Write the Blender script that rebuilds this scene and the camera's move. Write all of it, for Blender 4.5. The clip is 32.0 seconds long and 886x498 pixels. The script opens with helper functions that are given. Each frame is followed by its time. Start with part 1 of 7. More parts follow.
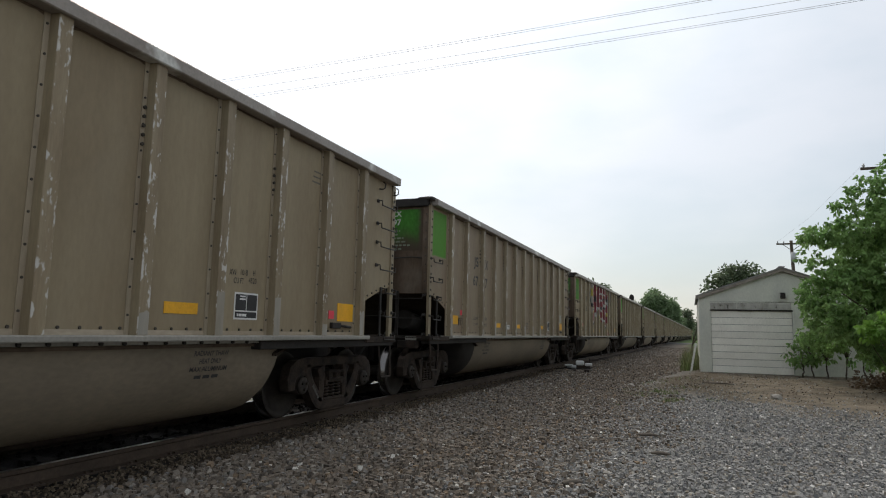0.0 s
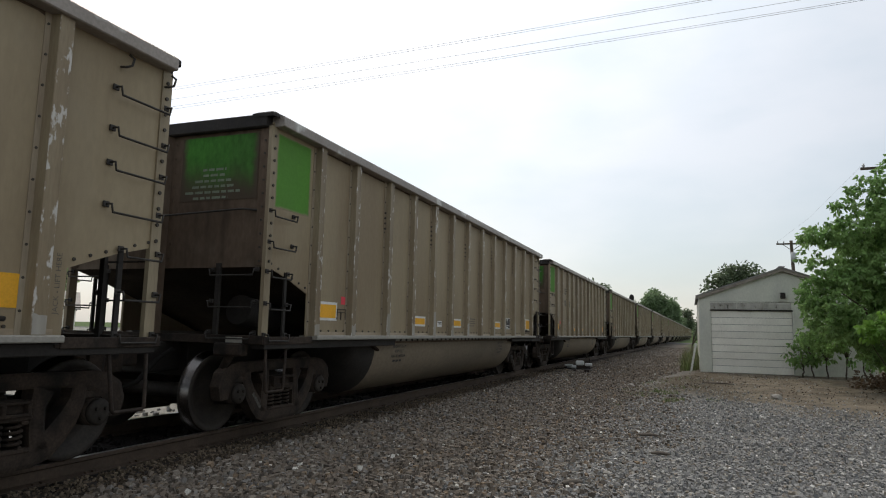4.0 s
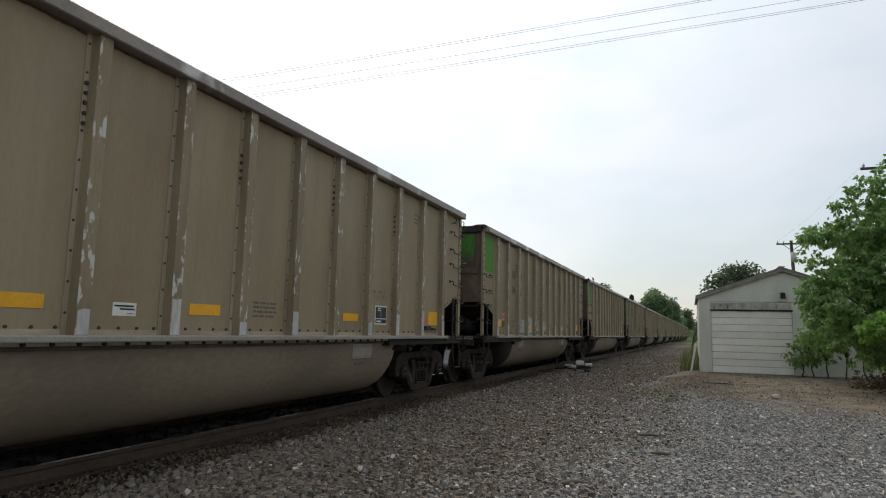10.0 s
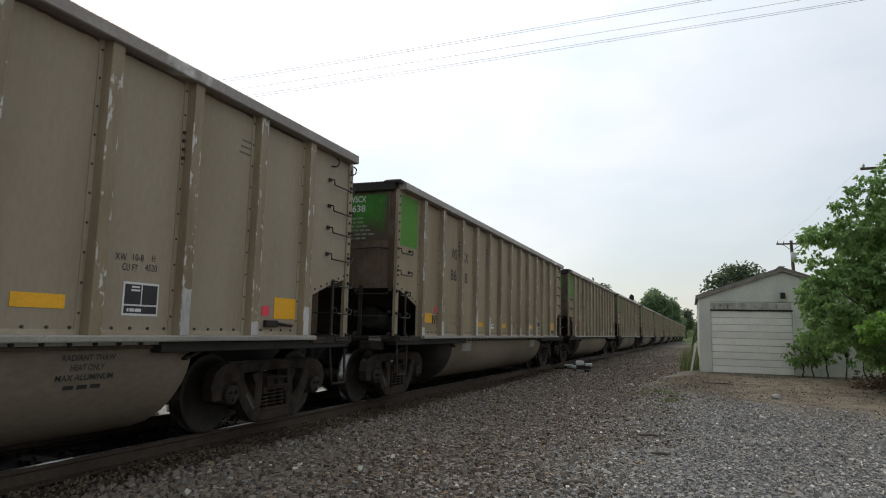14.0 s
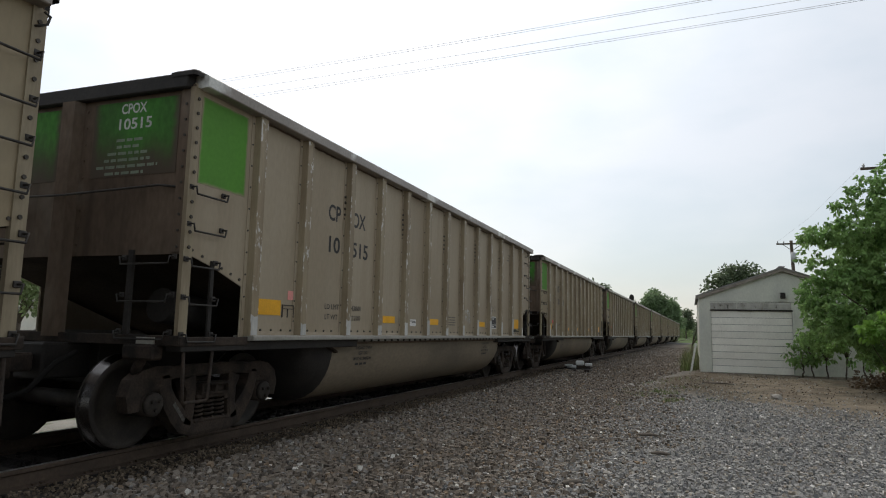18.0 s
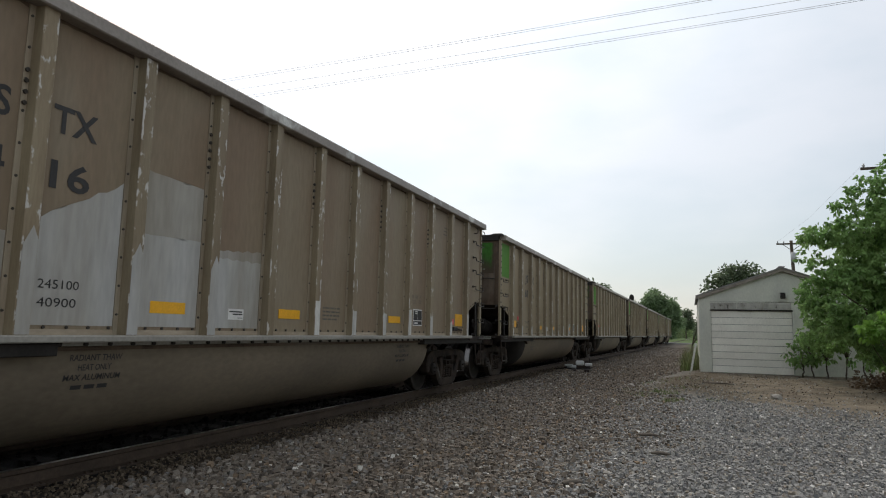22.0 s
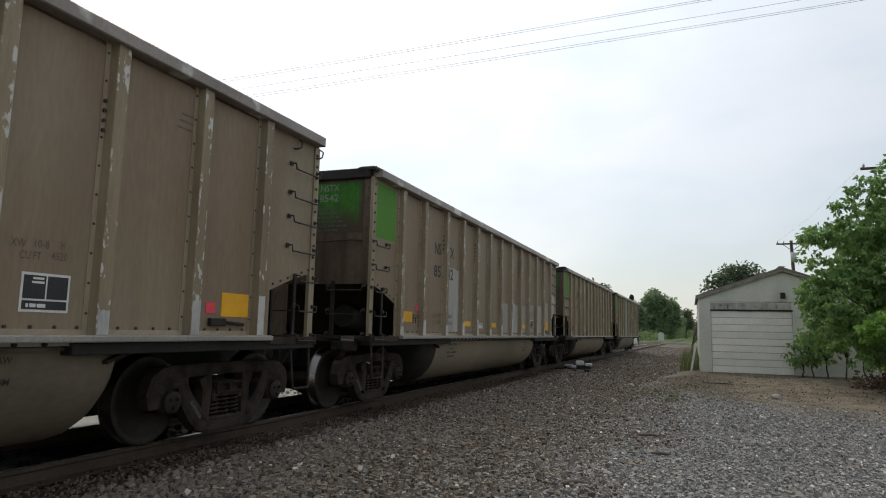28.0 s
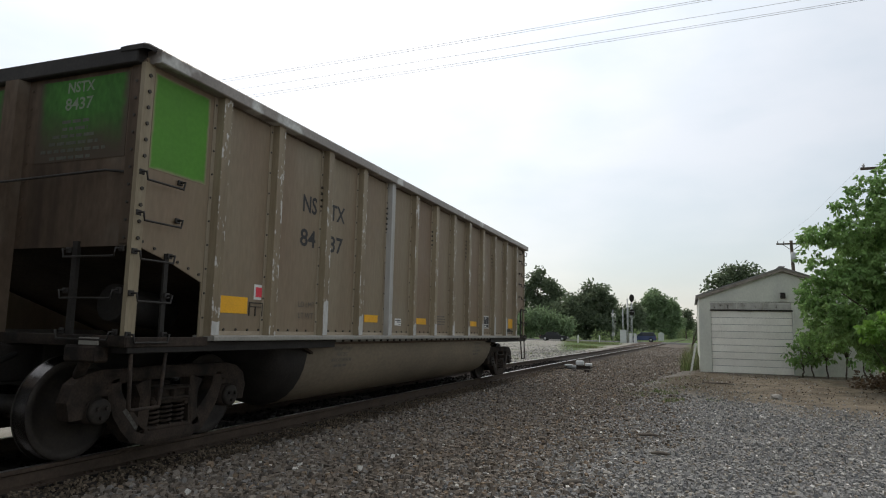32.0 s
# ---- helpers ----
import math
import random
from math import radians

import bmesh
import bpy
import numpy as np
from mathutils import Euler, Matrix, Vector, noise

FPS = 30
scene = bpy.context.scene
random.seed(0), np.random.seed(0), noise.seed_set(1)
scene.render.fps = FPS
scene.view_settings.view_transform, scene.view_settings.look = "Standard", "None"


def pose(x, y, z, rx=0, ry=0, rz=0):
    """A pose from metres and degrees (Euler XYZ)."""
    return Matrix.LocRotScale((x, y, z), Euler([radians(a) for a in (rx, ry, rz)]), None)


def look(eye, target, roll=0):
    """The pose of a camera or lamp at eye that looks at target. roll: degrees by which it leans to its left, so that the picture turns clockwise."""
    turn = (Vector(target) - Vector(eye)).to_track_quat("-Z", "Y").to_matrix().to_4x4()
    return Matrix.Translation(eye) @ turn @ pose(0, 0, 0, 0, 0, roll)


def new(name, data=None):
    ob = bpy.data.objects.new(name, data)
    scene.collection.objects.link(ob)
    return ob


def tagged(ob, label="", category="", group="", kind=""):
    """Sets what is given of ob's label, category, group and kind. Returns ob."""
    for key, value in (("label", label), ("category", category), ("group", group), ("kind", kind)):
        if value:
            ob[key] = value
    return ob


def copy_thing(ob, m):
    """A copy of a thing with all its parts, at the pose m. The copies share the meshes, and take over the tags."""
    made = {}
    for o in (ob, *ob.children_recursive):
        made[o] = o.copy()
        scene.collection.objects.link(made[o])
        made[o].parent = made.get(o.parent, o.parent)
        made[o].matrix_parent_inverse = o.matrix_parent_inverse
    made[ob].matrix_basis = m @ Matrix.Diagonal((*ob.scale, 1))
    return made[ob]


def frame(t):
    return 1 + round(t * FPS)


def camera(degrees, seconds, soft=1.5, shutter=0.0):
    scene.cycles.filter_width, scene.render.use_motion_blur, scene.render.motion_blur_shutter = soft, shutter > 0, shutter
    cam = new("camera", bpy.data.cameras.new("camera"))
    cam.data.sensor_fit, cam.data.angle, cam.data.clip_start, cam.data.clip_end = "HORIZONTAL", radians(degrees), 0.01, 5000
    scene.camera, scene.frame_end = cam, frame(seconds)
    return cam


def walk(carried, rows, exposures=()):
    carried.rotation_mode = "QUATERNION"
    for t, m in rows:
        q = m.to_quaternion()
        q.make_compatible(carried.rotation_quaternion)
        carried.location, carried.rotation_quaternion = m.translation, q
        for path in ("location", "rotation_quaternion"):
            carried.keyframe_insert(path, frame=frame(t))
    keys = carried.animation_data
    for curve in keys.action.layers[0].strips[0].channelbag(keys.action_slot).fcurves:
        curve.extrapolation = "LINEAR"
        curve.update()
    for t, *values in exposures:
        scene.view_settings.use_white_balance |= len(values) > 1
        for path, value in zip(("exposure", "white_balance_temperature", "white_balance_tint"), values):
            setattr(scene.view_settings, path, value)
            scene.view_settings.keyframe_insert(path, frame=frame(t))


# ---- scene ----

# ---------------------------------------------------------------- camera
EYE = Vector((6.127, 0.0, 1.254))
YAW, TILT, LEAN = radians(-20.65), radians(7.02), 1.356
AIM = Vector((math.sin(YAW) * math.cos(TILT), math.cos(YAW) * math.cos(TILT), math.sin(TILT)))
cam = camera(67.95, 32.0, 1.1)
walk(cam, [(0.0, look(EYE, EYE + AIM, LEAN)), (32.0, look(EYE, EYE + AIM, LEAN))], exposures=[(0.0, 0.0), (32.0, 0.0)])

# ---------------------------------------------------------------- world and sun
SUN_EL, SUN_AZ = radians(52), radians(-32)


def build_world():
    w = bpy.data.worlds.new("overcast_sky")
    scene.world = w
    w.use_nodes = True
    nt = w.node_tree
    nt.nodes.clear()
    out = nt.nodes.new("ShaderNodeOutputWorld")
    sky = nt.nodes.new("ShaderNodeTexSky")
    sky.sky_type, sky.sun_disc = "NISHITA", False
    sky.sun_elevation, sky.sun_rotation = SUN_EL, SUN_AZ
    sky.air_density, sky.dust_density = 1.0, 2.0
    b1 = nt.nodes.new("ShaderNodeBackground")
    b1.inputs["Strength"].default_value = 0.05
    nt.links.new(sky.outputs[0], b1.inputs[0])
    tc = nt.nodes.new("ShaderNodeTexCoord")
    mp = nt.nodes.new("ShaderNodeMapping")
    mp.inputs["Scale"].default_value = (1.0, 1.0, 2.4)
    nt.links.new(tc.outputs["Generated"], mp.inputs[0])
    n1 = nt.nodes.new("ShaderNodeTexNoise")
    n1.inputs["Scale"].default_value, n1.inputs["Detail"].default_value = 2.6, 7.0
    n1.inputs["Roughness"].default_value = 0.5
    nt.links.new(mp.outputs[0], n1.inputs["Vector"])
    cr = nt.nodes.new("ShaderNodeValToRGB")
    cr.color_ramp.elements[0].position, cr.color_ramp.elements[0].color = 0.36, (0.79, 0.85, 0.858, 1)
    cr.color_ramp.elements[1].position, cr.color_ramp.elements[1].color = 0.60, (1.0, 1.0, 0.985, 1)
    nt.links.new(n1.outputs["Fac"], cr.inputs[0])
    b2 = nt.nodes.new("ShaderNodeBackground")
    b2.inputs["Strength"].default_value = 1.0
    # the cloud layer is brightest round the veiled sun
    dot = nt.nodes.new("ShaderNodeVectorMath")
    dot.operation = "DOT_PRODUCT"
    dot.inputs[1].default_value = (math.sin(SUN_AZ) * math.cos(SUN_EL), math.cos(SUN_AZ) * math.cos(SUN_EL), math.sin(SUN_EL))
    nt.links.new(tc.outputs["Generated"], dot.inputs[0])
    half = nt.nodes.new("ShaderNodeMapRange")
    half.inputs[1].default_value, half.inputs[2].default_value = -1.0, 1.0
    nt.links.new(dot.outputs["Value"], half.inputs[0])
    glow = nt.nodes.new("ShaderNodeValToRGB")
    for p, v in ((0.5, 0.55), (0.72, 0.50), (0.79, 0.51), (0.86, 0.65), (0.90, 0.78), (0.94, 0.84)):
        glow.color_ramp.elements.new(p).color = (v, v, v, 1)
    glow.color_ramp.elements[0].color, glow.color_ramp.elements[-1].color = (0.47, 0.47, 0.47, 1), (0.95, 0.95, 0.95, 1)
    nt.links.new(half.outputs[0], glow.inputs[0])
    shade = nt.nodes.new("ShaderNodeVectorMath")
    shade.operation = "SCALE"
    nt.links.new(cr.outputs[0], shade.inputs[0])
    nt.links.new(glow.outputs[0], shade.inputs["Scale"])
    nt.links.new(shade.outputs[0], b2.inputs[0])
    add = nt.nodes.new("ShaderNodeAddShader")
    nt.links.new(b1.outputs[0], add.inputs[0])
    nt.links.new(b2.outputs[0], add.inputs[1])
    nt.links.new(add.outputs[0], out.inputs[0])


build_world()
sun_data = bpy.data.lights.new("sun", "SUN")
sun_data.energy, sun_data.angle, sun_data.color = 1.05, radians(22), (1.0, 0.89, 0.74)
sun = new("sun", sun_data)
sun.matrix_world = look((math.sin(SUN_AZ) * 50, math.cos(SUN_AZ) * 50, math.tan(SUN_EL) * 50), (0, 0, 0))


# ---------------------------------------------------------------- materials
def mat(name, base, rough=0.7, metal=0.0, var=0.25, scale=3.0, fine=40.0, bump=0.1, stretch=(1, 1, 1), tint=None, rnd=0.0, spec=0.4, island=0.0, patch=None):
    """A surface with grain at two scales; tint: a second colour mixed in by large stains; patch: (colour, low, high, scale) of clear worn spots."""
    m = bpy.data.materials.new(name)
    m.use_nodes = True
    nt = m.node_tree
    bs = nt.nodes["Principled BSDF"]
    bs.inputs["Roughness"].default_value, bs.inputs["Metallic"].default_value = rough, metal
    bs.inputs["Specular IOR Level"].default_value = spec
    tc = nt.nodes.new("ShaderNodeTexCoord")
    mp = nt.nodes.new("ShaderNodeMapping")
    mp.inputs["Scale"].default_value = stretch
    src_co = tc.outputs["Object"]
    if rnd:
        info = nt.nodes.new("ShaderNodeObjectInfo")
        far_off = nt.nodes.new("ShaderNodeMath")
        far_off.operation = "MULTIPLY"
        far_off.inputs[1].default_value = 61.0
        nt.links.new(info.outputs["Random"], far_off.inputs[0])
        shift = nt.nodes.new("ShaderNodeVectorMath")
        shift.operation = "ADD"
        nt.links.new(src_co, shift.inputs[0])
        nt.links.new(far_off.outputs[0], shift.inputs[1])
        src_co = shift.outputs[0]
    nt.links.new(src_co, mp.inputs[0])
    big = nt.nodes.new("ShaderNodeTexNoise")
    big.inputs["Scale"].default_value, big.inputs["Detail"].default_value = scale, 5.0
    nt.links.new(mp.outputs[0], big.inputs["Vector"])
    small = nt.nodes.new("ShaderNodeTexNoise")
    small.inputs["Scale"].default_value, small.inputs["Detail"].default_value = fine, 3.0
    nt.links.new(mp.outputs[0], small.inputs["Vector"])
    c2 = tint if tint else tuple(v * (1 - var) for v in base)
    mix = nt.nodes.new("ShaderNodeMix")
    mix.data_type = "RGBA"
    mix.inputs[6].default_value, mix.inputs[7].default_value = (*base, 1), (*c2, 1)
    ramp = nt.nodes.new("ShaderNodeValToRGB")
    ramp.color_ramp.elements[0].position, ramp.color_ramp.elements[1].position = 0.38, 0.66
    nt.links.new(big.outputs["Fac"], ramp.inputs[0])
    nt.links.new(ramp.outputs[0], mix.inputs[0])
    last = mix.outputs[2]
    if patch:
        pn = nt.nodes.new("ShaderNodeTexNoise")
        pn.inputs["Scale"].default_value, pn.inputs["Detail"].default_value = patch[3], 4.0
        nt.links.new(mp.outputs[0], pn.inputs["Vector"])
        pr = nt.nodes.new("ShaderNodeValToRGB")
        pr.color_ramp.elements[0].position, pr.color_ramp.elements[1].position = patch[1], patch[2]
        nt.links.new(pn.outputs["Fac"], pr.inputs[0])
        pm = nt.nodes.new("ShaderNodeMix")
        pm.data_type = "RGBA"
        pm.inputs[7].default_value = (*patch[0], 1)
        nt.links.new(pr.outputs[0], pm.inputs[0])
        nt.links.new(last, pm.inputs[6])
        last = pm.outputs[2]
    hsv = nt.nodes.new("ShaderNodeHueSaturation")
    nt.links.new(last, hsv.inputs["Color"])
    mr = nt.nodes.new("ShaderNodeMapRange")
    mr.inputs[1].default_value, mr.inputs[2].default_value = 0.3, 0.7
    mr.inputs[3].default_value, mr.inputs[4].default_value = 1 - var * 0.6, 1 + var * 0.6
    nt.links.new(small.outputs["Fac"], mr.inputs[0])
    val = mr.outputs[0]
    for amount, node, sock in ((rnd, "ShaderNodeObjectInfo", "Random"), (island, "ShaderNodeNewGeometry", "Random Per Island")):
        if amount:
            oi = nt.nodes.new(node)
            m2 = nt.nodes.new("ShaderNodeMapRange")
            m2.inputs[3].default_value, m2.inputs[4].default_value = 1 - amount, 1 + amount
            nt.links.new(oi.outputs[sock], m2.inputs[0])
            mu = nt.nodes.new("ShaderNodeMath")
            mu.operation = "MULTIPLY"
            nt.links.new(val, mu.inputs[0])
            nt.links.new(m2.outputs[0], mu.inputs[1])
            val = mu.outputs[0]
    nt.links.new(val, hsv.inputs["Value"])
    nt.links.new(hsv.outputs[0], bs.inputs["Base Color"])
    if bump:
        bp = nt.nodes.new("ShaderNodeBump")
        bp.inputs["Strength"].default_value, bp.inputs["Distance"].default_value = bump, 0.02
        nt.links.new(small.outputs["Fac"], bp.inputs["Height"])
        nt.links.new(bp.outputs[0], bs.inputs["Normal"])
    return m


def glass(name, base=(0.02, 0.025, 0.03)):
    m = bpy.data.materials.new(name)
    m.use_nodes = True
    bs = m.node_tree.nodes["Principled BSDF"]
    bs.inputs["Base Color"].default_value, bs.inputs["Roughness"].default_value = (*base, 1), 0.05
    return m


def leaf_mat(name, a, b, island=0.35):
    m = mat(name, a, 0.55, var=0.2, scale=0.9, fine=6.0, bump=0.0, tint=b, island=island, spec=0.35)
    nt = m.node_tree
    bs = nt.nodes["Principled BSDF"]
    tr = nt.nodes.new("ShaderNodeBsdfTranslucent")
    src = bs.inputs["Base Color"].links[0].from_socket
    nt.links.new(src, tr.inputs[0])
    mx = nt.nodes.new("ShaderNodeMixShader")
    mx.inputs[0].default_value = 0.5
    nt.links.new(bs.outputs[0], mx.inputs[1])
    nt.links.new(tr.outputs[0], mx.inputs[2])
    nt.links.new(mx.outputs[0], nt.nodes["Material Output"].inputs[0])
    return m


def ground_mat():
    """Brown ballast beside the track, grey crushed stone on the lot, sandy dirt by the shed, pale gravel and grass beyond the track."""
    m = bpy.data.materials.new("ground_cover")
    m.use_nodes = True
    nt = m.node_tree
    bs = nt.nodes["Principled BSDF"]
    bs.inputs["Roughness"].default_value = 0.95
    bs.inputs["Specular IOR Level"].default_value = 0.15
    tc = nt.nodes.new("ShaderNodeTexCoord")
    sep = nt.nodes.new("ShaderNodeSeparateXYZ")
    nt.links.new(tc.outputs["Object"], sep.inputs[0])

    def noise_node(scale, detail=6.0):
        n = nt.nodes.new("ShaderNodeTexNoise")
        n.inputs["Scale"].default_value, n.inputs["Detail"].default_value = scale, detail
        nt.links.new(tc.outputs["Object"], n.inputs["Vector"])
        return n.outputs["Fac"]

    def math_node(op, a, b):
        n = nt.nodes.new("ShaderNodeMath")
        n.operation = op
        for i, v in enumerate((a, b)):
            if isinstance(v, (int, float)):
                n.inputs[i].default_value = v
            else:
                nt.links.new(v, n.inputs[i])
        return n.outputs[0]

    def step(v, lo, hi):
        n = nt.nodes.new("ShaderNodeMapRange")
        n.interpolation_type = "SMOOTHSTEP"
        n.inputs[1].default_value, n.inputs[2].default_value = lo, hi
        nt.links.new(v, n.inputs[0])
        return n.outputs[0]

    def blend(f, a, b):
        n = nt.nodes.new("ShaderNodeMix")
        n.data_type = "RGBA"
        nt.links.new(f, n.inputs[0])
        for i, v in ((6, a), (7, b)):
            if isinstance(v, tuple):
                n.inputs[i].default_value = (*v, 1)
            else:
                nt.links.new(v, n.inputs[i])
        return n.outputs[2]

    wob = noise_node(0.45)
    wob2 = noise_node(2.2)
    x = math_node("ADD", sep.outputs[0], math_node("MULTIPLY", math_node("SUBTRACT", wob, 0.5), 3.0))
    y = math_node("ADD", sep.outputs[1], math_node("MULTIPLY", math_node("SUBTRACT", wob, 0.5), 7.0))
    grain = noise_node(38.0, 4.0)
    vor = nt.nodes.new("ShaderNodeTexVoronoi")
    vor.inputs["Scale"].default_value = 24.0
    nt.links.new(tc.outputs["Object"], vor.inputs["Vector"])
    stone = blend(vor.outputs["Distance"], (0.20, 0.172, 0.142), (0.085, 0.072, 0.06))
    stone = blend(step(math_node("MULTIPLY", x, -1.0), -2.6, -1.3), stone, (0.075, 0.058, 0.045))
    lot = blend(step(grain, 0.35, 0.65), (0.150, 0.146, 0.136), (0.235, 0.227, 0.210))
    dirt = blend(step(wob2, 0.38, 0.62), (0.115, 0.095, 0.070), (0.190, 0.159, 0.117))
    dirt = blend(math_node("MULTIPLY", step(noise_node(0.9, 7.0), 0.54, 0.62), step(noise_node(5.0, 5.0), 0.40, 0.58)), dirt, (0.110, 0.086, 0.062))
    dirt = blend(step(grain, 0.56, 0.72), dirt, (0.235, 0.21, 0.172))
    xw = math_node("SUBTRACT", x, math_node("MULTIPLY", step(sep.outputs[1], 22.0, 32.0), 5.0))
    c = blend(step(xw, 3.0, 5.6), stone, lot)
    c = blend(math_node("MULTIPLY", step(wob2, 0.52, 0.7), 0.55), c, (0.23, 0.195, 0.15))
    # the lot's stone ends along a slanting line; trodden sandy dirt lies between it and the garage, damp and dark at its track end
    v = math_node("ADD", sep.outputs[1], math_node("MULTIPLY", math_node("SUBTRACT", sep.outputs[0], 4.6), 1.06))
    v = math_node("ADD", v, math_node("MULTIPLY", math_node("SUBTRACT", noise_node(0.8, 6.0), 0.5), 5.0))
    wet = math_node("MULTIPLY", step(math_node("MULTIPLY", sep.outputs[0], -1.0), -8.0, -6.4), step(noise_node(1.3, 6.0), 0.24, 0.46))
    dirt = blend(math_node("MULTIPLY", wet, 0.9), dirt, (0.088, 0.072, 0.050))
    side = math_node("SUBTRACT", x, math_node("MULTIPLY", math_node("SUBTRACT", sep.outputs[1], 19.0), 0.22))
    dirt_f = math_node("MULTIPLY", step(v, 17.8, 20.6), step(side, 4.0, 5.2))
    c = blend(dirt_f, c, dirt)
    # beyond the track
    coarse = noise_node(1.1, 6.0)
    far = blend(step(grain, 0.3, 0.7), (0.26, 0.25, 0.225), (0.36, 0.35, 0.315))
    far = blend(math_node("MULTIPLY", step(coarse, 0.42, 0.62), 0.6), far, (0.25, 0.23, 0.19))
    far = blend(math_node("MULTIPLY", step(noise_node(0.5, 6.0), 0.54, 0.62), step(coarse, 0.45, 0.55)), far, (0.10, 0.13, 0.055))
    gn = noise_node(0.16, 4.0)
    green = blend(step(grain, 0.35, 0.65), (0.07, 0.11, 0.035), (0.12, 0.165, 0.06))
    c = blend(step(math_node("MULTIPLY", sep.outputs[0], -1.0), 1.25, 1.7), c, far)
    gf = math_node("MULTIPLY", step(sep.outputs[1], 36.0, 44.0), step(math_node("MULTIPLY", sep.outputs[0], -1.0), 3.0, 4.2))
    gx = math_node("ADD", math_node("ADD", sep.outputs[0], math_node("MULTIPLY", wob, 3.0)), math_node("MULTIPLY", sep.outputs[1], 0.177))
    gf2 = math_node("MULTIPLY", gf, step(gx, 6.6, 8.0))
    c = blend(gf2, c, green)
    # shade under the train, painted near black into the ground between the rails
    bed_shade = math_node("MULTIPLY", step(sep.outputs[0], -1.3, -1.0), step(math_node("MULTIPLY", x, -1.0), -2.0, -0.7))
    bed_shade = math_node("MULTIPLY", bed_shade, step(math_node("MULTIPLY", sep.outputs[1], -1.0), -90.0, -40.0))
    c = blend(bed_shade, c, (0.012, 0.010, 0.009))
    far_y = step(sep.outputs[1], 118.0, 124.0)
    c = blend(far_y, c, green)
    right_far = math_node("MULTIPLY", step(sep.outputs[1], 30.0, 34.0), step(sep.outputs[0], 5.0, 7.0))
    c = blend(right_far, c, green)
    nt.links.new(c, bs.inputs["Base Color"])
    bp = nt.nodes.new("ShaderNodeBump")
    bp.inputs["Strength"].default_value, bp.inputs["Distance"].default_value = 0.9, 0.02
    nt.links.new(vor.outputs["Distance"], bp.inputs["Height"])
    nt.links.new(bp.outputs[0], bs.inputs["Normal"])
    return m


M = {}
M["sheet"] = mat("weathered_aluminium_sheet", (0.312, 0.254, 0.164), 0.6, 0.08, 0.09, 0.9, 25.0, 0.02, (1, 1, 0.4), tint=(0.245, 0.190, 0.120), rnd=0.07, spec=0.25)
M["sheet_brown"] = mat("brown_stained_aluminium_sheet", (0.250, 0.200, 0.132), 0.62, 0.05, 0.14, 1.1, 25.0, 0.02, (1, 1, 0.25), tint=(0.211, 0.148, 0.095), rnd=0.05)
M["sheet_pale"] = mat("pale_aluminium_sheet", (0.340, 0.285, 0.207), 0.6, 0.08, 0.09, 0.9, 25.0, 0.02, (1, 1, 0.4), tint=(0.285, 0.232, 0.162), rnd=0.05, spec=0.25)
M["post"] = mat("weathered_aluminium_post", (0.285, 0.235, 0.154), 0.55, 0.12, 0.14, 6.0, 60.0, 0.02, (1, 1, 0.16), tint=(0.210, 0.165, 0.105), rnd=0.10)


def worn_edges(m):
    """Paint scuffed to bright metal in short runs, most of it along the two edges of a post's outer face."""
    nt = m.node_tree
    bs = nt.nodes["Principled BSDF"]
    src = bs.inputs["Base Color"].links[0].from_socket
    tc = nt.nodes.new("ShaderNodeTexCoord")
    info = nt.nodes.new("ShaderNodeObjectInfo")
    sep = nt.nodes.new("ShaderNodeSeparateXYZ")
    nt.links.new(tc.outputs["Object"], sep.inputs[0])

    def op(kind, a, b, c=None):
        n = nt.nodes.new("ShaderNodeMath")
        n.operation = kind
        for i, v in enumerate((a, b, c)):
            if v is None:
                continue
            if isinstance(v, (int, float)):
                n.inputs[i].default_value = v
            else:
                nt.links.new(v, n.inputs[i])
        return n.outputs[0]

    edge = op("ABSOLUTE", op("ADD", sep.outputs[1], 0.063), 0.0)
    mr = nt.nodes.new("ShaderNodeMapRange")
    mr.interpolation_type = "SMOOTHSTEP"
    mr.inputs[1].default_value, mr.inputs[2].default_value = 0.030, 0.056
    nt.links.new(edge, mr.inputs[0])
    shift = nt.nodes.new("ShaderNodeCombineXYZ")
    nt.links.new(op("MULTIPLY", info.outputs["Random"], 47.0), shift.inputs[0])
    nt.links.new(op("MULTIPLY", sep.outputs[1], 3.2), shift.inputs[1])
    nt.links.new(op("MULTIPLY", sep.outputs[2], 1.7), shift.inputs[2])
    runs = nt.nodes.new("ShaderNodeTexNoise")
    runs.inputs["Scale"].default_value, runs.inputs["Detail"].default_value = 2.6, 4.0
    nt.links.new(shift.outputs[0], runs.inputs["Vector"])
    fine = nt.nodes.new("ShaderNodeTexNoise")
    fine.inputs["Scale"].default_value, fine.inputs["Detail"].default_value = 9.0, 5.0
    nt.links.new(shift.outputs[0], fine.inputs["Vector"])
    amount = op("ADD", op("MULTIPLY_ADD", mr.outputs[0], 0.06, op("MULTIPLY", runs.outputs["Fac"], 0.62)), op("MULTIPLY", fine.outputs["Fac"], 0.38))
    cut = nt.nodes.new("ShaderNodeMapRange")
    cut.interpolation_type = "SMOOTHSTEP"
    cut.inputs[1].default_value, cut.inputs[2].default_value = 0.575, 0.635
    cut.inputs[4].default_value = 0.9
    nt.links.new(amount, cut.inputs[0])
    mix = nt.nodes.new("ShaderNodeMix")
    mix.data_type = "RGBA"
    mix.inputs[7].default_value = (0.56, 0.54, 0.50, 1)
    nt.links.new(cut.outputs[0], mix.inputs[0])
    nt.links.new(src, mix.inputs[6])
    nt.links.new(mix.outputs[2], bs.inputs["Base Color"])
    return m


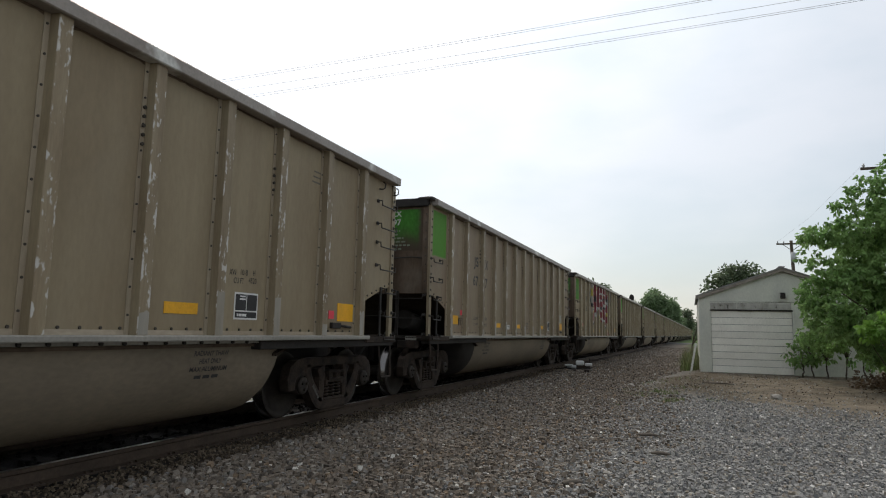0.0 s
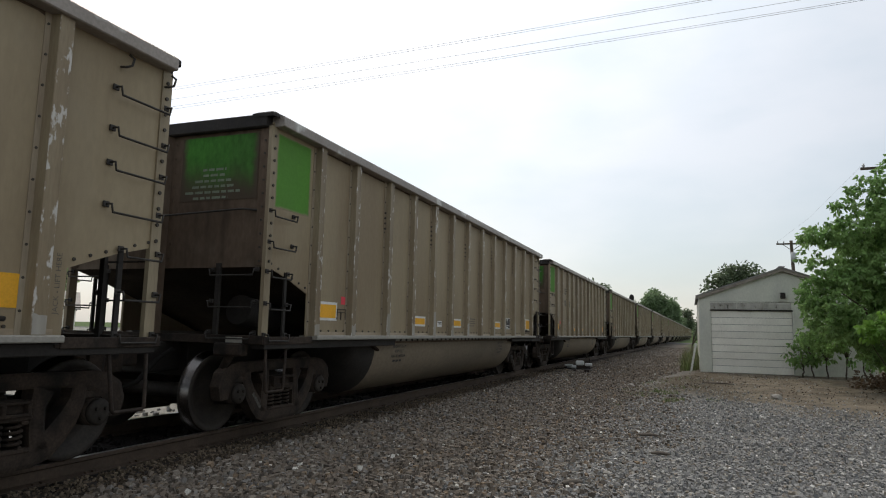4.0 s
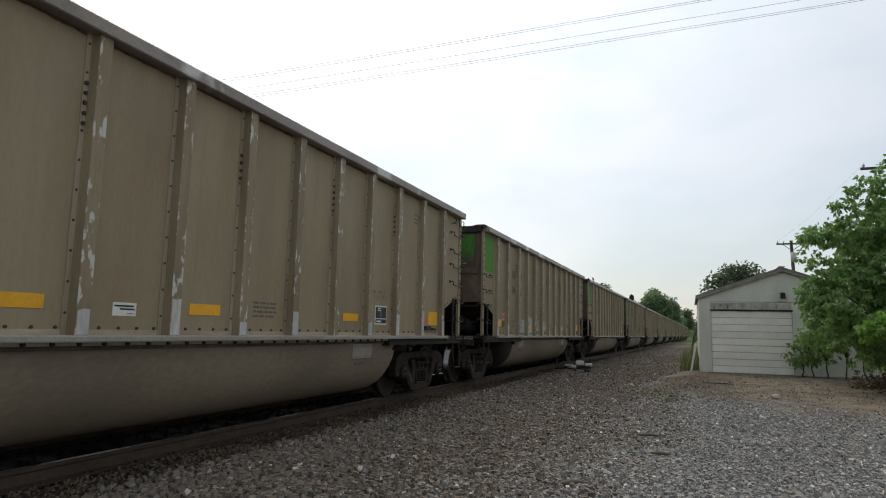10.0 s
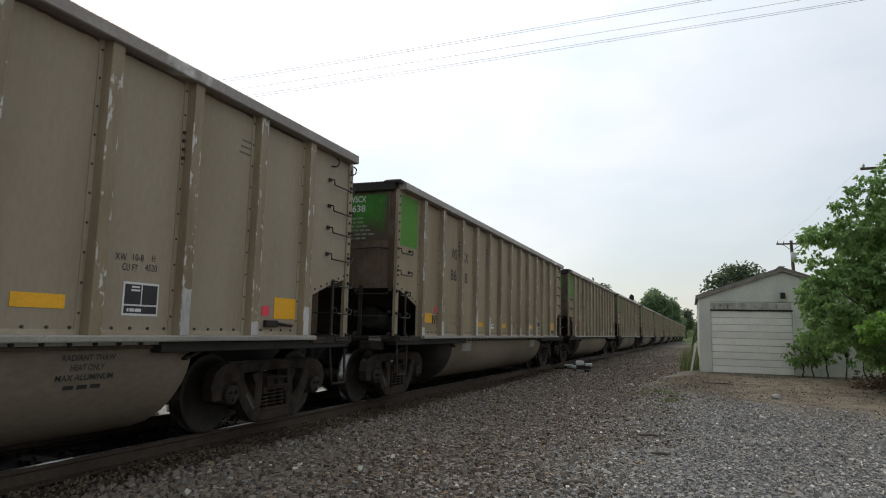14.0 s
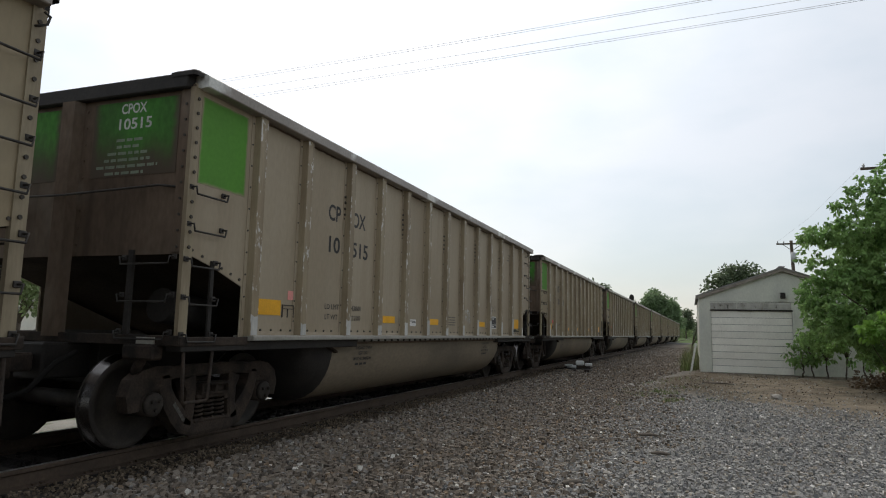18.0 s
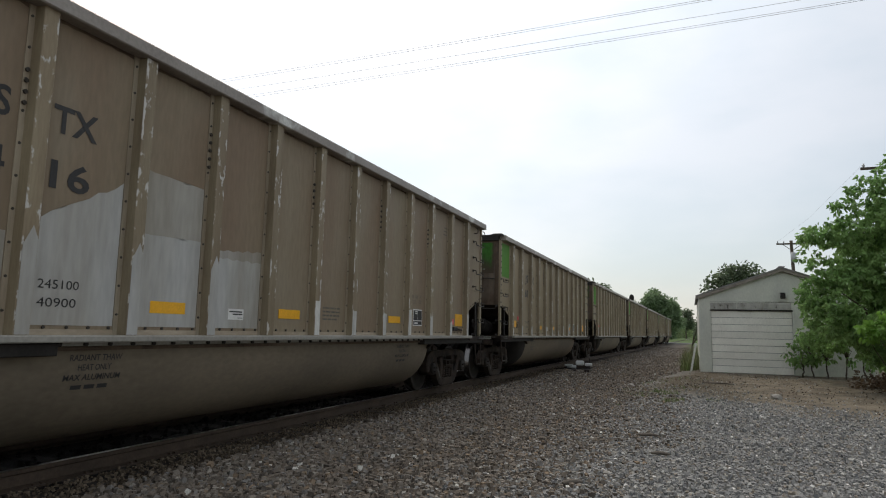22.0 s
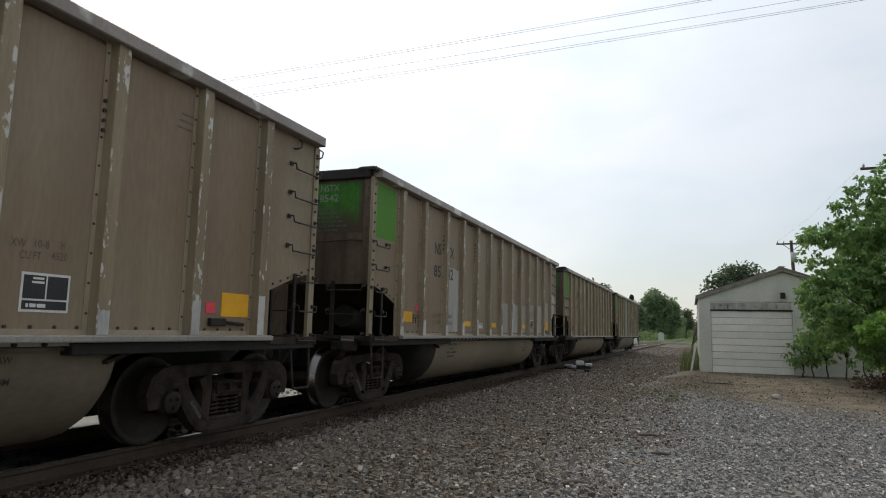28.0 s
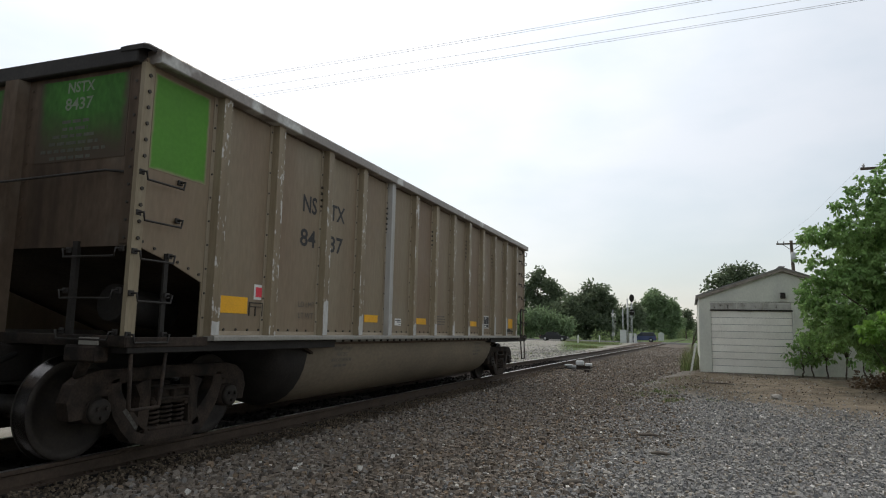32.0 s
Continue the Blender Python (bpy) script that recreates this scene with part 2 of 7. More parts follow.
M["post_face"] = worn_edges(mat("scuffed_post_face", (0.255, 0.203, 0.129), 0.5, 0.15, 0.14, 6.0, 60.0, 0.02, (1, 1, 0.16), tint=(0.200, 0.149, 0.091), rnd=0.10))
M["flange"] = mat("pale_post_flange", (0.345, 0.292, 0.214), 0.55, 0.12, 0.14, 6.0, 60.0, 0.02, (1, 1, 0.16), tint=(0.265, 0.212, 0.150), rnd=0.10)
M["chord"] = mat("weathered_aluminium_chord", (0.285, 0.252, 0.222), 0.45, 0.25, 0.2, 1.1, 30.0, 0.03, (1, 1, 1), tint=(0.215, 0.186, 0.162), rnd=0.08, patch=((0.55, 0.54, 0.50), 0.60, 0.66, 1.3))
M["sill"] = mat("pale_sill_aluminium", (0.31, 0.295, 0.26), 0.5, 0.2, 0.2, 1.5, 30.0, 0.03)
M["foot"] = mat("pale_foot_strip", (0.413, 0.346, 0.260), 0.6, 0.05, 0.2, 2.0, 30.0, 0.02, (1, 0.4, 1), tint=(0.309, 0.244, 0.168))
M["tub"] = mat("dusty_beige_tub", (0.236, 0.192, 0.137), 0.65, 0.05, 0.18, 0.8, 22.0, 0.03, (1, 0.5, 1), tint=(0.160, 0.132, 0.096), spec=0.25, rnd=0.12)
M["end"] = mat("sooty_end_sheet", (0.128, 0.094, 0.068), 0.85, 0.0, 0.25, 1.2, 20.0, 0.03, (1, 1, 0.4), tint=(0.080, 0.058, 0.042), spec=0.12)
M["green"] = mat("green_paint", (0.094, 0.262, 0.038), 0.7, 0.0, 0.10, 1.5, 25.0, 0.02, tint=(0.088, 0.228, 0.038), spec=0.2)
M["green_dirty"] = mat("sooty_green_paint", (0.055, 0.19, 0.03), 0.6, 0.0, 0.3, 1.6, 20.0, 0.02, (1, 1, 0.5), tint=(0.048, 0.12, 0.03), rnd=0.10, spec=0.1)


def soot_from_below(m, low, high, soot):
    """Soot that has crept up a panel from its lower edge, with a ragged border."""
    nt = m.node_tree
    bs = nt.nodes["Principled BSDF"]
    src = bs.inputs["Base Color"].links[0].from_socket
    tc = nt.nodes.new("ShaderNodeTexCoord")
    sep = nt.nodes.new("ShaderNodeSeparateXYZ")
    nt.links.new(tc.outputs["Object"], sep.inputs[0])
    n = nt.nodes.new("ShaderNodeTexNoise")
    n.inputs["Scale"].default_value, n.inputs["Detail"].default_value = 1.7, 6.0
    nt.links.new(tc.outputs["Object"], n.inputs["Vector"])
    mad = nt.nodes.new("ShaderNodeMath")
    mad.operation = "MULTIPLY_ADD"
    nt.links.new(n.outputs["Fac"], mad.inputs[0])
    mad.inputs[1].default_value = 0.8
    nt.links.new(sep.outputs[2], mad.inputs[2])
    mr = nt.nodes.new("ShaderNodeMapRange")
    mr.interpolation_type = "SMOOTHSTEP"
    mr.inputs[1].default_value, mr.inputs[2].default_value = low + 0.4, high + 0.4
    nt.links.new(mad.outputs[0], mr.inputs[0])
    mix = nt.nodes.new("ShaderNodeMix")
    mix.data_type = "RGBA"
    mix.inputs[6].default_value = (*soot, 1)
    nt.links.new(src, mix.inputs[7])
    nt.links.new(mr.outputs[0], mix.inputs[0])
    nt.links.new(mix.outputs[2], bs.inputs["Base Color"])
    return m


soot_from_below(M["green_dirty"], 2.75, 3.35, (0.080, 0.062, 0.045))


def streaks(m, amount, rust):
    """Rain runs down a sheet: narrow upright streaks, darker and browner, and a few blotches."""
    nt = m.node_tree
    bs = nt.nodes["Principled BSDF"]
    src = bs.inputs["Base Color"].links[0].from_socket
    tc = nt.nodes.new("ShaderNodeTexCoord")
    info = nt.nodes.new("ShaderNodeObjectInfo")
    off = nt.nodes.new("ShaderNodeMath")
    off.operation = "MULTIPLY"
    off.inputs[1].default_value = 83.0
    nt.links.new(info.outputs["Random"], off.inputs[0])
    add = nt.nodes.new("ShaderNodeVectorMath")
    add.operation = "ADD"
    nt.links.new(tc.outputs["Object"], add.inputs[0])
    nt.links.new(off.outputs[0], add.inputs[1])
    last = src
    for stretch, scale, lo, hi, k, tone in (((1.0, 1.0, 0.06), 6.0, 0.48, 0.74, amount, rust), ((1.0, 1.0, 0.10), 2.2, 0.50, 0.68, amount * 0.8, tuple(v * 0.8 for v in rust)), ((1.0, 1.0, 0.8), 1.1, 0.52, 0.70, amount * 0.5, (0.30, 0.275, 0.225))):
        mp = nt.nodes.new("ShaderNodeMapping")
        mp.inputs["Scale"].default_value = stretch
        nt.links.new(add.outputs[0], mp.inputs[0])
        n = nt.nodes.new("ShaderNodeTexNoise")
        n.inputs["Scale"].default_value, n.inputs["Detail"].default_value = scale, 4.0
        nt.links.new(mp.outputs[0], n.inputs["Vector"])
        mr = nt.nodes.new("ShaderNodeMapRange")
        mr.interpolation_type = "SMOOTHSTEP"
        mr.inputs[1].default_value, mr.inputs[2].default_value, mr.inputs[4].default_value = lo, hi, k
        nt.links.new(n.outputs["Fac"], mr.inputs[0])
        mix = nt.nodes.new("ShaderNodeMix")
        mix.data_type = "RGBA"
        mix.inputs[7].default_value = (*tone, 1)
        nt.links.new(mr.outputs[0], mix.inputs[0])
        nt.links.new(last, mix.inputs[6])
        last = mix.outputs[2]
    nt.links.new(last, bs.inputs["Base Color"])


def soft_border(m, axis, a, b, z0, z1, under, width):
    """Sprayed paint that thins out towards the borders of its panel, along one axis and upwards."""
    nt = m.node_tree
    bs = nt.nodes["Principled BSDF"]
    src = bs.inputs["Base Color"].links[0].from_socket
    tc = nt.nodes.new("ShaderNodeTexCoord")
    sep = nt.nodes.new("ShaderNodeSeparateXYZ")
    nt.links.new(tc.outputs["Object"], sep.inputs[0])
    n = nt.nodes.new("ShaderNodeTexNoise")
    n.inputs["Scale"].default_value, n.inputs["Detail"].default_value = 7.0, 4.0
    nt.links.new(tc.outputs["Object"], n.inputs["Vector"])

    def op(kind, p, q):
        o = nt.nodes.new("ShaderNodeMath")
        o.operation = kind
        for i, v in enumerate((p, q)):
            if isinstance(v, (int, float)):
                o.inputs[i].default_value = v
            else:
                nt.links.new(v, o.inputs[i])
        return o.outputs[0]

    u = sep.outputs[axis]
    inside = op("MINIMUM", op("MINIMUM", op("SUBTRACT", u, a), op("SUBTRACT", b, u)), op("MINIMUM", op("SUBTRACT", sep.outputs[2], z0), op("SUBTRACT", z1, sep.outputs[2])))
    mr = nt.nodes.new("ShaderNodeMapRange")
    mr.interpolation_type = "SMOOTHSTEP"
    mr.inputs[1].default_value, mr.inputs[2].default_value = 0.0, width
    nt.links.new(op("ADD", inside, op("MULTIPLY", op("SUBTRACT", n.outputs["Fac"], 0.62), width)), mr.inputs[0])
    mix = nt.nodes.new("ShaderNodeMix")
    mix.data_type = "RGBA"
    mix.inputs[6].default_value = (*under, 1)
    nt.links.new(src, mix.inputs[7])
    nt.links.new(mr.outputs[0], mix.inputs[0])
    nt.links.new(mix.outputs[2], bs.inputs["Base Color"])


streaks(M["sheet"], 0.24, (0.215, 0.160, 0.102))
streaks(M["sheet_pale"], 0.22, (0.235, 0.178, 0.115))
streaks(M["sheet_brown"], 0.30, (0.190, 0.135, 0.082))
streaks(M["end"], 0.5, (0.045, 0.033, 0.025))
soft_border(M["green"], 1, 0.09, 0.875, 2.64, 3.59, (0.285, 0.232, 0.160), 0.05)
M["green_dirty_far"] = M["green_dirty"].copy()
soft_border(M["green_dirty_far"], 0, -1.37, -0.25, 2.70, 3.66, (0.085, 0.065, 0.048), 0.10)
soft_border(M["green_dirty"], 0, 0.21, 1.37, 2.70, 3.66, (0.085, 0.065, 0.048), 0.10)
# deep shade under the car ends, put into the slope sheets' colour
M["pit"] = mat("shaded_slope_sheet", (0.045, 0.034, 0.026), 0.95, 0.0, 0.4, 2.0, 30.0, 0.03, spec=0.08)
M["dark"] = mat("sooty_steel", (0.027, 0.023, 0.020), 0.7, 0.2, 0.35, 4.0, 40.0, 0.08)
M["truck"] = mat("dusty_cast_steel", (0.044, 0.031, 0.0225), 0.85, 0.0, 0.5, 5.0, 45.0, 0.14, tint=(0.013, 0.010, 0.008), spec=0.3)
M["cap_steel"] = mat("dusty_bearing_cap", (0.034, 0.027, 0.021), 0.75, 0.1, 0.4, 9.0, 45.0, 0.08, tint=(0.018, 0.014, 0.011), rnd=0.3)
M["iron"] = mat("black_grab_iron", (0.045, 0.04, 0.036), 0.6, 0.3, 0.3, 8.0, 50.0, 0.02)
M["bolt"] = mat("dark_bolt_steel", (0.07, 0.06, 0.05), 0.6, 0.4, 0.3, 8.0, 50.0, 0.0)
M["tread"] = mat("polished_tread_steel", (0.20, 0.19, 0.185), 0.24, 1.0, 0.25, 7.0, 60.0, 0.01)
M["wheel"] = mat("rust_brown_wheel", (0.034, 0.027, 0.021), 0.7, 0.0, 0.4, 6.0, 40.0, 0.06, tint=(0.018, 0.014, 0.011), spec=0.4)
M["rail"] = mat("rusty_rail_web", (0.080, 0.056, 0.040), 0.75, 0.3, 0.3, 3.0, 40.0, 0.08)
M["railtop"] = mat("polished_rail_head", (0.46, 0.45, 0.44), 0.33, 0.9, 0.12, 1.0, 60.0, 0.01)
M["tie"] = mat("weathered_wood_tie", (0.030, 0.022, 0.017), 0.95, 0.0, 0.4, 6.0, 30.0, 0.3, (6, 1, 1), rnd=0.25)
M["yellow"] = mat("yellow_reflective_sheet", (0.80, 0.40, 0.012), 0.45, 0.0, 0.12, 4.0, 50.0, 0.01, rnd=0.08)
M["cream"] = mat("faded_cream_sheet", (0.62, 0.50, 0.30), 0.5, 0.0, 0.12, 4.0, 50.0, 0.01)
M["red"] = mat("red_reflective_square", (0.80, 0.065, 0.095), 0.45, 0.0, 0.1, 6.0, 50.0, 0.01)
M["pink"] = mat("faded_pink_square", (0.75, 0.30, 0.27), 0.5, 0.0, 0.1, 6.0, 50.0, 0.01)
M["white"] = mat("white_decal", (0.70, 0.69, 0.66), 0.55, 0.0, 0.12, 6.0, 50.0, 0.01)
M["wash"] = mat("clean_grey_patch", (0.43, 0.425, 0.405), 0.55, 0.1, 0.15, 2.2, 20.0, 0.02, (1, 1, 0.2), tint=(0.325, 0.305, 0.265))
M["chalk"] = mat("chalky_white_paint", (0.52, 0.51, 0.48), 0.65, 0.0, 0.25, 5.0, 30.0, 0.02, (1, 1, 0.3), tint=(0.42, 0.41, 0.38), rnd=0.15)
M["haze"] = mat("half_clean_grey_patch", (0.345, 0.325, 0.285), 0.55, 0.1, 0.15, 2.2, 20.0, 0.02, (1, 1, 0.2), tint=(0.265, 0.235, 0.185))
M["black"] = mat("black_stencil_paint", (0.032, 0.03, 0.03), 0.6, 0.0, 0.25, 8.0, 50.0, 0.0)
M["faint"] = mat("worn_stencil_paint", (0.13, 0.115, 0.095), 0.7, 0.0, 0.25, 8.0, 50.0, 0.0)
M["end_white"] = mat("chalky_white_stencil", (0.50, 0.52, 0.47), 0.7, 0.0, 0.3, 4.0, 40.0, 0.0)
M["end_pale_dust"] = mat("worn_white_stencil", (0.10, 0.094, 0.082), 0.8, 0.0, 0.4, 30.0, 90.0, 0.0, tint=(0.05, 0.042, 0.034))
M["end_dim"] = mat("soot_covered_stencil", (0.10, 0.105, 0.08), 0.8, 0.0, 0.3, 4.0, 40.0, 0.0)
M["end_pale"] = mat("sooty_white_stencil", (0.20, 0.24, 0.17), 0.8, 0.0, 0.3, 4.0, 40.0, 0.0)
M["maroon"] = mat("maroon_spray_paint", (0.205, 0.030, 0.040), 0.5, 0.0, 0.3, 1.2, 20.0, 0.01)
M["spray_yellow"] = mat("yellow_spray_paint", (0.40, 0.33, 0.06), 0.5, 0.0, 0.25, 3.0, 20.0, 0.01)
M["spray_white"] = mat("grey_white_spray_paint", (0.50, 0.50, 0.47), 0.5, 0.0, 0.2, 3.0, 20.0, 0.01)
M["spray_red"] = mat("red_spray_paint", (0.33, 0.03, 0.04), 0.55, 0.0, 0.3, 5.0, 20.0, 0.01)
M["spray_black"] = mat("charcoal_spray_paint", (0.022, 0.022, 0.026), 0.5, 0.0, 0.2, 3.0, 20.0, 0.01)
M["ground"] = ground_mat()


def stone_mat(name, tones):
    """Broken stone: every piece takes one of the given rock colours, (weight, colour), with fine mottling."""
    m = mat(name, tones[0][1], 0.92, 0.0, 0.22, 30.0, 110.0, 0.25, spec=0.15)
    nt = m.node_tree
    geo = nt.nodes.new("ShaderNodeNewGeometry")
    ramp = nt.nodes.new("ShaderNodeValToRGB")
    ramp.color_ramp.interpolation = "CONSTANT"
    total, at = sum(w for w, _ in tones), 0.0
    while len(ramp.color_ramp.elements) < len(tones):
        ramp.color_ramp.elements.new(0.5)
    for e, (w, c) in zip(ramp.color_ramp.elements, tones):
        e.position, e.color = at, (*c, 1)
        at += w / total
    nt.links.new(geo.outputs["Random Per Island"], ramp.inputs[0])
    hsv = next(n for n in nt.nodes if n.bl_idname == "ShaderNodeHueSaturation")
    nt.links.new(ramp.outputs[0], hsv.inputs["Color"])
    return m


M["stone"] = stone_mat("crushed_ballast_stone", ((5, (0.199, 0.165, 0.132)), (4, (0.159, 0.133, 0.109)), (3, (0.233, 0.202, 0.168)), (2, (0.197, 0.184, 0.168)), (1.8, (0.095, 0.081, 0.067)), (1, (0.252, 0.188, 0.130)), (0.6, (0.336, 0.305, 0.260)), (0.14, (0.605, 0.582, 0.526))))
# stones between the rails, with the train's shade put into their colour
M["coal"] = mat("train_shade_stone", (0.014, 0.012, 0.011), 0.95, 0.0, 0.3, 2.0, 60.0, 0.15, island=0.5, spec=0.08)
M["chip"] = stone_mat("grey_gravel_chip", ((5, (0.280, 0.272, 0.258)), (4, (0.234, 0.229, 0.221)), (3, (0.325, 0.314, 0.293)), (2.2, (0.157, 0.157, 0.154)), (1.5, (0.285, 0.249, 0.203)), (1, (0.433, 0.417, 0.382)), (0.35, (0.661, 0.638, 0.593))))
M["siding"] = mat("pale_painted_siding", (0.63, 0.635, 0.55), 0.6, 0.0, 0.1, 1.2, 25.0, 0.03, (1, 1, 0.5), tint=(0.53, 0.54, 0.48))
M["doorwhite"] = mat("white_garage_door_paint", (0.86, 0.835, 0.75), 0.5, 0.0, 0.1, 1.5, 30.0, 0.02, (1, 1, 0.5), tint=(0.77, 0.745, 0.66), rnd=0.04)
M["board"] = mat("grimy_header_board", (0.46, 0.45, 0.41), 0.7, 0.0, 0.2, 5.0, 40.0, 0.08, (1, 1, 0.5), tint=(0.30, 0.285, 0.25), patch=((0.10, 0.09, 0.075), 0.60, 0.68, 9.0))
M["barge"] = mat("weathered_barge_board", (0.30, 0.27, 0.225), 0.8, 0.0, 0.25, 3.0, 40.0, 0.1, tint=(0.20, 0.175, 0.145))
M["roof"] = mat("grey_metal_roof", (0.26, 0.25, 0.24), 0.55, 0.4, 0.25, 1.5, 25.0, 0.03)
M["wood"] = mat("weathered_pole_wood", (0.105, 0.082, 0.062), 0.85, 0.0, 0.3, 3.0, 30.0, 0.2, (1, 1, 0.2))
M["wire"] = mat("dull_wire", (0.33, 0.33, 0.34), 0.6, 0.3, 0.1, 3.0, 30.0, 0.0)
M["silver"] = mat("galvanised_mast", (0.42, 0.43, 0.43), 0.45, 0.5, 0.15, 3.0, 30.0, 0.0)
M["cabinet"] = mat("pale_cabinet_paint", (0.58, 0.59, 0.58), 0.5, 0.0, 0.1, 2.0, 30.0, 0.0)
M["asphalt"] = mat("worn_asphalt", (0.15, 0.148, 0.142), 0.9, 0.0, 0.25, 1.0, 40.0, 0.2)
M["rubber"] = mat("tyre_rubber", (0.014, 0.013, 0.012), 0.9, 0.0, 0.2, 8.0, 50.0, 0.0, spec=0.12)
M["navy"] = mat("navy_car_paint", (0.022, 0.035, 0.085), 0.25, 0.3, 0.08, 3.0, 60.0, 0.0)
M["blue"] = mat("slate_blue_car_paint", (0.055, 0.075, 0.15), 0.25, 0.3, 0.08, 3.0, 60.0, 0.0)
M["gunmetal"] = mat("dark_grey_car_paint", (0.028, 0.03, 0.033), 0.25, 0.3, 0.08, 3.0, 60.0, 0.0)
M["pane"] = glass("tinted_glass")
M["lamp_red"] = mat("red_tail_lens", (0.35, 0.012, 0.012), 0.25, 0.0, 0.05, 6.0, 50.0, 0.0)
M["lamp_clear"] = mat("clear_head_lens", (0.65, 0.65, 0.65), 0.15, 0.0, 0.05, 6.0, 50.0, 0.0)
M["bark"] = mat("grey_brown_bark", (0.12, 0.095, 0.072), 0.9, 0.0, 0.35, 5.0, 30.0, 0.4, (1, 1, 0.25))
M["leaf_near"] = leaf_mat("fresh_green_leaf", (0.265, 0.405, 0.140), (0.185, 0.315, 0.105))
M["leaf_bright"] = leaf_mat("bright_green_leaf", (0.23, 0.40, 0.07), (0.16, 0.31, 0.055))
M["leaf_dark"] = leaf_mat("deep_green_leaf", (0.16, 0.20, 0.12), (0.12, 0.16, 0.095))
M["leaf_far"] = leaf_mat("grey_green_leaf", (0.25, 0.335, 0.185), (0.19, 0.27, 0.145))
M["leaf_mid"] = leaf_mat("mid_green_leaf", (0.235, 0.30, 0.135), (0.17, 0.235, 0.105))
M["grass"] = leaf_mat("tall_grass_blade", (0.12, 0.165, 0.06), (0.17, 0.17, 0.085))
M["dead_leaf"] = leaf_mat("brown_dead_leaf", (0.13, 0.09, 0.055), (0.08, 0.055, 0.035))
M["mulch"] = mat("dark_soil_crumb", (0.15, 0.118, 0.085), 0.95, 0.0, 0.3, 2.0, 50.0, 0.1, tint=(0.085, 0.066, 0.048), island=0.6, spec=0.1)
M["rock"] = mat("pale_limestone", (0.36, 0.34, 0.30), 0.9, 0.0, 0.25, 6.0, 30.0, 0.2)
M["litter"] = mat("grey_weathered_wood", (0.16, 0.135, 0.11), 0.9, 0.0, 0.3, 6.0, 30.0, 0.2)


# ---------------------------------------------------------------- mesh tools
def box(bm, x0, x1, y0, y1, z0, z1, bevel=0.0, mi=0):
    vs = [bm.verts.new(p) for p in ((x0, y0, z0), (x1, y0, z0), (x1, y1, z0), (x0, y1, z0), (x0, y0, z1), (x1, y0, z1), (x1, y1, z1), (x0, y1, z1))]
    fs = [bm.faces.new([vs[i] for i in q]) for q in ((3, 2, 1, 0), (4, 5, 6, 7), (0, 1, 5, 4), (1, 2, 6, 5), (2, 3, 7, 6), (3, 0, 4, 7))]
    for f in fs:
        f.material_index = mi
    if bevel:
        es = list({e for f in fs for e in f.edges})
        bmesh.ops.bevel(bm, geom=es, offset=bevel, segments=1, affect="EDGES")
    return vs


def prism(bm, pts, axis, a, b, mi=0, caps=True):
    """Extrude the closed outline pts along an axis from a to b. axis x: pts are (y, z); y: (x, z); z: (x, y)."""
    def put(p, t):
        return {"x": (t, p[0], p[1]), "y": (p[0], t, p[1]), "z": (p[0], p[1], t)}[axis]
    r0, r1 = [bm.verts.new(put(p, a)) for p in pts], [bm.verts.new(put(p, b)) for p in pts]
    n = len(pts)
    fs = [bm.faces.new((r0[i], r0[(i + 1) % n], r1[(i + 1) % n], r1[i])) for i in range(n)]
    if caps:
        fs += [bm.faces.new(r0[::-1]), bm.faces.new(r1)]
    for f in fs:
        f.material_index = mi
    return fs


def tube(bm, pts, r, seg=6, mi=0, cap=True):
    """A round bar along points; r: one radius, or one for each point."""
    pts = [Vector(p) for p in pts]
    rs = r if isinstance(r, (list, tuple)) else [r] * len(pts)
    rings, up = [], None
    for i, p in enumerate(pts):
        d = (pts[min(i + 1, len(pts) - 1)] - pts[max(i - 1, 0)]).normalized()
        if up is None:
            up = d.orthogonal().normalized()
        up = (up - d * up.dot(d)).normalized()
        side = d.cross(up)
        rings.append([bm.verts.new(p + (up * math.cos(k * math.tau / seg) + side * math.sin(k * math.tau / seg)) * rs[i]) for k in range(seg)])
    for a, b in zip(rings, rings[1:]):
        for k in range(seg):
            f = bm.faces.new((a[k], a[(k + 1) % seg], b[(k + 1) % seg], b[k]))
            f.smooth, f.material_index = True, mi
    if cap:
        for ring in (rings[0][::-1], rings[-1]):
            bm.faces.new(ring).material_index = mi


def lathe(bm, prof, axis_pt, seg=28, mis=None):
    """Turn the profile (offset along x, radius) round the x axis through axis_pt."""
    ax = Vector(axis_pt)
    rings = [[bm.verts.new(ax + Vector((o, r * math.cos(k * math.tau / seg), r * math.sin(k * math.tau / seg)))) for k in range(seg)] for o, r in prof]
    for i, (a, b) in enumerate(zip(rings, rings[1:])):
        for k in range(seg):
            f = bm.faces.new((a[k], a[(k + 1) % seg], b[(k + 1) % seg], b[k]))
            f.smooth, f.material_index = True, (mis[i] if mis else 0)
    bm.faces.new(rings[0][::-1])
    bm.faces.new(rings[-1])


def mesh_of(name, bm, *mats):
    bmesh.ops.recalc_face_normals(bm, faces=bm.faces)
    me = bpy.data.meshes.new(name)
    bm.to_mesh(me)
    bm.free()
    for m in mats:
        me.materials.append(m)
    return me


def part(name, bm, material, parent, label="", kind=""):
    mats = material if isinstance(material, (list, tuple)) else [material]
    ob = new(name, mesh_of(name, bm, *mats) if isinstance(bm, bmesh.types.BMesh) else bm)
    ob.parent = parent
    return tagged(ob, label=label, kind=kind)


def thing(name, m, label, category, group="", kind=""):
    ob = new(name)
    ob.matrix_world = m
    return tagged(ob, label, category, group, kind)


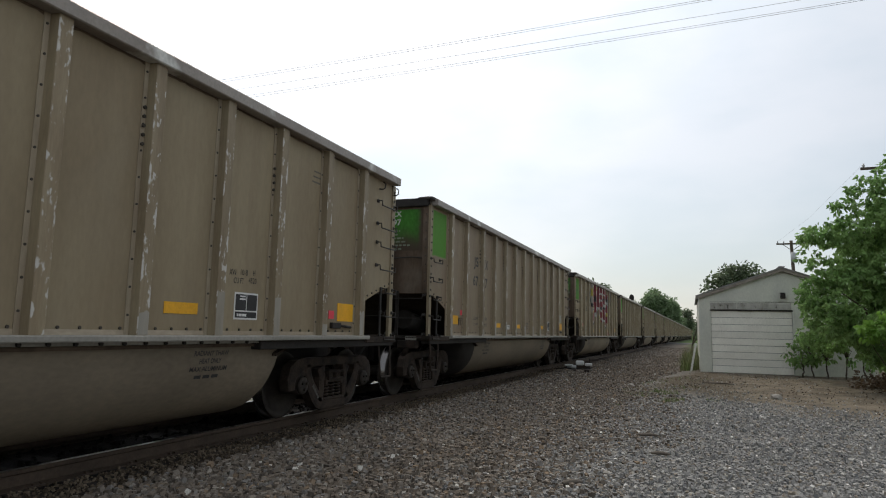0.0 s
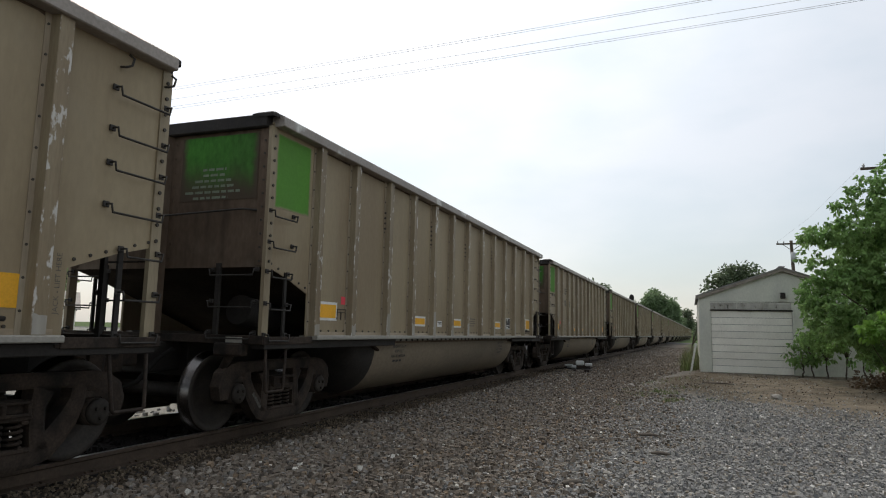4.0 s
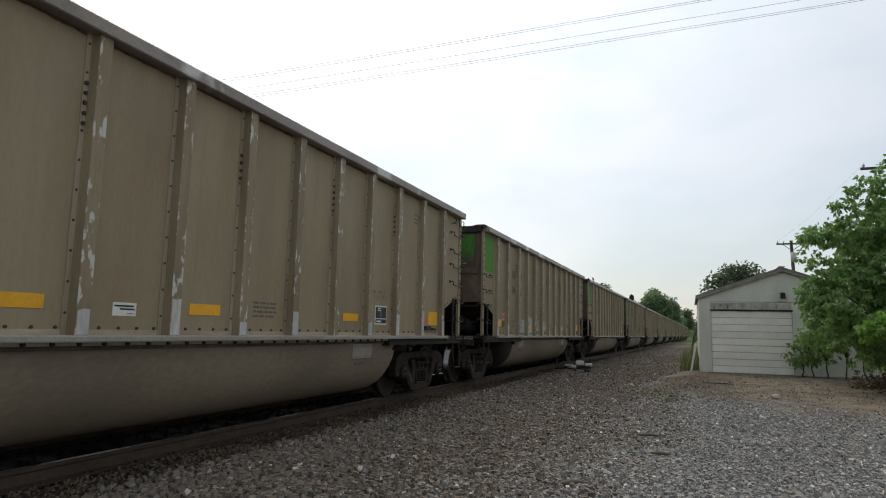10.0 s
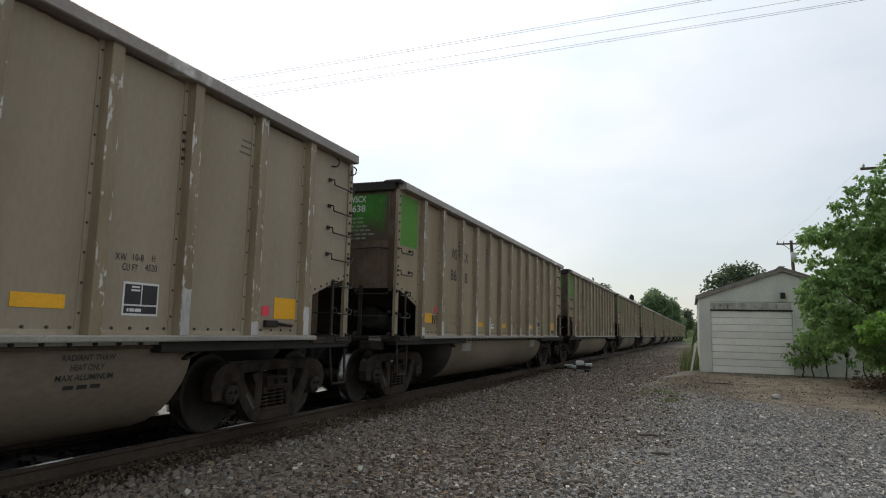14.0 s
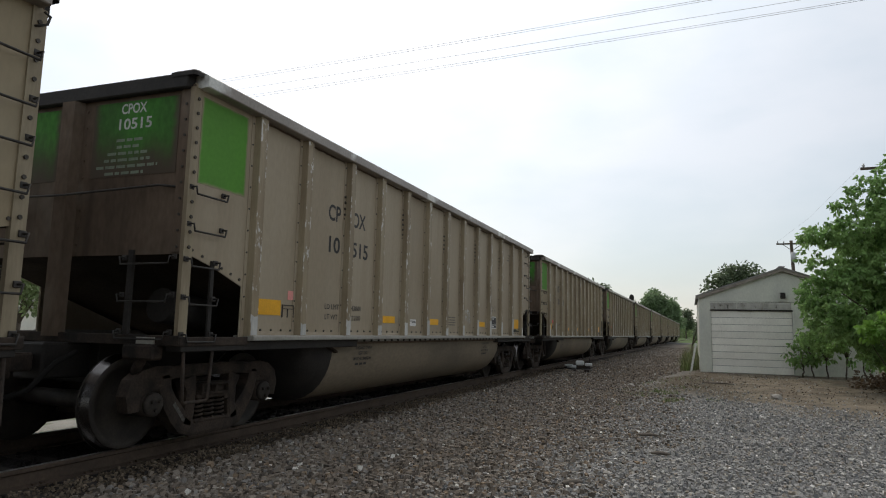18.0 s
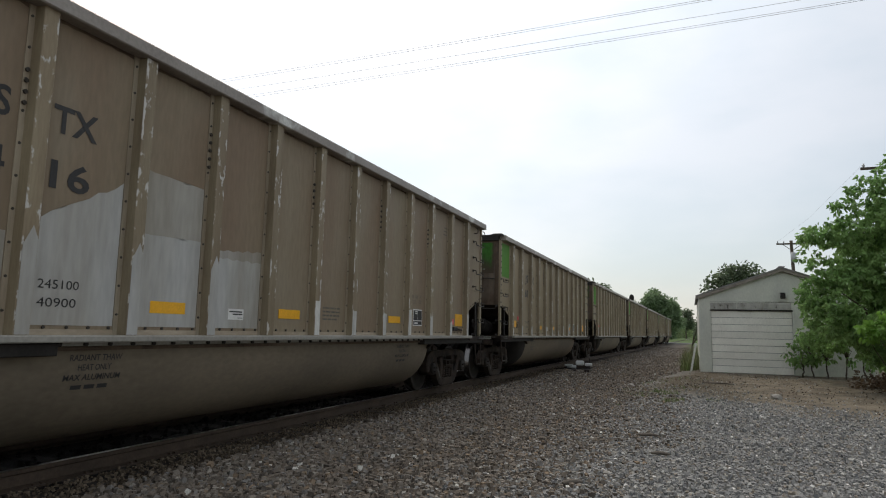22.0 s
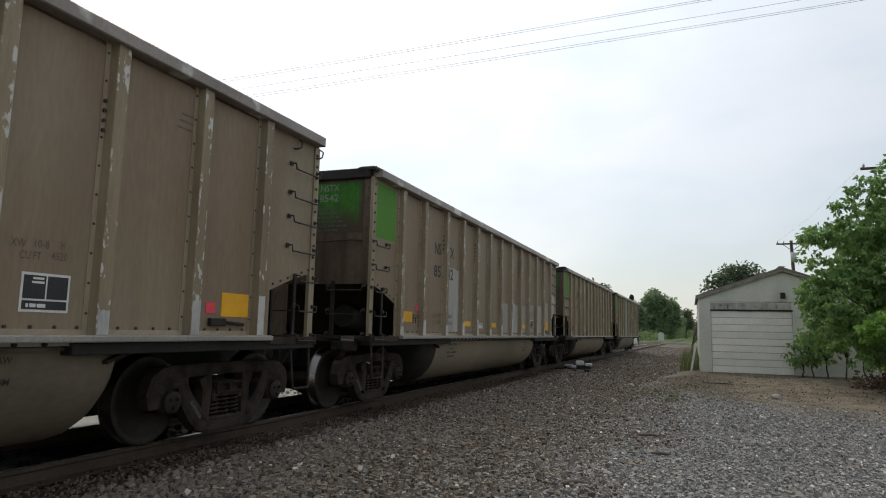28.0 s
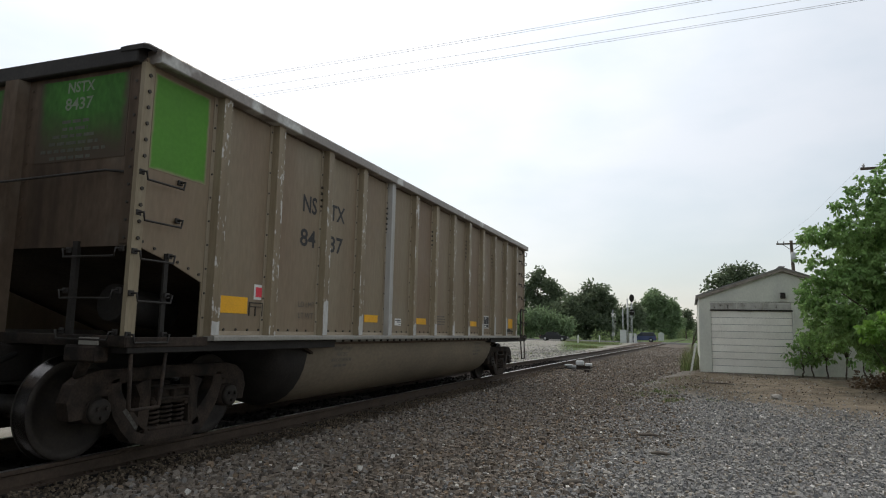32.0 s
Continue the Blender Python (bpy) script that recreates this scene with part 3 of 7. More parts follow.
def lone(name, bm, material, label, category, group="", kind="", m=None):
    mats = material if isinstance(material, (list, tuple)) else [material]
    ob = new(name, mesh_of(name, bm, *mats))
    if m is not None:
        ob.matrix_world = m
    return tagged(ob, label, category, group, kind)


def bolt(bm, p, axis, r=0.016, h=0.014, mi=0):
    d = Vector({"x": (1, 0, 0), "-x": (-1, 0, 0), "-y": (0, -1, 0), "y": (0, 1, 0)}[axis])
    tube(bm, [Vector(p), Vector(p) + d * h], r, 6, mi)


SIDE = Matrix(((0, 0, 1, 0), (1, 0, 0, 0), (0, 1, 0, 0), (0, 0, 0, 1)))
FRONT = Matrix(((1, 0, 0, 0), (0, 0, -1, 0), (0, 1, 0, 0), (0, 0, 0, 1)))
LETTERS = {}


def lettering(text, size, width=None, bold=0.0):
    """A flat mesh of the text, its lower left corner at the origin; size: the height of a capital."""
    key = (text, size, width, bold)
    if key not in LETTERS:
        cu = bpy.data.curves.new("letters", "FONT")
        cu.body, cu.size, cu.resolution_u, cu.offset = text, size / 0.70, 3, bold
        tmp = bpy.data.objects.new("letters", cu)
        scene.collection.objects.link(tmp)
        bpy.context.view_layer.update()
        me = bpy.data.meshes.new_from_object(tmp.evaluated_get(bpy.context.evaluated_depsgraph_get()))
        bpy.data.objects.remove(tmp)
        xs = [v.co.x for v in me.vertices]
        x0, w = min(xs), max(xs) - min(xs)
        k = width / w if width else 1.0
        for v in me.vertices:
            v.co.x = (v.co.x - x0) * k
        me.materials.clear()
        LETTERS[key] = me
    return LETTERS[key]


def write(name, text, size, place, facing, material, parent, width=None, bold=0.0, label=""):
    me = lettering(text, size, width, bold).copy()
    me.materials.append(material)
    ob = new(name, me)
    ob.parent = parent
    ob.matrix_local = Matrix.Translation(place) @ facing
    return tagged(ob, label=label)


# ---------------------------------------------------------------- ground and track
def bend(y):
    """How far the track swings to the right of its first straight."""
    if y < 8:
        return 0.0
    return (y - 8) ** 2 * 0.019 / 60 if y < 38 else 0.285 + 0.019 * (y - 38)


def ground_height(x, y):
    """Lot level: falls away from the track, rises gently to the shed; level beyond the track."""
    x -= bend(min(y, 400))
    if x > 0:
        a = min(max((x - 1.6) / 3.0, 0.0), 1.0)
        z = -0.17 - 0.19 * a * a * (3 - 2 * a)
        b = min(max((y - 10.0) / 15.0, 0.0), 1.0) * a
        z += (0.36 * b * b * (3 - 2 * b)) * min(max((x - 3.5) / 2.5, 0.0), 1.0)
        if y > 60:
            z += min((y - 60) / 50, 1.0) * 0.2 * a
    else:
        a = min(max((-x - 1.6) / 2.2, 0.0), 1.0)
        z = -0.17 - 0.15 * a
        if y > 60:
            z += min((y - 60) / 50, 1.0) * 0.25
    return z


def build_ground():
    xs = sorted({*np.arange(-6, 14.01, 0.4).round(3), *np.arange(-60, -6, 6.0), *np.arange(14, 80, 6.0), -2500, -900, -300, -120, 120, 300, 900, 2500})
    ys = sorted({*np.arange(-4, 40.01, 0.5).round(3), *np.arange(-60, -4, 8.0), *np.arange(40, 160, 5.0), -2500, -600, -150, 200, 280, 400, 700, 1200, 2500})
    verts = []
    for y in ys:
        for x in xs:
            n = noise.noise(Vector((x * 0.8, y * 0.8, 0))) * 0.025 if -6 < x < 14 and -4 < y < 40 and abs(x) > 1.3 else 0
            verts.append((x, y, ground_height(x, y) + n))
    w = len(xs)
    faces = [(j * w + i, j * w + i + 1, (j + 1) * w + i + 1, (j + 1) * w + i) for j in range(len(ys) - 1) for i in range(w - 1)]
    me = bpy.data.meshes.new("ground")
    me.from_pydata(verts, [], faces)
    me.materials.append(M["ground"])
    for p in me.polygons:
        p.use_smooth = True
    tagged(new("ground", me), "gravel lot with brown ballast, grey stone and sandy dirt", "ground", kind="structure")


build_ground()

RAIL_PROFILE = ((-0.07, -0.17), (0.07, -0.17), (0.07, -0.158), (0.012, -0.14), (0.010, -0.05), (0.036, -0.035), (0.036, -0.008), (0.028, 0.0), (-0.028, 0.0), (-0.036, -0.008), (-0.036, -0.035), (-0.010, -0.05), (-0.012, -0.14), (-0.07, -0.158))


def build_track():
    track = thing("railway_track", pose(0, 0, 0), "single railway track with rusty rails on old wooden ties", "railway track", kind="structure")
    for s in (-1, 1):
        bm = bmesh.new()
        rings = [[bm.verts.new((s * 0.754 + px + bend(y), y, pz)) for px, pz in RAIL_PROFILE] for y in (-80, -20, 0, 8, 12, 16, 20, 24, 28, 32, 36, 40, 60, 100, 160, 240, 400, 700)]
        n = len(RAIL_PROFILE)
        for a, b in zip(rings, rings[1:]):
            for i in range(n):
                bm.faces.new((a[i], a[(i + 1) % n], b[(i + 1) % n], b[i])).material_index = 1 if i == 7 else 0
        part("rail", bm, [M["rail"], M["railtop"]], track, "rusty steel rail with a polished head")
    bm = bmesh.new()
    box(bm, -1.3, 1.3, -0.115, 0.115, -0.35, -0.166, 0.012)
    me = mesh_of("tie", bm, M["tie"])
    for i in range(150):
        ob = part("tie", me, None, track)
        ob.location = (random.uniform(-0.05, 0.05) + bend(-6 + i * 0.53), -6 + i * 0.53, random.uniform(-0.012, 0.004))
        ob.rotation_euler.z = random.uniform(-0.02, 0.02)
    bm = bmesh.new()
    box(bm, -0.09, 0.09, -0.1, 0.1, -0.172, -0.156)
    for dx in (-0.055, 0.055):
        box(bm, dx - 0.016, dx + 0.016, -0.05, -0.02, -0.156, -0.135)
        box(bm, dx - 0.016, dx + 0.016, 0.03, 0.06, -0.156, -0.135)
    me = mesh_of("tie_plate", bm, M["rail"])
    for i in range(60):
        ob = part("tie_plate", me, None, track)
        ob.location = (0.754 + bend(-1 + i * 0.53), -1 + i * 0.53, 0)


build_track()

# ---------------------------------------------------------------- coal gondola
L, PITCH = 14.49, 16.18
# right edges of the thirteen posts: wider bays at both ends
POSTS = [1.105, 2.089] + [7.257 + (k - 6) * 1.003 for k in range(2, 11)] + [12.348, 13.39]
Z_TOP, Z_CH, Z_SILL = 3.742, 3.614, 1.14
XS, XP = 1.53, 1.62


def panel(k):
    """Clear sheet between post k and the next: its start and end along the car."""
    return POSTS[k] + 0.065, POSTS[k + 1] - 0.195


def hat_post():
    bm = bmesh.new()
    o = ((XS, -0.19), (XS + 0.008, -0.19), (XS + 0.008, -0.142), (XP - 0.004, -0.128), (XP, -0.122), (XP, -0.004), (XP - 0.004, 0.0), (XS + 0.008, 0.012), (XS + 0.008, 0.06), (XS, 0.06))
    fs = prism(bm, o, "z", Z_SILL, Z_CH + 0.02)
    for i in (3, 4, 5):
        fs[i].material_index = 2
    for i in (0, 1, 7, 8):
        fs[i].material_index = 3
    for k in range(10):
        z = 1.32 + k * 0.245
        bolt(bm, (XS + 0.008, -0.167, z), "x", 0.011, 0.008, 1)
    return mesh_of("side_post", bm, M["post"], M["bolt"], M["post_face"], M["flange"])


def side_sheet():
    o = [(0.0, Z_CH + 0.05), (0.0, 1.95), (0.45, 1.83), (0.9, 1.67), (0.9, 1.10), (L - 0.9, 1.10), (L - 0.9, 1.67), (L - 0.45, 1.83), (L, 1.95), (L, Z_CH + 0.05)]
    bm = bmesh.new()
    prism(bm, o, "x", XS - 0.012, XS)
    return bm


def grab_iron(y0, y1, z, x, drop=0.07, rise=0.0):
    """A bent bar along the car's side, standing off the sheet, hung below its two feet."""
    bm = bmesh.new()
    o = x + 0.075
    tube(bm, [(x, y0, z), (o, y0, z), (o, y0 + 0.015, z - drop), (o, y1 - 0.015, z - drop), (o, y1, z), (x, y1, z)], 0.0105, 6)
    for y in (y0, y1):
        box(bm, x, x + 0.02, y - 0.03, y + 0.03, z - 0.025, z + 0.025, 0.004)
    return bm


def end_iron(x0, x1, z, y, s, drop=0.07):
    bm = bmesh.new()
    o = y + s * 0.075
    tube(bm, [(x0, y, z), (x0, o, z), (x0 + 0.015, o, z - drop), (x1 - 0.015, o, z - drop), (x1, o, z), (x1, y, z)], 0.0105, 6)
    for x in (x0, x1):
        box(bm, x - 0.03, x + 0.03, min(y, y + s * 0.02), max(y, y + s * 0.02), z - 0.025, z + 0.025, 0.004)
    return bm


def tub_mesh(s):
    """One long round-bottomed tub; its ends curve under."""
    bm = bmesh.new()
    prof = [(1.46, 1.06), (1.457, 0.96), (1.443, 0.84), (1.410, 0.71), (1.355, 0.585), (1.275, 0.465), (1.17, 0.36), (1.04, 0.28), (0.89, 0.232), (0.72, 0.22), (0.52, 0.25), (0.38, 0.38), (0.33, 0.7), (0.33, 1.06)]
    near = [(2.42, 0.30, 0.80), (2.47, 0.58, 0.86), (2.58, 0.80, 0.91), (2.75, 0.94, 0.95), (2.95, 1.0, 0.98), (3.05, 1.0, 1.0)]
    blunt = [(3.18, 1.0, 1.0), (3.08, 0.98, 0.99), (3.0, 0.92, 0.97), (2.94, 0.82, 0.94), (2.91, 0.66, 0.89)]
    ys = near + [(3.05 + (L - 6.23) * i / 8, 1, 1) for i in range(1, 8)] + [(L - y, a, b) for y, a, b in blunt]
    rings = []
    for y, kz, kx in ys:
        rings.append([bm.verts.new((s * (0.9 + (x - 0.9) * kx), y, 1.06 - (1.06 - z) * kz)) for x, z in prof])
    for (a, b), (y0, *_), (y1, *_) in zip(zip(rings, rings[1:]), ys, ys[1:]):
        for i in range(len(prof) - 1):
            f = bm.faces.new((a[i], a[i + 1], b[i + 1], b[i]))
            f.smooth = True
            f.material_index = 0 if (y0 + y1) / 2 > 3.0 else 1
    bm.faces.new(rings[0]).material_index = 1
    bm.faces.new(rings[-1]).material_index = 0
    return bm


def side_frame(s):
    """The cast side frame of a truck, centred between its axles: a bowed truss with two windows and a spring opening."""
    bm = bmesh.new()
    lo, hi = sorted((s * 0.99, s * 1.12))

    def member(pts, w):
        """A bent cast bar of I-shaped depth along (y, z) points."""
        pts = [Vector(p) for p in pts]
        prev = None
        for i, p in enumerate(pts):
            d = (pts[min(i + 1, len(pts) - 1)] - pts[max(i - 1, 0)]).normalized()
            n = Vector((-d.y, d.x)) * (w[i] if isinstance(w, (list, tuple)) else w) / 2
            o = 0.02
            ring = [bm.verts.new(q) for q in ((lo, p.x - n.x, p.y - n.y), (hi, p.x - n.x, p.y - n.y), (hi + s * 0.012, p.x - n.x * 0.6, p.y - n.y * 0.6), (hi + s * 0.012, p.x + n.x * 0.6, p.y + n.y * 0.6), (hi, p.x + n.x, p.y + n.y), (lo, p.x + n.x, p.y + n.y))]
            if prev:
                for k in range(6):
                    bm.faces.new((prev[k], prev[(k + 1) % 6], ring[(k + 1) % 6], ring[k]))
            else:
                bm.faces.new(ring[::-1])
            prev = ring
        bm.faces.new(prev)

    member([(-1.10, 0.40), (-1.11, 0.54), (-1.07, 0.63), (-0.98, 0.69), (-0.85, 0.735), (-0.6, 0.755), (-0.3, 0.765), (0.3, 0.765), (0.6, 0.755), (0.85, 0.735), (0.98, 0.69), (1.07, 0.63), (1.11, 0.54), (1.10, 0.40)], [0.14, 0.20, 0.23, 0.22, 0.18, 0.13, 0.13, 0.13, 0.13, 0.18, 0.22, 0.23, 0.20, 0.14])
    member([(-0.72, 0.73), (-0.70, 0.58), (-0.63, 0.44), (-0.52, 0.31), (-0.42, 0.21), (-0.30, 0.155), (0.30, 0.155), (0.42, 0.21), (0.52, 0.31), (0.63, 0.44), (0.70, 0.58), (0.72, 0.73)], [0.15, 0.16, 0.19, 0.21, 0.21, 0.17, 0.17, 0.21, 0.21, 0.19, 0.16, 0.15])
    for y in (-0.34, 0.34):
        member([(y * 1.12, 0.20), (y, 0.34), (y * 0.97, 0.55), (y * 1.1, 0.69)], [0.18, 0.14, 0.14, 0.20])
    for y in (-0.895, 0.895):
        tube(bm, [(s * 0.86, y, 0.457), (s * 1.13, y, 0.457)], [0.13, 0.125], 16)
        box(bm, lo, hi, y - 0.17, y + 0.17, 0.57, 0.66, 0.02)
    return bm


def bearing_cap(s, y):
    """The bolted end cap of a roller bearing."""
    bm = bmesh.new()
    tube(bm, [(s * 1.12, y, 0.457), (s * 1.165, y, 0.457), (s * 1.18, y, 0.457), (s * 1.182, y, 0.457)], [0.118, 0.118, 0.10, 0.05], 18)
    for k in range(3):
        a = k * math.tau / 3 + 0.5
        tube(bm, [(s * 1.175, y + 0.055 * math.cos(a), 0.457 + 0.055 * math.sin(a)), (s * 1.21, y + 0.055 * math.cos(a), 0.457 + 0.055 * math.sin(a))], 0.020, 6)
    return bm


def coil(s, y, x=1.06):
    bm = bmesh.new()
    pts = [(s * (x + 0.062 * math.cos(k * math.tau / 8)), y + 0.062 * math.sin(k * math.tau / 8), 0.235 + 0.225 * k / 40) for k in range(41)]
    tube(bm, pts, 0.015, 5)
    return bm


WHEELSETS = []


def build_truck(car, yc):
    t = part("truck", (lambda b: (box(b, -0.95, 0.95, -0.2, 0.2, 0.42, 0.66, 0.03), box(b, -0.93, 0.93, -0.26, 0.26, 0.19, 0.44, 0.02), box(b, -0.3, 0.3, -0.22, 0.22, 0.62, 0.78, 0.02), b)[-1])(bmesh.new()), M["truck"], car, "dusty cast steel truck with two wheelsets")
    t.location = (0, yc, 0)
    for s in (-1, 1):
        part("side_frame", side_frame(s), M["truck"], t)
        for y in (-0.895, 0.895):
            part("bearing_cap", bearing_cap(s, y), M["cap_steel"], t, "grey bearing cap with three bolts")
        bm = bmesh.new()
        prism(bm, [(-0.61, 0.425), (-0.575, 0.452), (-0.415, 0.262), (-0.43, 0.238), (-0.45, 0.240)], "x", s * 1.132, s * 1.135)
        part("stencil_patch", bm, M["end_pale_dust"], t, "worn white stencil patch")
        for y in (-0.17, 0.0, 0.17):
            part("spring", coil(s, y), M["truck"], t)
        bm = bmesh.new()
        box(bm, s * 1.0 - 0.15, s * 1.0 + 0.15, -0.27, 0.27, 0.455, 0.50, 0.01)
        box(bm, s * 1.02 - 0.10, s * 1.02 + 0.10, -0.24, 0.24, 0.50, 0.62, 0.02)
        for y in (-0.215, 0.0, 0.215):
            box(bm, s * 1.15 - 0.03, s * 1.15 + 0.03, y - 0.018, y + 0.018, 0.50, 0.62, 0.006)
        for z in (0.505, 0.605):
            box(bm, s * 1.15 - 0.03, s * 1.15 + 0.03, -0.23, 0.23, z - 0.013, z + 0.013, 0.006)
        for y in (-0.22, 0.22):
            box(bm, s * 1.10 - 0.04, s * 1.10 + 0.04, y - 0.03, y + 0.03, 0.42, 0.52, 0.01)
        part("bolster_end", bm, M["truck"], t)
        bm = bmesh.new()
        box(bm, s * 1.0 - 0.14, s * 1.0 + 0.14, -0.28, 0.28, 0.20, 0.235, 0.01)
        part("spring_seat", bm, M["truck"], t)
    for y in (-0.895, 0.895):
        bm = bmesh.new()
        for s in (-1, 1):
            prof = [(-s * 0.07, 0.11), (-s * 0.07, 0.37), (-s * 0.06, 0.40), (-s * 0.072, 0.482), (-s * 0.045, 0.485), (-s * 0.03, 0.46), (s * 0.06, 0.452), (s * 0.068, 0.44), (s * 0.065, 0.385), (s * 0.02, 0.36), (s * 0.0, 0.2), (s * 0.06, 0.14), (s * 0.07, 0.10)]
            lathe(bm, prof, (s * 0.755, 0, 0), 36, [0, 0, 0, 0, 1, 1, 0, 0, 0, 0, 0, 0])
        tube(bm, [(-1.1, 0, 0), (-0.8, 0, 0), (0.8, 0, 0), (1.1, 0, 0)], [0.075, 0.09, 0.09, 0.075], 12)
        w = part("wheelset", bm, [M["wheel"], M["tread"]], t, "pair of steel wheels with polished treads on one axle")
        w.location = (0, y, 0.457)
    return t


def build_car():
    car = thing("coal_gondola", pose(0, -400, 0), "empty taupe aluminium coal gondola with exterior posts and green end panels", "rail car", "coal gondolas of the train")
    post = hat_post()
    for s in (1, -1):
        bm = side_sheet()
        if s < 0:
            bmesh.ops.scale(bm, vec=(-1, 1, 1), verts=bm.verts)
        part("side_sheet", bm, M["sheet"], car)
        for k in range(13):
            y = POSTS[k]
            ob = part("side_post", post, None, car)
            ob.location.y = y
            if s < 0:
                ob.rotation_euler.z = math.pi
                ob.location.y = y - 0.15
        # top chord: a box beam with a lip
        bm = bmesh.new()
        prism(bm, [(s * a, b) for a, b in ((1.46, Z_CH), (1.655, Z_CH), (1.665, Z_CH + 0.01), (1.665, Z_TOP - 0.015), (1.65, Z_TOP), (1.46, Z_TOP))], "y", 0.03, L - 0.03)
        part("top_chord", bm, M["chord"], car)
        # pale sill lip with a row of bolt heads under it
        bm = bmesh.new()
        prism(bm, [(s * a, b) for a, b in ((1.40, 1.06), (1.56, 1.06), (1.56, 1.09), (1.665, 1.09), (1.67, 1.10), (1.67, 1.135), (1.66, 1.145), (1.40, 1.145))], "y", 0.98, L - 0.98)
        part("side_sill", bm, M["sill"], car)
        bm = bmesh.new()
        for i in range(34):
            bolt(bm, (s * 1.56, 3.3 + i * 0.24, 1.075), "x" if s > 0 else "-x", 0.02, 0.02)
        part("sill_bolts", bm, M["dark"], car, kind="stuff")
        bm = bmesh.new()
        for k in range(13):
            for i in range(4):
                y = POSTS[k] + 0.17 + i * 0.2
                if 0.95 < y < L - 1.0:
                    bolt(bm, (s * XS, y, 1.205), "x" if s > 0 else "-x", 0.014, 0.012)
        part("sheet_bolts", bm, M["bolt"], car, kind="stuff")
        # pale strip along the foot of the sheets, soot and painted shadow under the chord
        bm = bmesh.new()
        box(bm, min(s * XS, s * (XS + 0.006)), max(s * XS, s * (XS + 0.006)), 0.98, L - 0.98, 1.145, 1.19)
        part("foot_strip", bm, M["foot"], car)
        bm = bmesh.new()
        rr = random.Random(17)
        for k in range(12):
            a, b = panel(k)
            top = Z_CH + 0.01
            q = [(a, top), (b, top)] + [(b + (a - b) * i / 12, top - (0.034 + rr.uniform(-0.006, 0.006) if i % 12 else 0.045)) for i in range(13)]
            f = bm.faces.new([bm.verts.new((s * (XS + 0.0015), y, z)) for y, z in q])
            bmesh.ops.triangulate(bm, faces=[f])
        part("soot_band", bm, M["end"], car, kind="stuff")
        # dark side sill over the trucks
        for y0, y1 in ((-0.02, 3.52), (L - 3.52, L + 0.02)):
            bm = bmesh.new()
            box(bm, min(s * 1.40, s * 1.59), max(s * 1.40, s * 1.59), y0, y1, 0.985, 1.085, 0.008)
            part("bolster_sill", bm, M["dark"], car)
        part("tub", tub_mesh(s), [M["tub"], M["dark"]], car, "round-bottomed beige side tub")
        for e, ye in ((1, 0.0), (-1, L)):
            # corner post: an angle with bolts on both faces
            bm = bmesh.new()
            y1 = ye + e * 0.085
            box(bm, min(s * 1.50, s * 1.548), max(s * 1.50, s * 1.548), min(ye - e * 0.032, y1), max(ye - e * 0.032, y1), 1.05, Z_CH + 0.0)
            for k in range(11):
                z = 2.0 + k * 0.15
                bolt(bm, (s * 1.548, ye + e * 0.03, z), "x" if s > 0 else "-x", 0.018, 0.014, 1)
            part("corner_post", bm, [M["post"], M["bolt"]], car)
            bm = bmesh.new()
            box(bm, min(s * 1.39, s * 1.50), max(s * 1.39, s * 1.50), min(ye - e * 0.012, ye - e * 0.03), max(ye - e * 0.012, ye - e * 0.03), 1.95, Z_CH)
            for k in range(10):
                bolt(bm, (s * 1.46, ye - e * 0.03, 2.0 + k * 0.16), "-y" if e > 0 else "y", 0.014, 0.012, 1)
            part("corner_flange", bm, [M["end"], M["bolt"]], car)
            # corner cap: a low domed plate
            bm = bmesh.new()
            for q, (w_, z_) in enumerate(((0.0, -0.03), (0.0, 0.012), (0.05, 0.032), (0.12, 0.042))):
                ya, yb = ye - e * (0.10 - w_ * 0.5), ye + e * (0.24 - w_)
                x_in, x_out = s * (1.30 + w_), s * (1.60 - w_ * 0.3)
                ring = [bm.verts.new((x_in, ya, Z_TOP + z_)), bm.verts.new((x_out - s * 0.03, ya, Z_TOP + z_)), bm.verts.new((x_out, ya + e * 0.03, Z_TOP + z_)), bm.verts.new((x_out, yb, Z_TOP + z_)), bm.verts.new((x_out - s * 0.12, yb, Z_TOP + z_)), bm.verts.new((x_in, ya + e * 0.12, Z_TOP + z_))]
                if q:
                    for i in range(6):
                        bm.faces.new((last_ring[i], last_ring[(i + 1) % 6], ring[(i + 1) % 6], ring[i]))
                last_ring = ring
            bm.faces.new(last_ring)
            part("corner_cap", bm, M["dark"], car)
            # ladder: inner upright, rungs on the side, rungs on the end
            bm = bmesh.new()
            box(bm, min(s * 1.525, s * 1.548), max(s * 1.525, s * 1.548), ye + e * 0.40 - 0.025, ye + e * 0.40 + 0.025, 1.06, 1.90)
            part("ladder_upright", bm, M["dark"], car)
            bm = bmesh.new()
            box(bm, min(s * 0.86, s * 0.92), max(s * 0.86, s * 0.92), min(ye - e * 0.04, ye), max(ye - e * 0.04, ye), 1.06, 1.98)
            part("ladder_upright", bm, M["dark"], car)
            for z in (1.88, 1.51, 1.15):
                a, b = sorted((ye + e * 0.0, ye + e * 0.42))
                bm = grab_iron(a, b, z, 1.548)
                if s < 0:
                    bmesh.ops.scale(bm, vec=(-1, 1, 1), verts=bm.verts)
                part("rung", bm, M["iron"], car)
                a, b = sorted((s * 0.82, s * 1.45))
                part("rung", end_iron(a, b, z + 0.02, ye - e * 0.03, -e), M["iron"], car)
            heights = (2.60, 2.23) if e > 0 else (3.26, 2.90, 2.60, 2.24)
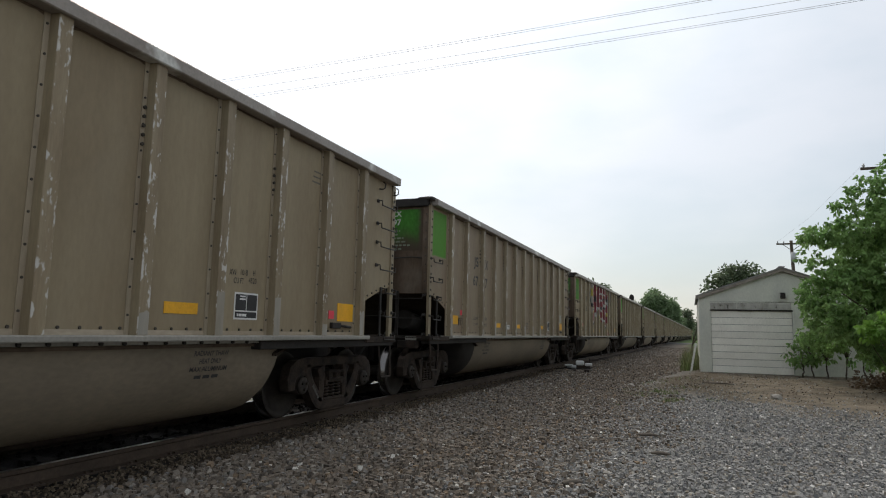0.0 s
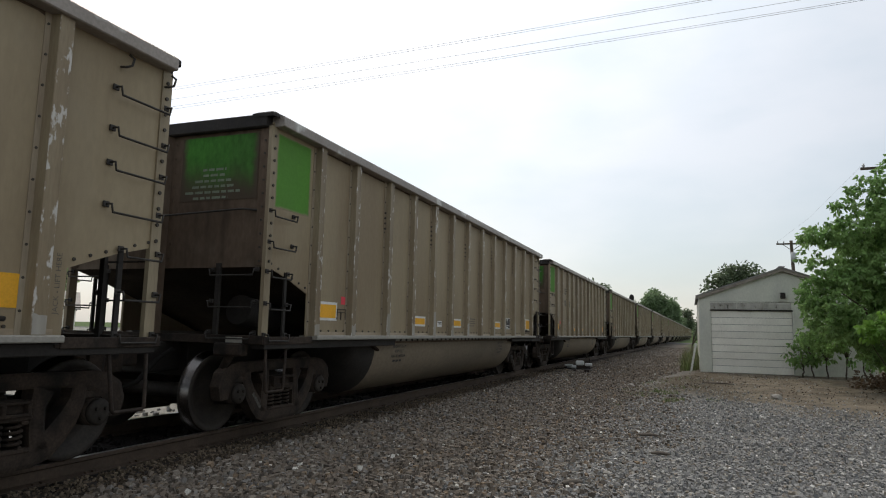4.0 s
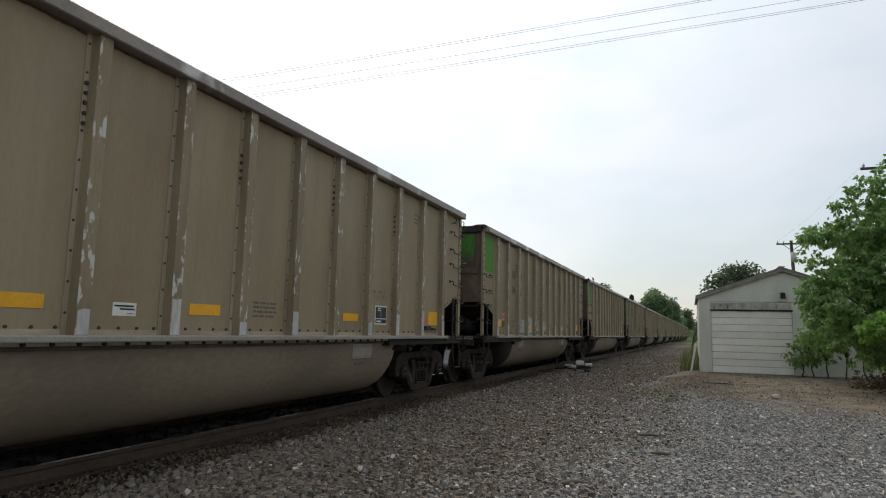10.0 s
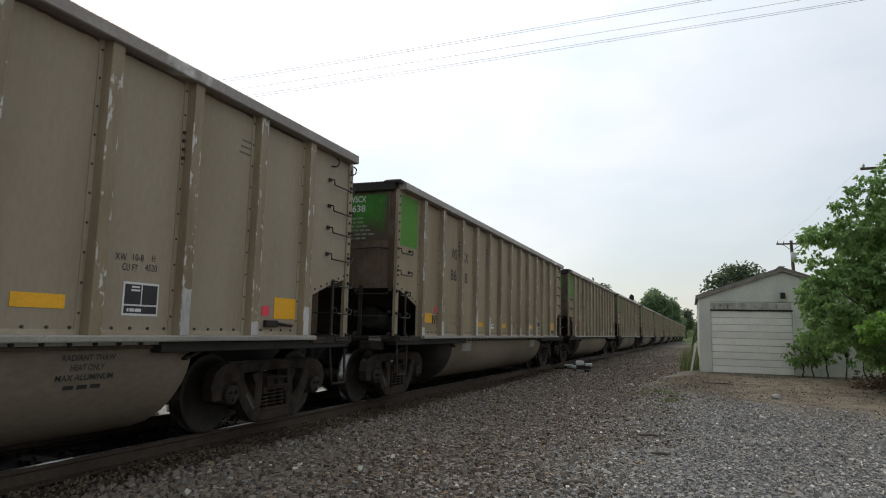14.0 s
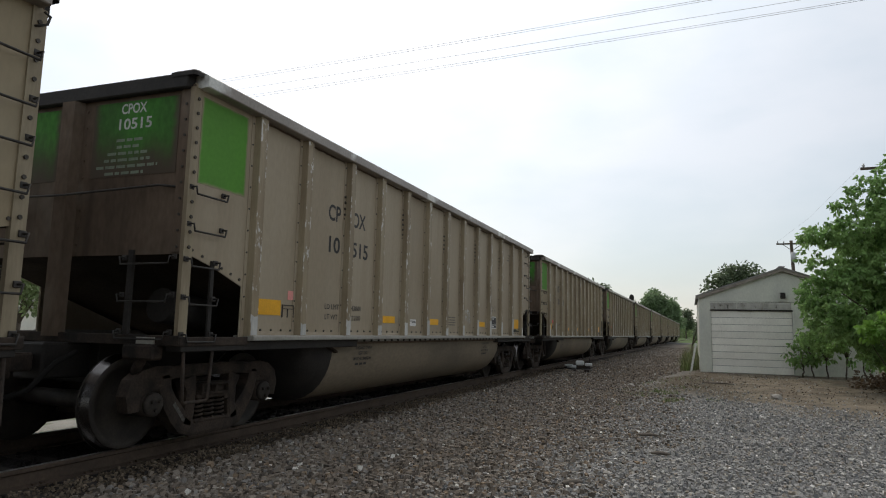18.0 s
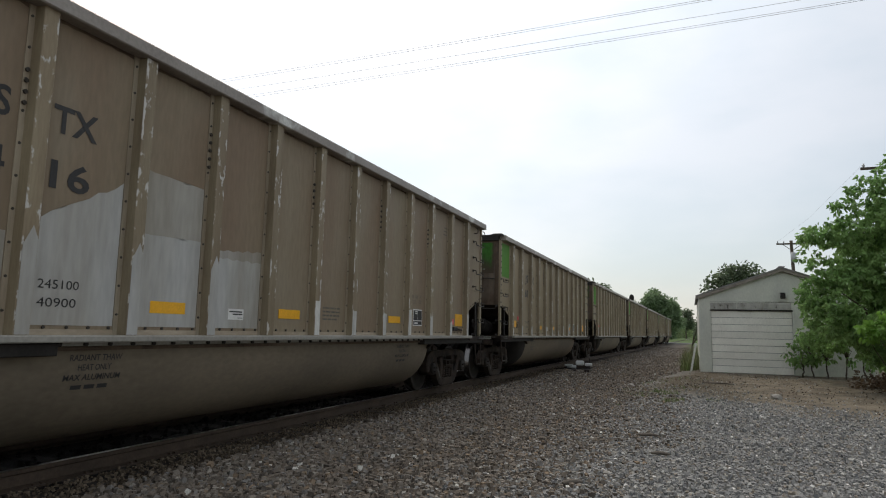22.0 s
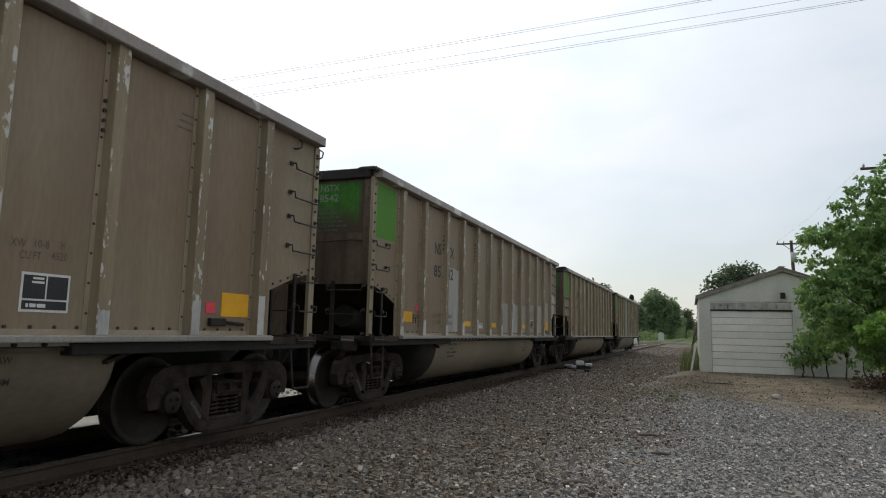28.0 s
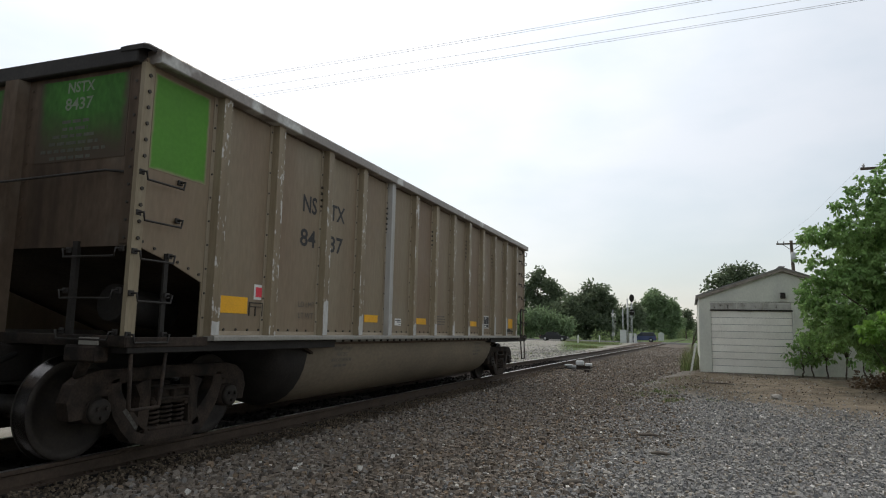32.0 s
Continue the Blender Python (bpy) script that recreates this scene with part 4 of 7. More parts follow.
            if e < 0:
                # hooked eyes under the chord
                for u in (0.56, 0.06):
                    bm = bmesh.new()
                    tube(bm, [(s * 1.535, ye - u, 3.46), (s * 1.60, ye - u, 3.45), (s * 1.61, ye - u + 0.05, 3.48), (s * 1.61, ye - u + 0.07, 3.55), (s * 1.58, ye - u + 0.04, 3.58)], 0.0105, 6)
                    part("hook", bm, M["iron"], car)
            for z in heights:
                a, b = sorted((ye + e * 0.02, ye + e * (0.50 if e > 0 else 0.60)))
                bm = grab_iron(a, b, z, 1.535)
                if s < 0:
                    bmesh.ops.scale(bm, vec=(-1, 1, 1), verts=bm.verts)
                part("grab_iron", bm, M["iron"], car)
            # sill step hung below the platform
            bm = bmesh.new()
            a = ye + e * 0.05
            b = ye + e * 0.42
            tube(bm, [(s * 1.56, a, 1.0), (s * 1.58, a, 0.52), (s * 1.58, a + e * 0.02, 0.5), (s * 1.58, b - e * 0.04, 0.5), (s * 1.58, b - e * 0.02, 0.52), (s * 1.56, b + e * 0.04, 1.0)], 0.018, 6)
            part("sill_step", bm, M["truck"], car)
            # slope sheet edge bolts
            bm = bmesh.new()
            for k in range(6):
                u = 0.1 + k * 0.15
                bolt(bm, (s * XS, ye + e * u, 2.01 - 0.31 * u), "x" if s > 0 else "-x", 0.015, 0.012)
            part("slope_bolts", bm, M["bolt"], car, kind="stuff")
    for e, ye in ((1, 0.0), (-1, L)):
        bm = bmesh.new()
        box(bm, -1.535, 1.535, min(ye, ye - e * 0.012), max(ye, ye - e * 0.012), 1.93, Z_CH + 0.03)
        part("end_sheet", bm, M["end"], car, "sooty end sheet")
        bm = bmesh.new()
        box(bm, -1.50, 1.50, min(ye + e * 0.06, ye - e * 0.09), max(ye + e * 0.06, ye - e * 0.09), Z_CH - 0.02, Z_TOP + 0.008, 0.012)
        part("end_chord", bm, M["dark"], car)
        bm = bmesh.new()
        prism(bm, [(-0.2, ye - e * 0.012), (-0.16, ye - e * 0.11), (0.02, ye - e * 0.11), (0.06, ye - e * 0.012)], "z", 1.1, Z_CH - 0.02)
        for k in range(9):
            bolt(bm, (0.11, ye - e * 0.012, 2.05 + k * 0.18), "-y" if e > 0 else "y", 0.014, 0.012)
        part("end_post", bm, M["end"], car)
        bm = bmesh.new()
        tube(bm, [(-1.45, ye - e * 0.012, 2.62), (-1.4, ye - e * 0.05, 2.60), (0.0, ye - e * 0.15, 2.56), (1.2, ye - e * 0.06, 2.62), (1.42, ye - e * 0.012, 2.60)], 0.012, 6)
        part("end_rod", bm, M["iron"], car)
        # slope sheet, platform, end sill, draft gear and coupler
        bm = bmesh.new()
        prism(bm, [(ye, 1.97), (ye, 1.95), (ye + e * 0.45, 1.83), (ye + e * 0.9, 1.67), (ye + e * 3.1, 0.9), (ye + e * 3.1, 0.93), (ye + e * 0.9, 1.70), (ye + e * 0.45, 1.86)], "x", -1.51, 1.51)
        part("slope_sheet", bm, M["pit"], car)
        bm = bmesh.new()
        box(bm, -1.6, 1.6, min(ye - e * 0.07, ye + e * 1.0), max(ye - e * 0.07, ye + e * 1.0), 1.05, 1.075)
        box(bm, -1.6, 1.6, min(ye - e * 0.07, ye - e * 0.02), max(ye - e * 0.07, ye - e * 0.02), 1.04, 1.14, 0.006)
        for sx in (-1, 1):
            box(bm, min(sx * 1.585, sx * 1.61), max(sx * 1.585, sx * 1.61), min(ye - e * 0.06, ye + e * 0.96), max(ye - e * 0.06, ye + e * 0.96), 1.04, 1.13, 0.006)
        part("platform", bm, M["truck"], car)
        bm = bmesh.new()
        box(bm, -0.2, 0.2, min(ye - e * 0.35, ye + e * 1.2), max(ye - e * 0.35, ye + e * 1.2), 0.68, 1.04, 0.02)
        part("draft_sill", bm, M["dark"], car)
        bm = bmesh.new()
        box(bm, -0.09, 0.09, min(ye - e * 0.35, ye - e * 0.75), max(ye - e * 0.35, ye - e * 0.75), 0.76, 0.94, 0.02)
        prism(bm, [(-0.16, ye - e * 0.62), (0.14, ye - e * 0.62), (0.19, ye - e * 0.74), (0.10, ye - e * 0.86), (-0.05, ye - e * 0.80), (-0.18, ye - e * 0.90)], "z", 0.71, 0.99)
        part("coupler", bm, M["truck"], car)
        bm = bmesh.new()
        tube(bm, [(0.35, ye - e * 0.1, 0.95), (0.38, ye - e * 0.35, 0.85), (0.30, ye - e * 0.55, 0.60), (0.22, ye - e * 0.78, 0.52)], 0.028, 7)
        part("brake_hose", bm, M["rubber"], car)
    # brake gear on the leading platform
    bm = bmesh.new()
    box(bm, 0.95, 1.35, -0.12, 0.02, 0.9, 1.05, 0.02)
    tube(bm, [(1.2, -0.05, 1.0), (1.05, -0.02, 0.78), (0.85, 0.2, 0.72)], 0.05, 8)
    part("uncoupling_bracket", bm, M["truck"], car)
    bm = bmesh.new()
    box(bm, 1.12, 1.34, -0.11, -0.095, 1.055, 1.12)
    part("serial_plate", bm, M["sill"], car)
    bm = bmesh.new()
    tube(bm, [(0.8, 0.5, 1.45), (0.8, 1.2, 1.35)], 0.19, 14)
    part("brake_reservoir", bm, M["dark"], car)
    bm = bmesh.new()
    box(bm, -0.32, 0.32, 0.2, L - 0.2, 0.62, 1.05, 0.01)
    part("center_sill", bm, M["dark"], car)
    bm = bmesh.new()
    box(bm, -1.5, 1.5, 2.9, L - 2.9, 1.02, 1.05)
    part("floor_sheet", bm, M["end"], car)
    for y in (4.2, 7.2, 10.2):
        bm = bmesh.new()
        tube(bm, [(-1.5, y, 3.0), (1.5, y, 3.0)], 0.045, 8)
        part("cross_brace", bm, M["sheet"], car)
    for yc in (1.035, L - 1.035):
        build_truck(car, yc)
    # bolt clusters inside some posts
    bm = bmesh.new()
    for k, n in ((2, 4), (4, 5), (6, 4), (8, 5), (10, 4)):
        for i in range(n):
            bolt(bm, (XS + 0.008, POSTS[k] - 0.167, 2.85 + i * 0.085), "x", 0.017, 0.02)
    part("brace_bolts", bm, M["bolt"], car, kind="stuff")
    return car


def plate(name, parent, y0, y1, z0, z1, material, x=XS, lift=0.004, label=""):
    bm = bmesh.new()
    box(bm, x + 0.0005, x + lift, y0, y1, z0, z1)
    return part(name, bm, material, parent, label)


def end_plate(name, parent, x0, x1, z0, z1, material, label="", lift=0.004):
    bm = bmesh.new()
    box(bm, x0, x1, -0.012 - lift, -0.0125, z0, z1)
    return part(name, bm, material, parent, label)


def ribbon(bm, pts, widths, x):
    """A flat brush stroke on the car's side through (along, up) points."""
    prev = None
    for i, p in enumerate(pts):
        a, b = Vector(pts[max(i - 1, 0)]), Vector(pts[min(i + 1, len(pts) - 1)])
        d = (b - a).normalized()
        n = Vector((-d.y, d.x)) * widths[i] / 2
        q = [bm.verts.new((x, p[0] + n.x, p[1] + n.y)), bm.verts.new((x, p[0] - n.x, p[1] - n.y))]
        if prev:
            bm.faces.new((prev[0], prev[1], q[1], q[0]))
        prev = q


def curve_pts(a, b, c, n=7):
    """A bowed stroke from a to c that leans to b."""
    a, b, c = Vector(a), Vector(b), Vector(c)
    return [tuple(a * (1 - t) ** 2 + b * 2 * t * (1 - t) + c * t * t) for t in (i / (n - 1) for i in range(n))]


def flat_shape(car, name, pts, material, lift, label=""):
    bm = bmesh.new()
    f = bm.faces.new([bm.verts.new((XS + lift, y, z)) for y, z in pts])
    bmesh.ops.triangulate(bm, faces=[f])
    return part(name, bm, material, car, label)


# side marks in two halves, number in two halves, look: reflector colour, white foot strips, tub plate
CARS = [
    (("", ""), ("", ""), "yellow"), (("JS", "CX"), ("67", "97"), "yellow"), (("PS", "TX"), ("20", "94"), "yellow"),
    (("", ""), ("", ""), "bordered"), (("CP", "OX"), ("10", "088"), "yellow"), (("CP", "OX"), ("33", "80"), "bordered"),
    (("NS", "TX"), ("84", "60"), "yellow"), (("NS", "TX"), ("84", "92"), "yellow"), (("CP", "OX"), ("10", "604"), "yellow"),
    (("WS", "CX"), ("86", "38"), "yellow"), (("CP", "OX"), ("10", "278"), "cream"), (("CP", "OX"), ("10", "515"), "yellow"),
    (("CP", "OX"), ("10", "586"), "yellow"), (("NS", "TX"), ("84", "16"), "yellow"), (("JS", "CX"), ("68", "66"), "yellow"),
    (("CP", "OX"), ("10", "330"), "yellow"), (("", ""), ("", ""), "yellow"), (("NS", "TX"), ("85", "42"), "yellow"),
    (("JS", "CX"), ("67", "10"), "yellow"), (("NS", "TX"), ("84", "37"), "yellow")]
LIMITS = {1: ("245100", "40900"), 4: ("243700", "42300"), 5: ("244300", "41700"), 7: ("245100", "40900"), 8: ("243700", "42100"), 10: ("243800", "42200"), 11: ("243800", "42200"), 12: ("243900", "42100"), 13: ("245100", "40900"), 14: ("245100", "40900"), 15: ("243600", "42400"), 17: ("245000", "41000"), 18: ("245200", "40800")}


def dress_car(car, j):
    rng = random.Random(100 + j)
    marks, number, look_ = CARS[j]
    refl = M["cream"] if look_ == "cream" else M["yellow"]
    spots = [(1.20, 1.65, 1.38, 1.56), (4.455, 4.90, 1.345, 1.455), (6.46, 6.912, 1.345, 1.455), (9.52, 9.97, 1.35, 1.46), (12.755, 13.20, 1.34, 1.59)]
    for y0, y1, z0, z1 in spots:
        if look_ == "bordered":
            plate("decal_border", car, y0 - 0.035, y1 + 0.035, z0 - 0.035, z1 + 0.035, M["white"], lift=0.003)
        plate("reflector", car, y0, y1, z0, z1, refl, lift=0.006, label="faded cream reflective sheet" if look_ == "cream" else "yellow reflective sheet")
    for y0, z0 in ((1.79, 1.575), (12.52, 1.37)):
        if j in (7, 19):
            plate("decal_border", car, y0 - 0.03, y0 + 0.17, z0 - 0.03, z0 + 0.14, M["white"], lift=0.003)
        plate("hazard_square", car, y0, y0 + 0.14, z0, z0 + 0.11, M["pink"] if j in (2, 11) else M["red"], lift=0.006, label="small red square decal")
    lab = plate("rule_label", car, 5.545, 5.80, 1.31, 1.425, M["white"], label="white label with two dark lines")
    for z, a, b in ((1.389, 5.56, 5.77), (1.362, 5.62, 5.78), (1.327, 5.70, 5.785)):
        plate("label_line", lab, a, b, z, z + (0.014 if z > 1.33 else 0.006), M["black"], lift=0.007)
    # white-framed black panel with bars
    f = plate("data_frame", car, 10.53, 10.94, 1.315, 1.61, M["white"], lift=0.004, label="white frame round a black data panel")
    for y0, y1, z0, z1 in ((10.55, 10.73, 1.415, 1.59), (10.745, 10.92, 1.415, 1.59), (10.55, 10.92, 1.335, 1.40)):
        plate("data_panel", f, y0, y1, z0, z1, M["black"], lift=0.007)
    for y0, y1, z, h in ((10.62, 10.71, 1.560, 0.016), (10.615, 10.715, 1.530, 0.016), (10.58, 10.60, 1.35, 0.028), (10.61, 10.66, 1.35, 0.028), (10.67, 10.74, 1.35, 0.028)):
        plate("data_bar", f, y0, y1, z, z + h, M["white"], lift=0.009)
    ink = M["black"] if j in (0, 4, 8, 12) else M["faint"]
    for txt, y, z, w in (("XW", 10.42, 1.79, 0.12), ("10-8", 10.61, 1.80, 0.12), ("H", 10.83, 1.81, 0.035), ("CU FT", 10.50, 1.705, 0.17), ("4520", 10.755, 1.72, 0.14)):
        write("stencil_lettering", txt, 0.062, (XS + 0.004, y, z), SIDE, ink, car, w, 0.0)
    write("stencil_lettering", "JACK - LIFT HERE", 0.045, (XS + 0.004, 13.535, 1.30), SIDE @ Matrix.Rotation(math.pi / 2, 4, "Z"), M["faint"] if j % 3 else M["black"], car, 0.48, 0.0)
    # small routing card holder
    bm = bmesh.new()
    for y0, y1, z0, z1 in ((1.68, 1.92, 1.50, 1.512), (1.68, 1.692, 1.36, 1.50), (1.79, 1.80, 1.36, 1.46), (1.91, 1.922, 1.36, 1.50), (1.70, 1.90, 1.46, 1.468)):
        box(bm, XS, XS + 0.012, y0, y1, z0, z1)
    part("card_holder", bm, M["bolt"], car)
    write("stencil_lettering", "INCH TREAD COND SHOES", 0.036, (XS + 0.004, 1.20, 1.155), SIDE, M["faint"], car, 0.66, 0.0)
    bm = bmesh.new()
    box(bm, XS, XS + 0.05, 12.56, 12.80, 1.24, 1.32, 0.008)
    tube(bm, [(XS + 0.03, 12.8, 1.28), (XS + 0.03, 13.1, 1.26)], 0.02, 6)
    part("brake_release", bm, M["dark"], car)
    # marks split by the fourth post
    if marks[0]:
        dim = M["black"]
        for txt, y, z, w in ((marks[0], 2.66, 2.72, 0.33), (marks[1], 3.335, 2.72, 0.41), (number[0], 2.70 if len(number[1]) == 3 else 2.63, 2.28, 0.30 if len(number[1]) == 3 else 0.36), (number[1], 3.35, 2.28, 0.50 if len(number[1]) == 3 else 0.36)):
            write("stencil_lettering", txt, 0.215, (XS + 0.004, y, z), SIDE, dim, car, w, 0.006)
        a, b = LIMITS.get(j, ("", ""))
        tone = M["black"] if j in (1, 7, 11, 12, 13, 15, 17) else M["faint"]
        for txt, y, z, w in (("LD LMT", 2.66, 1.50, 0.375), ("LT WT", 2.67, 1.36, 0.34)):
            write("stencil_lettering", txt, 0.07, (XS + 0.006, y, z), SIDE, tone, car, w, 0.0)
        for txt, y, z, w in ((a, 3.335, 1.50, 0.36), (b, 3.34, 1.36, 0.34)):
            if txt:
                write("stencil_lettering", txt, 0.07, (XS + 0.006, y, z), SIDE, tone, car, w, 0.0)
    # dull data lines high on the sheet and low on the tub
    for i in range(3):
        plate("worn_stencil", car, 12.0 - i * 0.02, 12.45, 3.28 - i * 0.07, 3.30 - i * 0.07, M["faint"], lift=0.002)
    for i in range(4):
        u = 7.47
        while u < 7.90 - 0.05 * (i == 3):
            w = min(rng.uniform(0.04, 0.12), 7.92 - u)
            plate("worn_stencil", car, u, u + w, 1.50 - i * 0.05, 1.522 - i * 0.05, M["faint"], lift=0.002)
            u += w + 0.02
    if j in (6, 7, 9):
        for y in (3.68, 10.0):
            bm = bmesh.new()
            skin = [(1.4595, 1.02), (1.4585, 0.96), (1.4445, 0.84), (1.434, 0.80)]
            prism(bm, skin + [(x + 0.003, z) for x, z in skin[::-1]], "y", y, y + 0.62)
            part("clean_tub_plate", bm, M["haze"], car, "clean grey plate on the tub")
    for y in (3.74, 10.06):
        tone = M["faint"] if j in (6, 7, 9, 14, 19) else M["black"]
        for i, (txt, dy, w) in enumerate((("RADIANT THAW", 0.0, 0.52), ("HEAT ONLY", 0.09, 0.33), ("MAX ALUMINUM", -0.03, 0.56))):
            z, x, lean = ((0.935, 1.4545, 0.117), (0.855, 1.4452, 0.117), (0.775, 1.4275, 0.249))[i]
            write("tub_stencil", txt, 0.05, (x + 0.003, y + dy, z), SIDE @ Matrix.Rotation(lean, 4, "X"), tone, car, w, 0.001)
        for k in range(3):
            bm = bmesh.new()
            a = y + 0.06 + k * 0.13
            bm.faces.new([bm.verts.new(p) for p in ((1.4105, a, 0.700), (1.4105, a + 0.10, 0.700), (1.4205, a + 0.10, 0.735), (1.4205, a, 0.735))])
            part("tub_stencil", bm, tone, car)
    # green panels
    plate("green_panel", car, 0.105, 0.86, 2.66, 3.56, M["green"], label="bright green corner panel")
    g = end_plate("green_end_panel", car, 0.22, 1.36, 2.75, 3.55, M["green_dirty"], "sooty green upper end panel")
    end_plate("green_end_panel", car, -1.36, -0.26, 2.75, 3.55, M["green_dirty_far"])
    if marks[0]:
        whole = (marks[0] + marks[1], number[0] + number[1])
        tone = M["end_pale"] if j in (0, 12, 15, 16, 17, 18, 19) else M["end_white"]
        write("end_lettering", whole[0], 0.105, (0.59, -0.0175, 3.42), FRONT, tone, car, 0.34, 0.003)
        write("end_lettering", whole[1], 0.115, (0.57, -0.0175, 3.25), FRONT, tone, car, 0.088 * len(whole[1]), 0.003)
    for i, (a, b) in enumerate(((0.55, 0.90), (0.56, 0.88), (0.44, 0.98), (0.40, 1.02), (0.30, 1.12), (0.42, 0.94))):
        u = a
        while u < b:
            w = rng.uniform(0.05, 0.13)
            end_plate("end_stencil", car, u, min(u + w, b), 3.12 - i * 0.07, 3.15 - i * 0.07, M["end_dim"] if j in (0, 12, 15, 16, 17, 18, 19) else M["end_pale"], lift=0.006)
            u += w + 0.025
    # whitened feet of posts
    chalk = M["chalk"] if j >= 6 else M["haze"]
    for k in range(13):
        if rng.random() < (0.12 if j >= 6 else 0.3):
            continue
        y, h = POSTS[k], rng.choice((0.14, 0.20, 0.27, 0.34, 0.44))
        flat_shape(car, "white_post_foot", [(y - 0.121, 1.15), (y - 0.005, 1.15), (y - 0.005, 1.15 + h), (y - 0.04, 1.15 + h + rng.uniform(-0.01, 0.02)), (y - 0.075, 1.15 + h + rng.uniform(-0.02, 0.01)), (y - 0.121, 1.15 + h + rng.uniform(-0.02, 0.03))], chalk, XP - XS + 0.003)
    if j == 19:
        for o in car.children:
            if o.name.split(".")[0] == "side_post" and abs(o.location.y - POSTS[4]) < 0.01 and abs(o.rotation_euler.z) < 0.1:
                for slot in (o.material_slots[0], o.material_slots[2]):
                    slot.link = "OBJECT"
                    slot.material = M["wash"]
                tagged(o, label="clean pale post")


def ragged(car, k, z0, z1, material, seed, lift=0.003, slope=0.0, a=None, b=None, rough=0.04):
    """A cleaned or painted-over area on panel k with an uneven upper edge."""
    r = random.Random(seed)
    pa, pb = panel(k)
    a, b = pa if a is None else a, pb if b is None else b
    n = 9
    top = [(b + (a - b) * i / n, z1 + slope * (0.5 - i / n) + r.uniform(-rough, rough)) for i in range(n + 1)]
    return flat_shape(car, "clean_patch", [(a, z0), (b, z0)] + top, material, lift, "clean pale patch on the sooty sheet")


def dress_specials(cars):
    c = cars[5]
    ragged(c, 1, 1.60, 1.88, M["white"], 1, a=2.24, b=2.89, rough=0.012)
    ragged(c, 2, 1.61, 1.79, M["white"], 3, rough=0.012, slope=-0.03)
    c = cars[7]
    ragged(c, 2, 1.22, 1.62, M["wash"], 4)
    ragged(c, 3, 1.22, 1.66, M["wash"], 5)
    for k in (4, 5):
        ragged(c, k, 1.30, 1.60, M["haze"], 6 + k)
    c = cars[13]
    for k, z1, m, sl in ((1, 1.85, "haze", 0.1), (2, 2.24, "wash", 0.40), (3, 2.06, "wash", 0.0), (4, 1.95, "wash", 0.0), (3, 2.62, "haze", -0.05), (4, 2.05, "haze", 0.05)):
        ragged(c, k, 1.22, z1, M[m], 20 + k, 0.0022 if m == "haze" else 0.0034, sl, rough=0.014)
    for o in c.children:
        if o.name.split(".")[0] == "side_post" and abs(o.rotation_euler.z) < 0.1 and POSTS[2] - 0.1 < o.location.y < POSTS[4] + 0.1:
            flat_shape(c, "clean_patch", [(o.location.y - q, z) for q, z in ((0.121, 1.15), (0.005, 1.15), (0.005, 1.85), (0.05, 1.95), (0.121, 1.80))], M["wash"], XP - XS + 0.004)
    c = cars[14]
    ragged(c, 8, 1.21, 1.60, M["wash"], 41, rough=0.01)
    c = cars[17]
    for k, z1, m in ((2, 2.50, "wash"), (6, 1.98, "haze"), (7, 2.0, "wash"), (8, 2.0, "haze"), (9, 2.05, "haze"), (10, 2.08, "wash"), (11, 2.22, "wash")):
        ragged(c, k, 1.22, z1, M[m], 50 + k, rough=0.025)
    pts = [(13.44, 1.72), (13.75, 1.70), (14.1, 1.84), (14.30, 1.92), (14.36, 2.35), (14.2, 2.52), (13.9, 2.58), (13.44, 2.55)]
    flat_shape(c, "clean_patch", pts, M["wash"], 0.003, "clean pale patch on the sooty sheet")
    for c in (cars[1], cars[18]):
        ragged(c, 11, 1.60, 1.90, M["wash"], 61, a=12.77, b=13.1, rough=0.01)
    # a spray smear of two pale scrawls
    c = cars[11]
    r = random.Random(9)
    for i in range(26):
        y, z = 8.40 + r.uniform(0, 0.5), 1.42 + r.uniform(0, 0.26)
        bm = bmesh.new()
        ribbon(bm, curve_pts((y, z), (y + r.uniform(-0.05, 0.1), z + r.uniform(0.0, 0.12)), (y + r.uniform(0.02, 0.12), z + r.uniform(-0.08, 0.03))), [0.008, 0.018, 0.022, 0.026, 0.02, 0.016, 0.008], XS + 0.003 + i * 0.0001)
        part("spray_stroke", bm, M["haze"] if i % 3 else M["chalk"], c)
    # last car: end-of-train marker box on the rear coupler
    c = cars[19]
    bm = bmesh.new()
    box(bm, 0.02, 0.24, L + 0.72, L + 0.92, 0.98, 1.28, 0.02)
    tube(bm, [(0.13, L + 0.86, 1.28), (0.13, L + 0.86, 1.55)], 0.05, 8)
    part("end_of_train_box", bm, M["dark"], c, "end-of-train marker box")


gondola = build_car()
CAR_OBJECTS = [gondola] + [copy_thing(gondola, pose(0, 0, 0)) for _ in range(19)]
for j, car_ in enumerate(CAR_OBJECTS):
    dress_car(car_, j)
dress_specials(CAR_OBJECTS)

# some cars have browner stains, others are paler
for j, tone in ((1, "sheet_brown"), (13, "sheet_brown"), (16, "sheet_brown"), (17, "sheet_brown"), (19, "sheet_brown"), (4, "sheet_pale"), (8, "sheet_pale"), (11, "sheet_pale"), (15, "sheet_pale")):
    for o in CAR_OBJECTS[j].children:
        if o.name.split(".")[0] in ("side_sheet",):
            o.material_slots[0].link = "OBJECT"
            o.material_slots[0].material = M[tone]


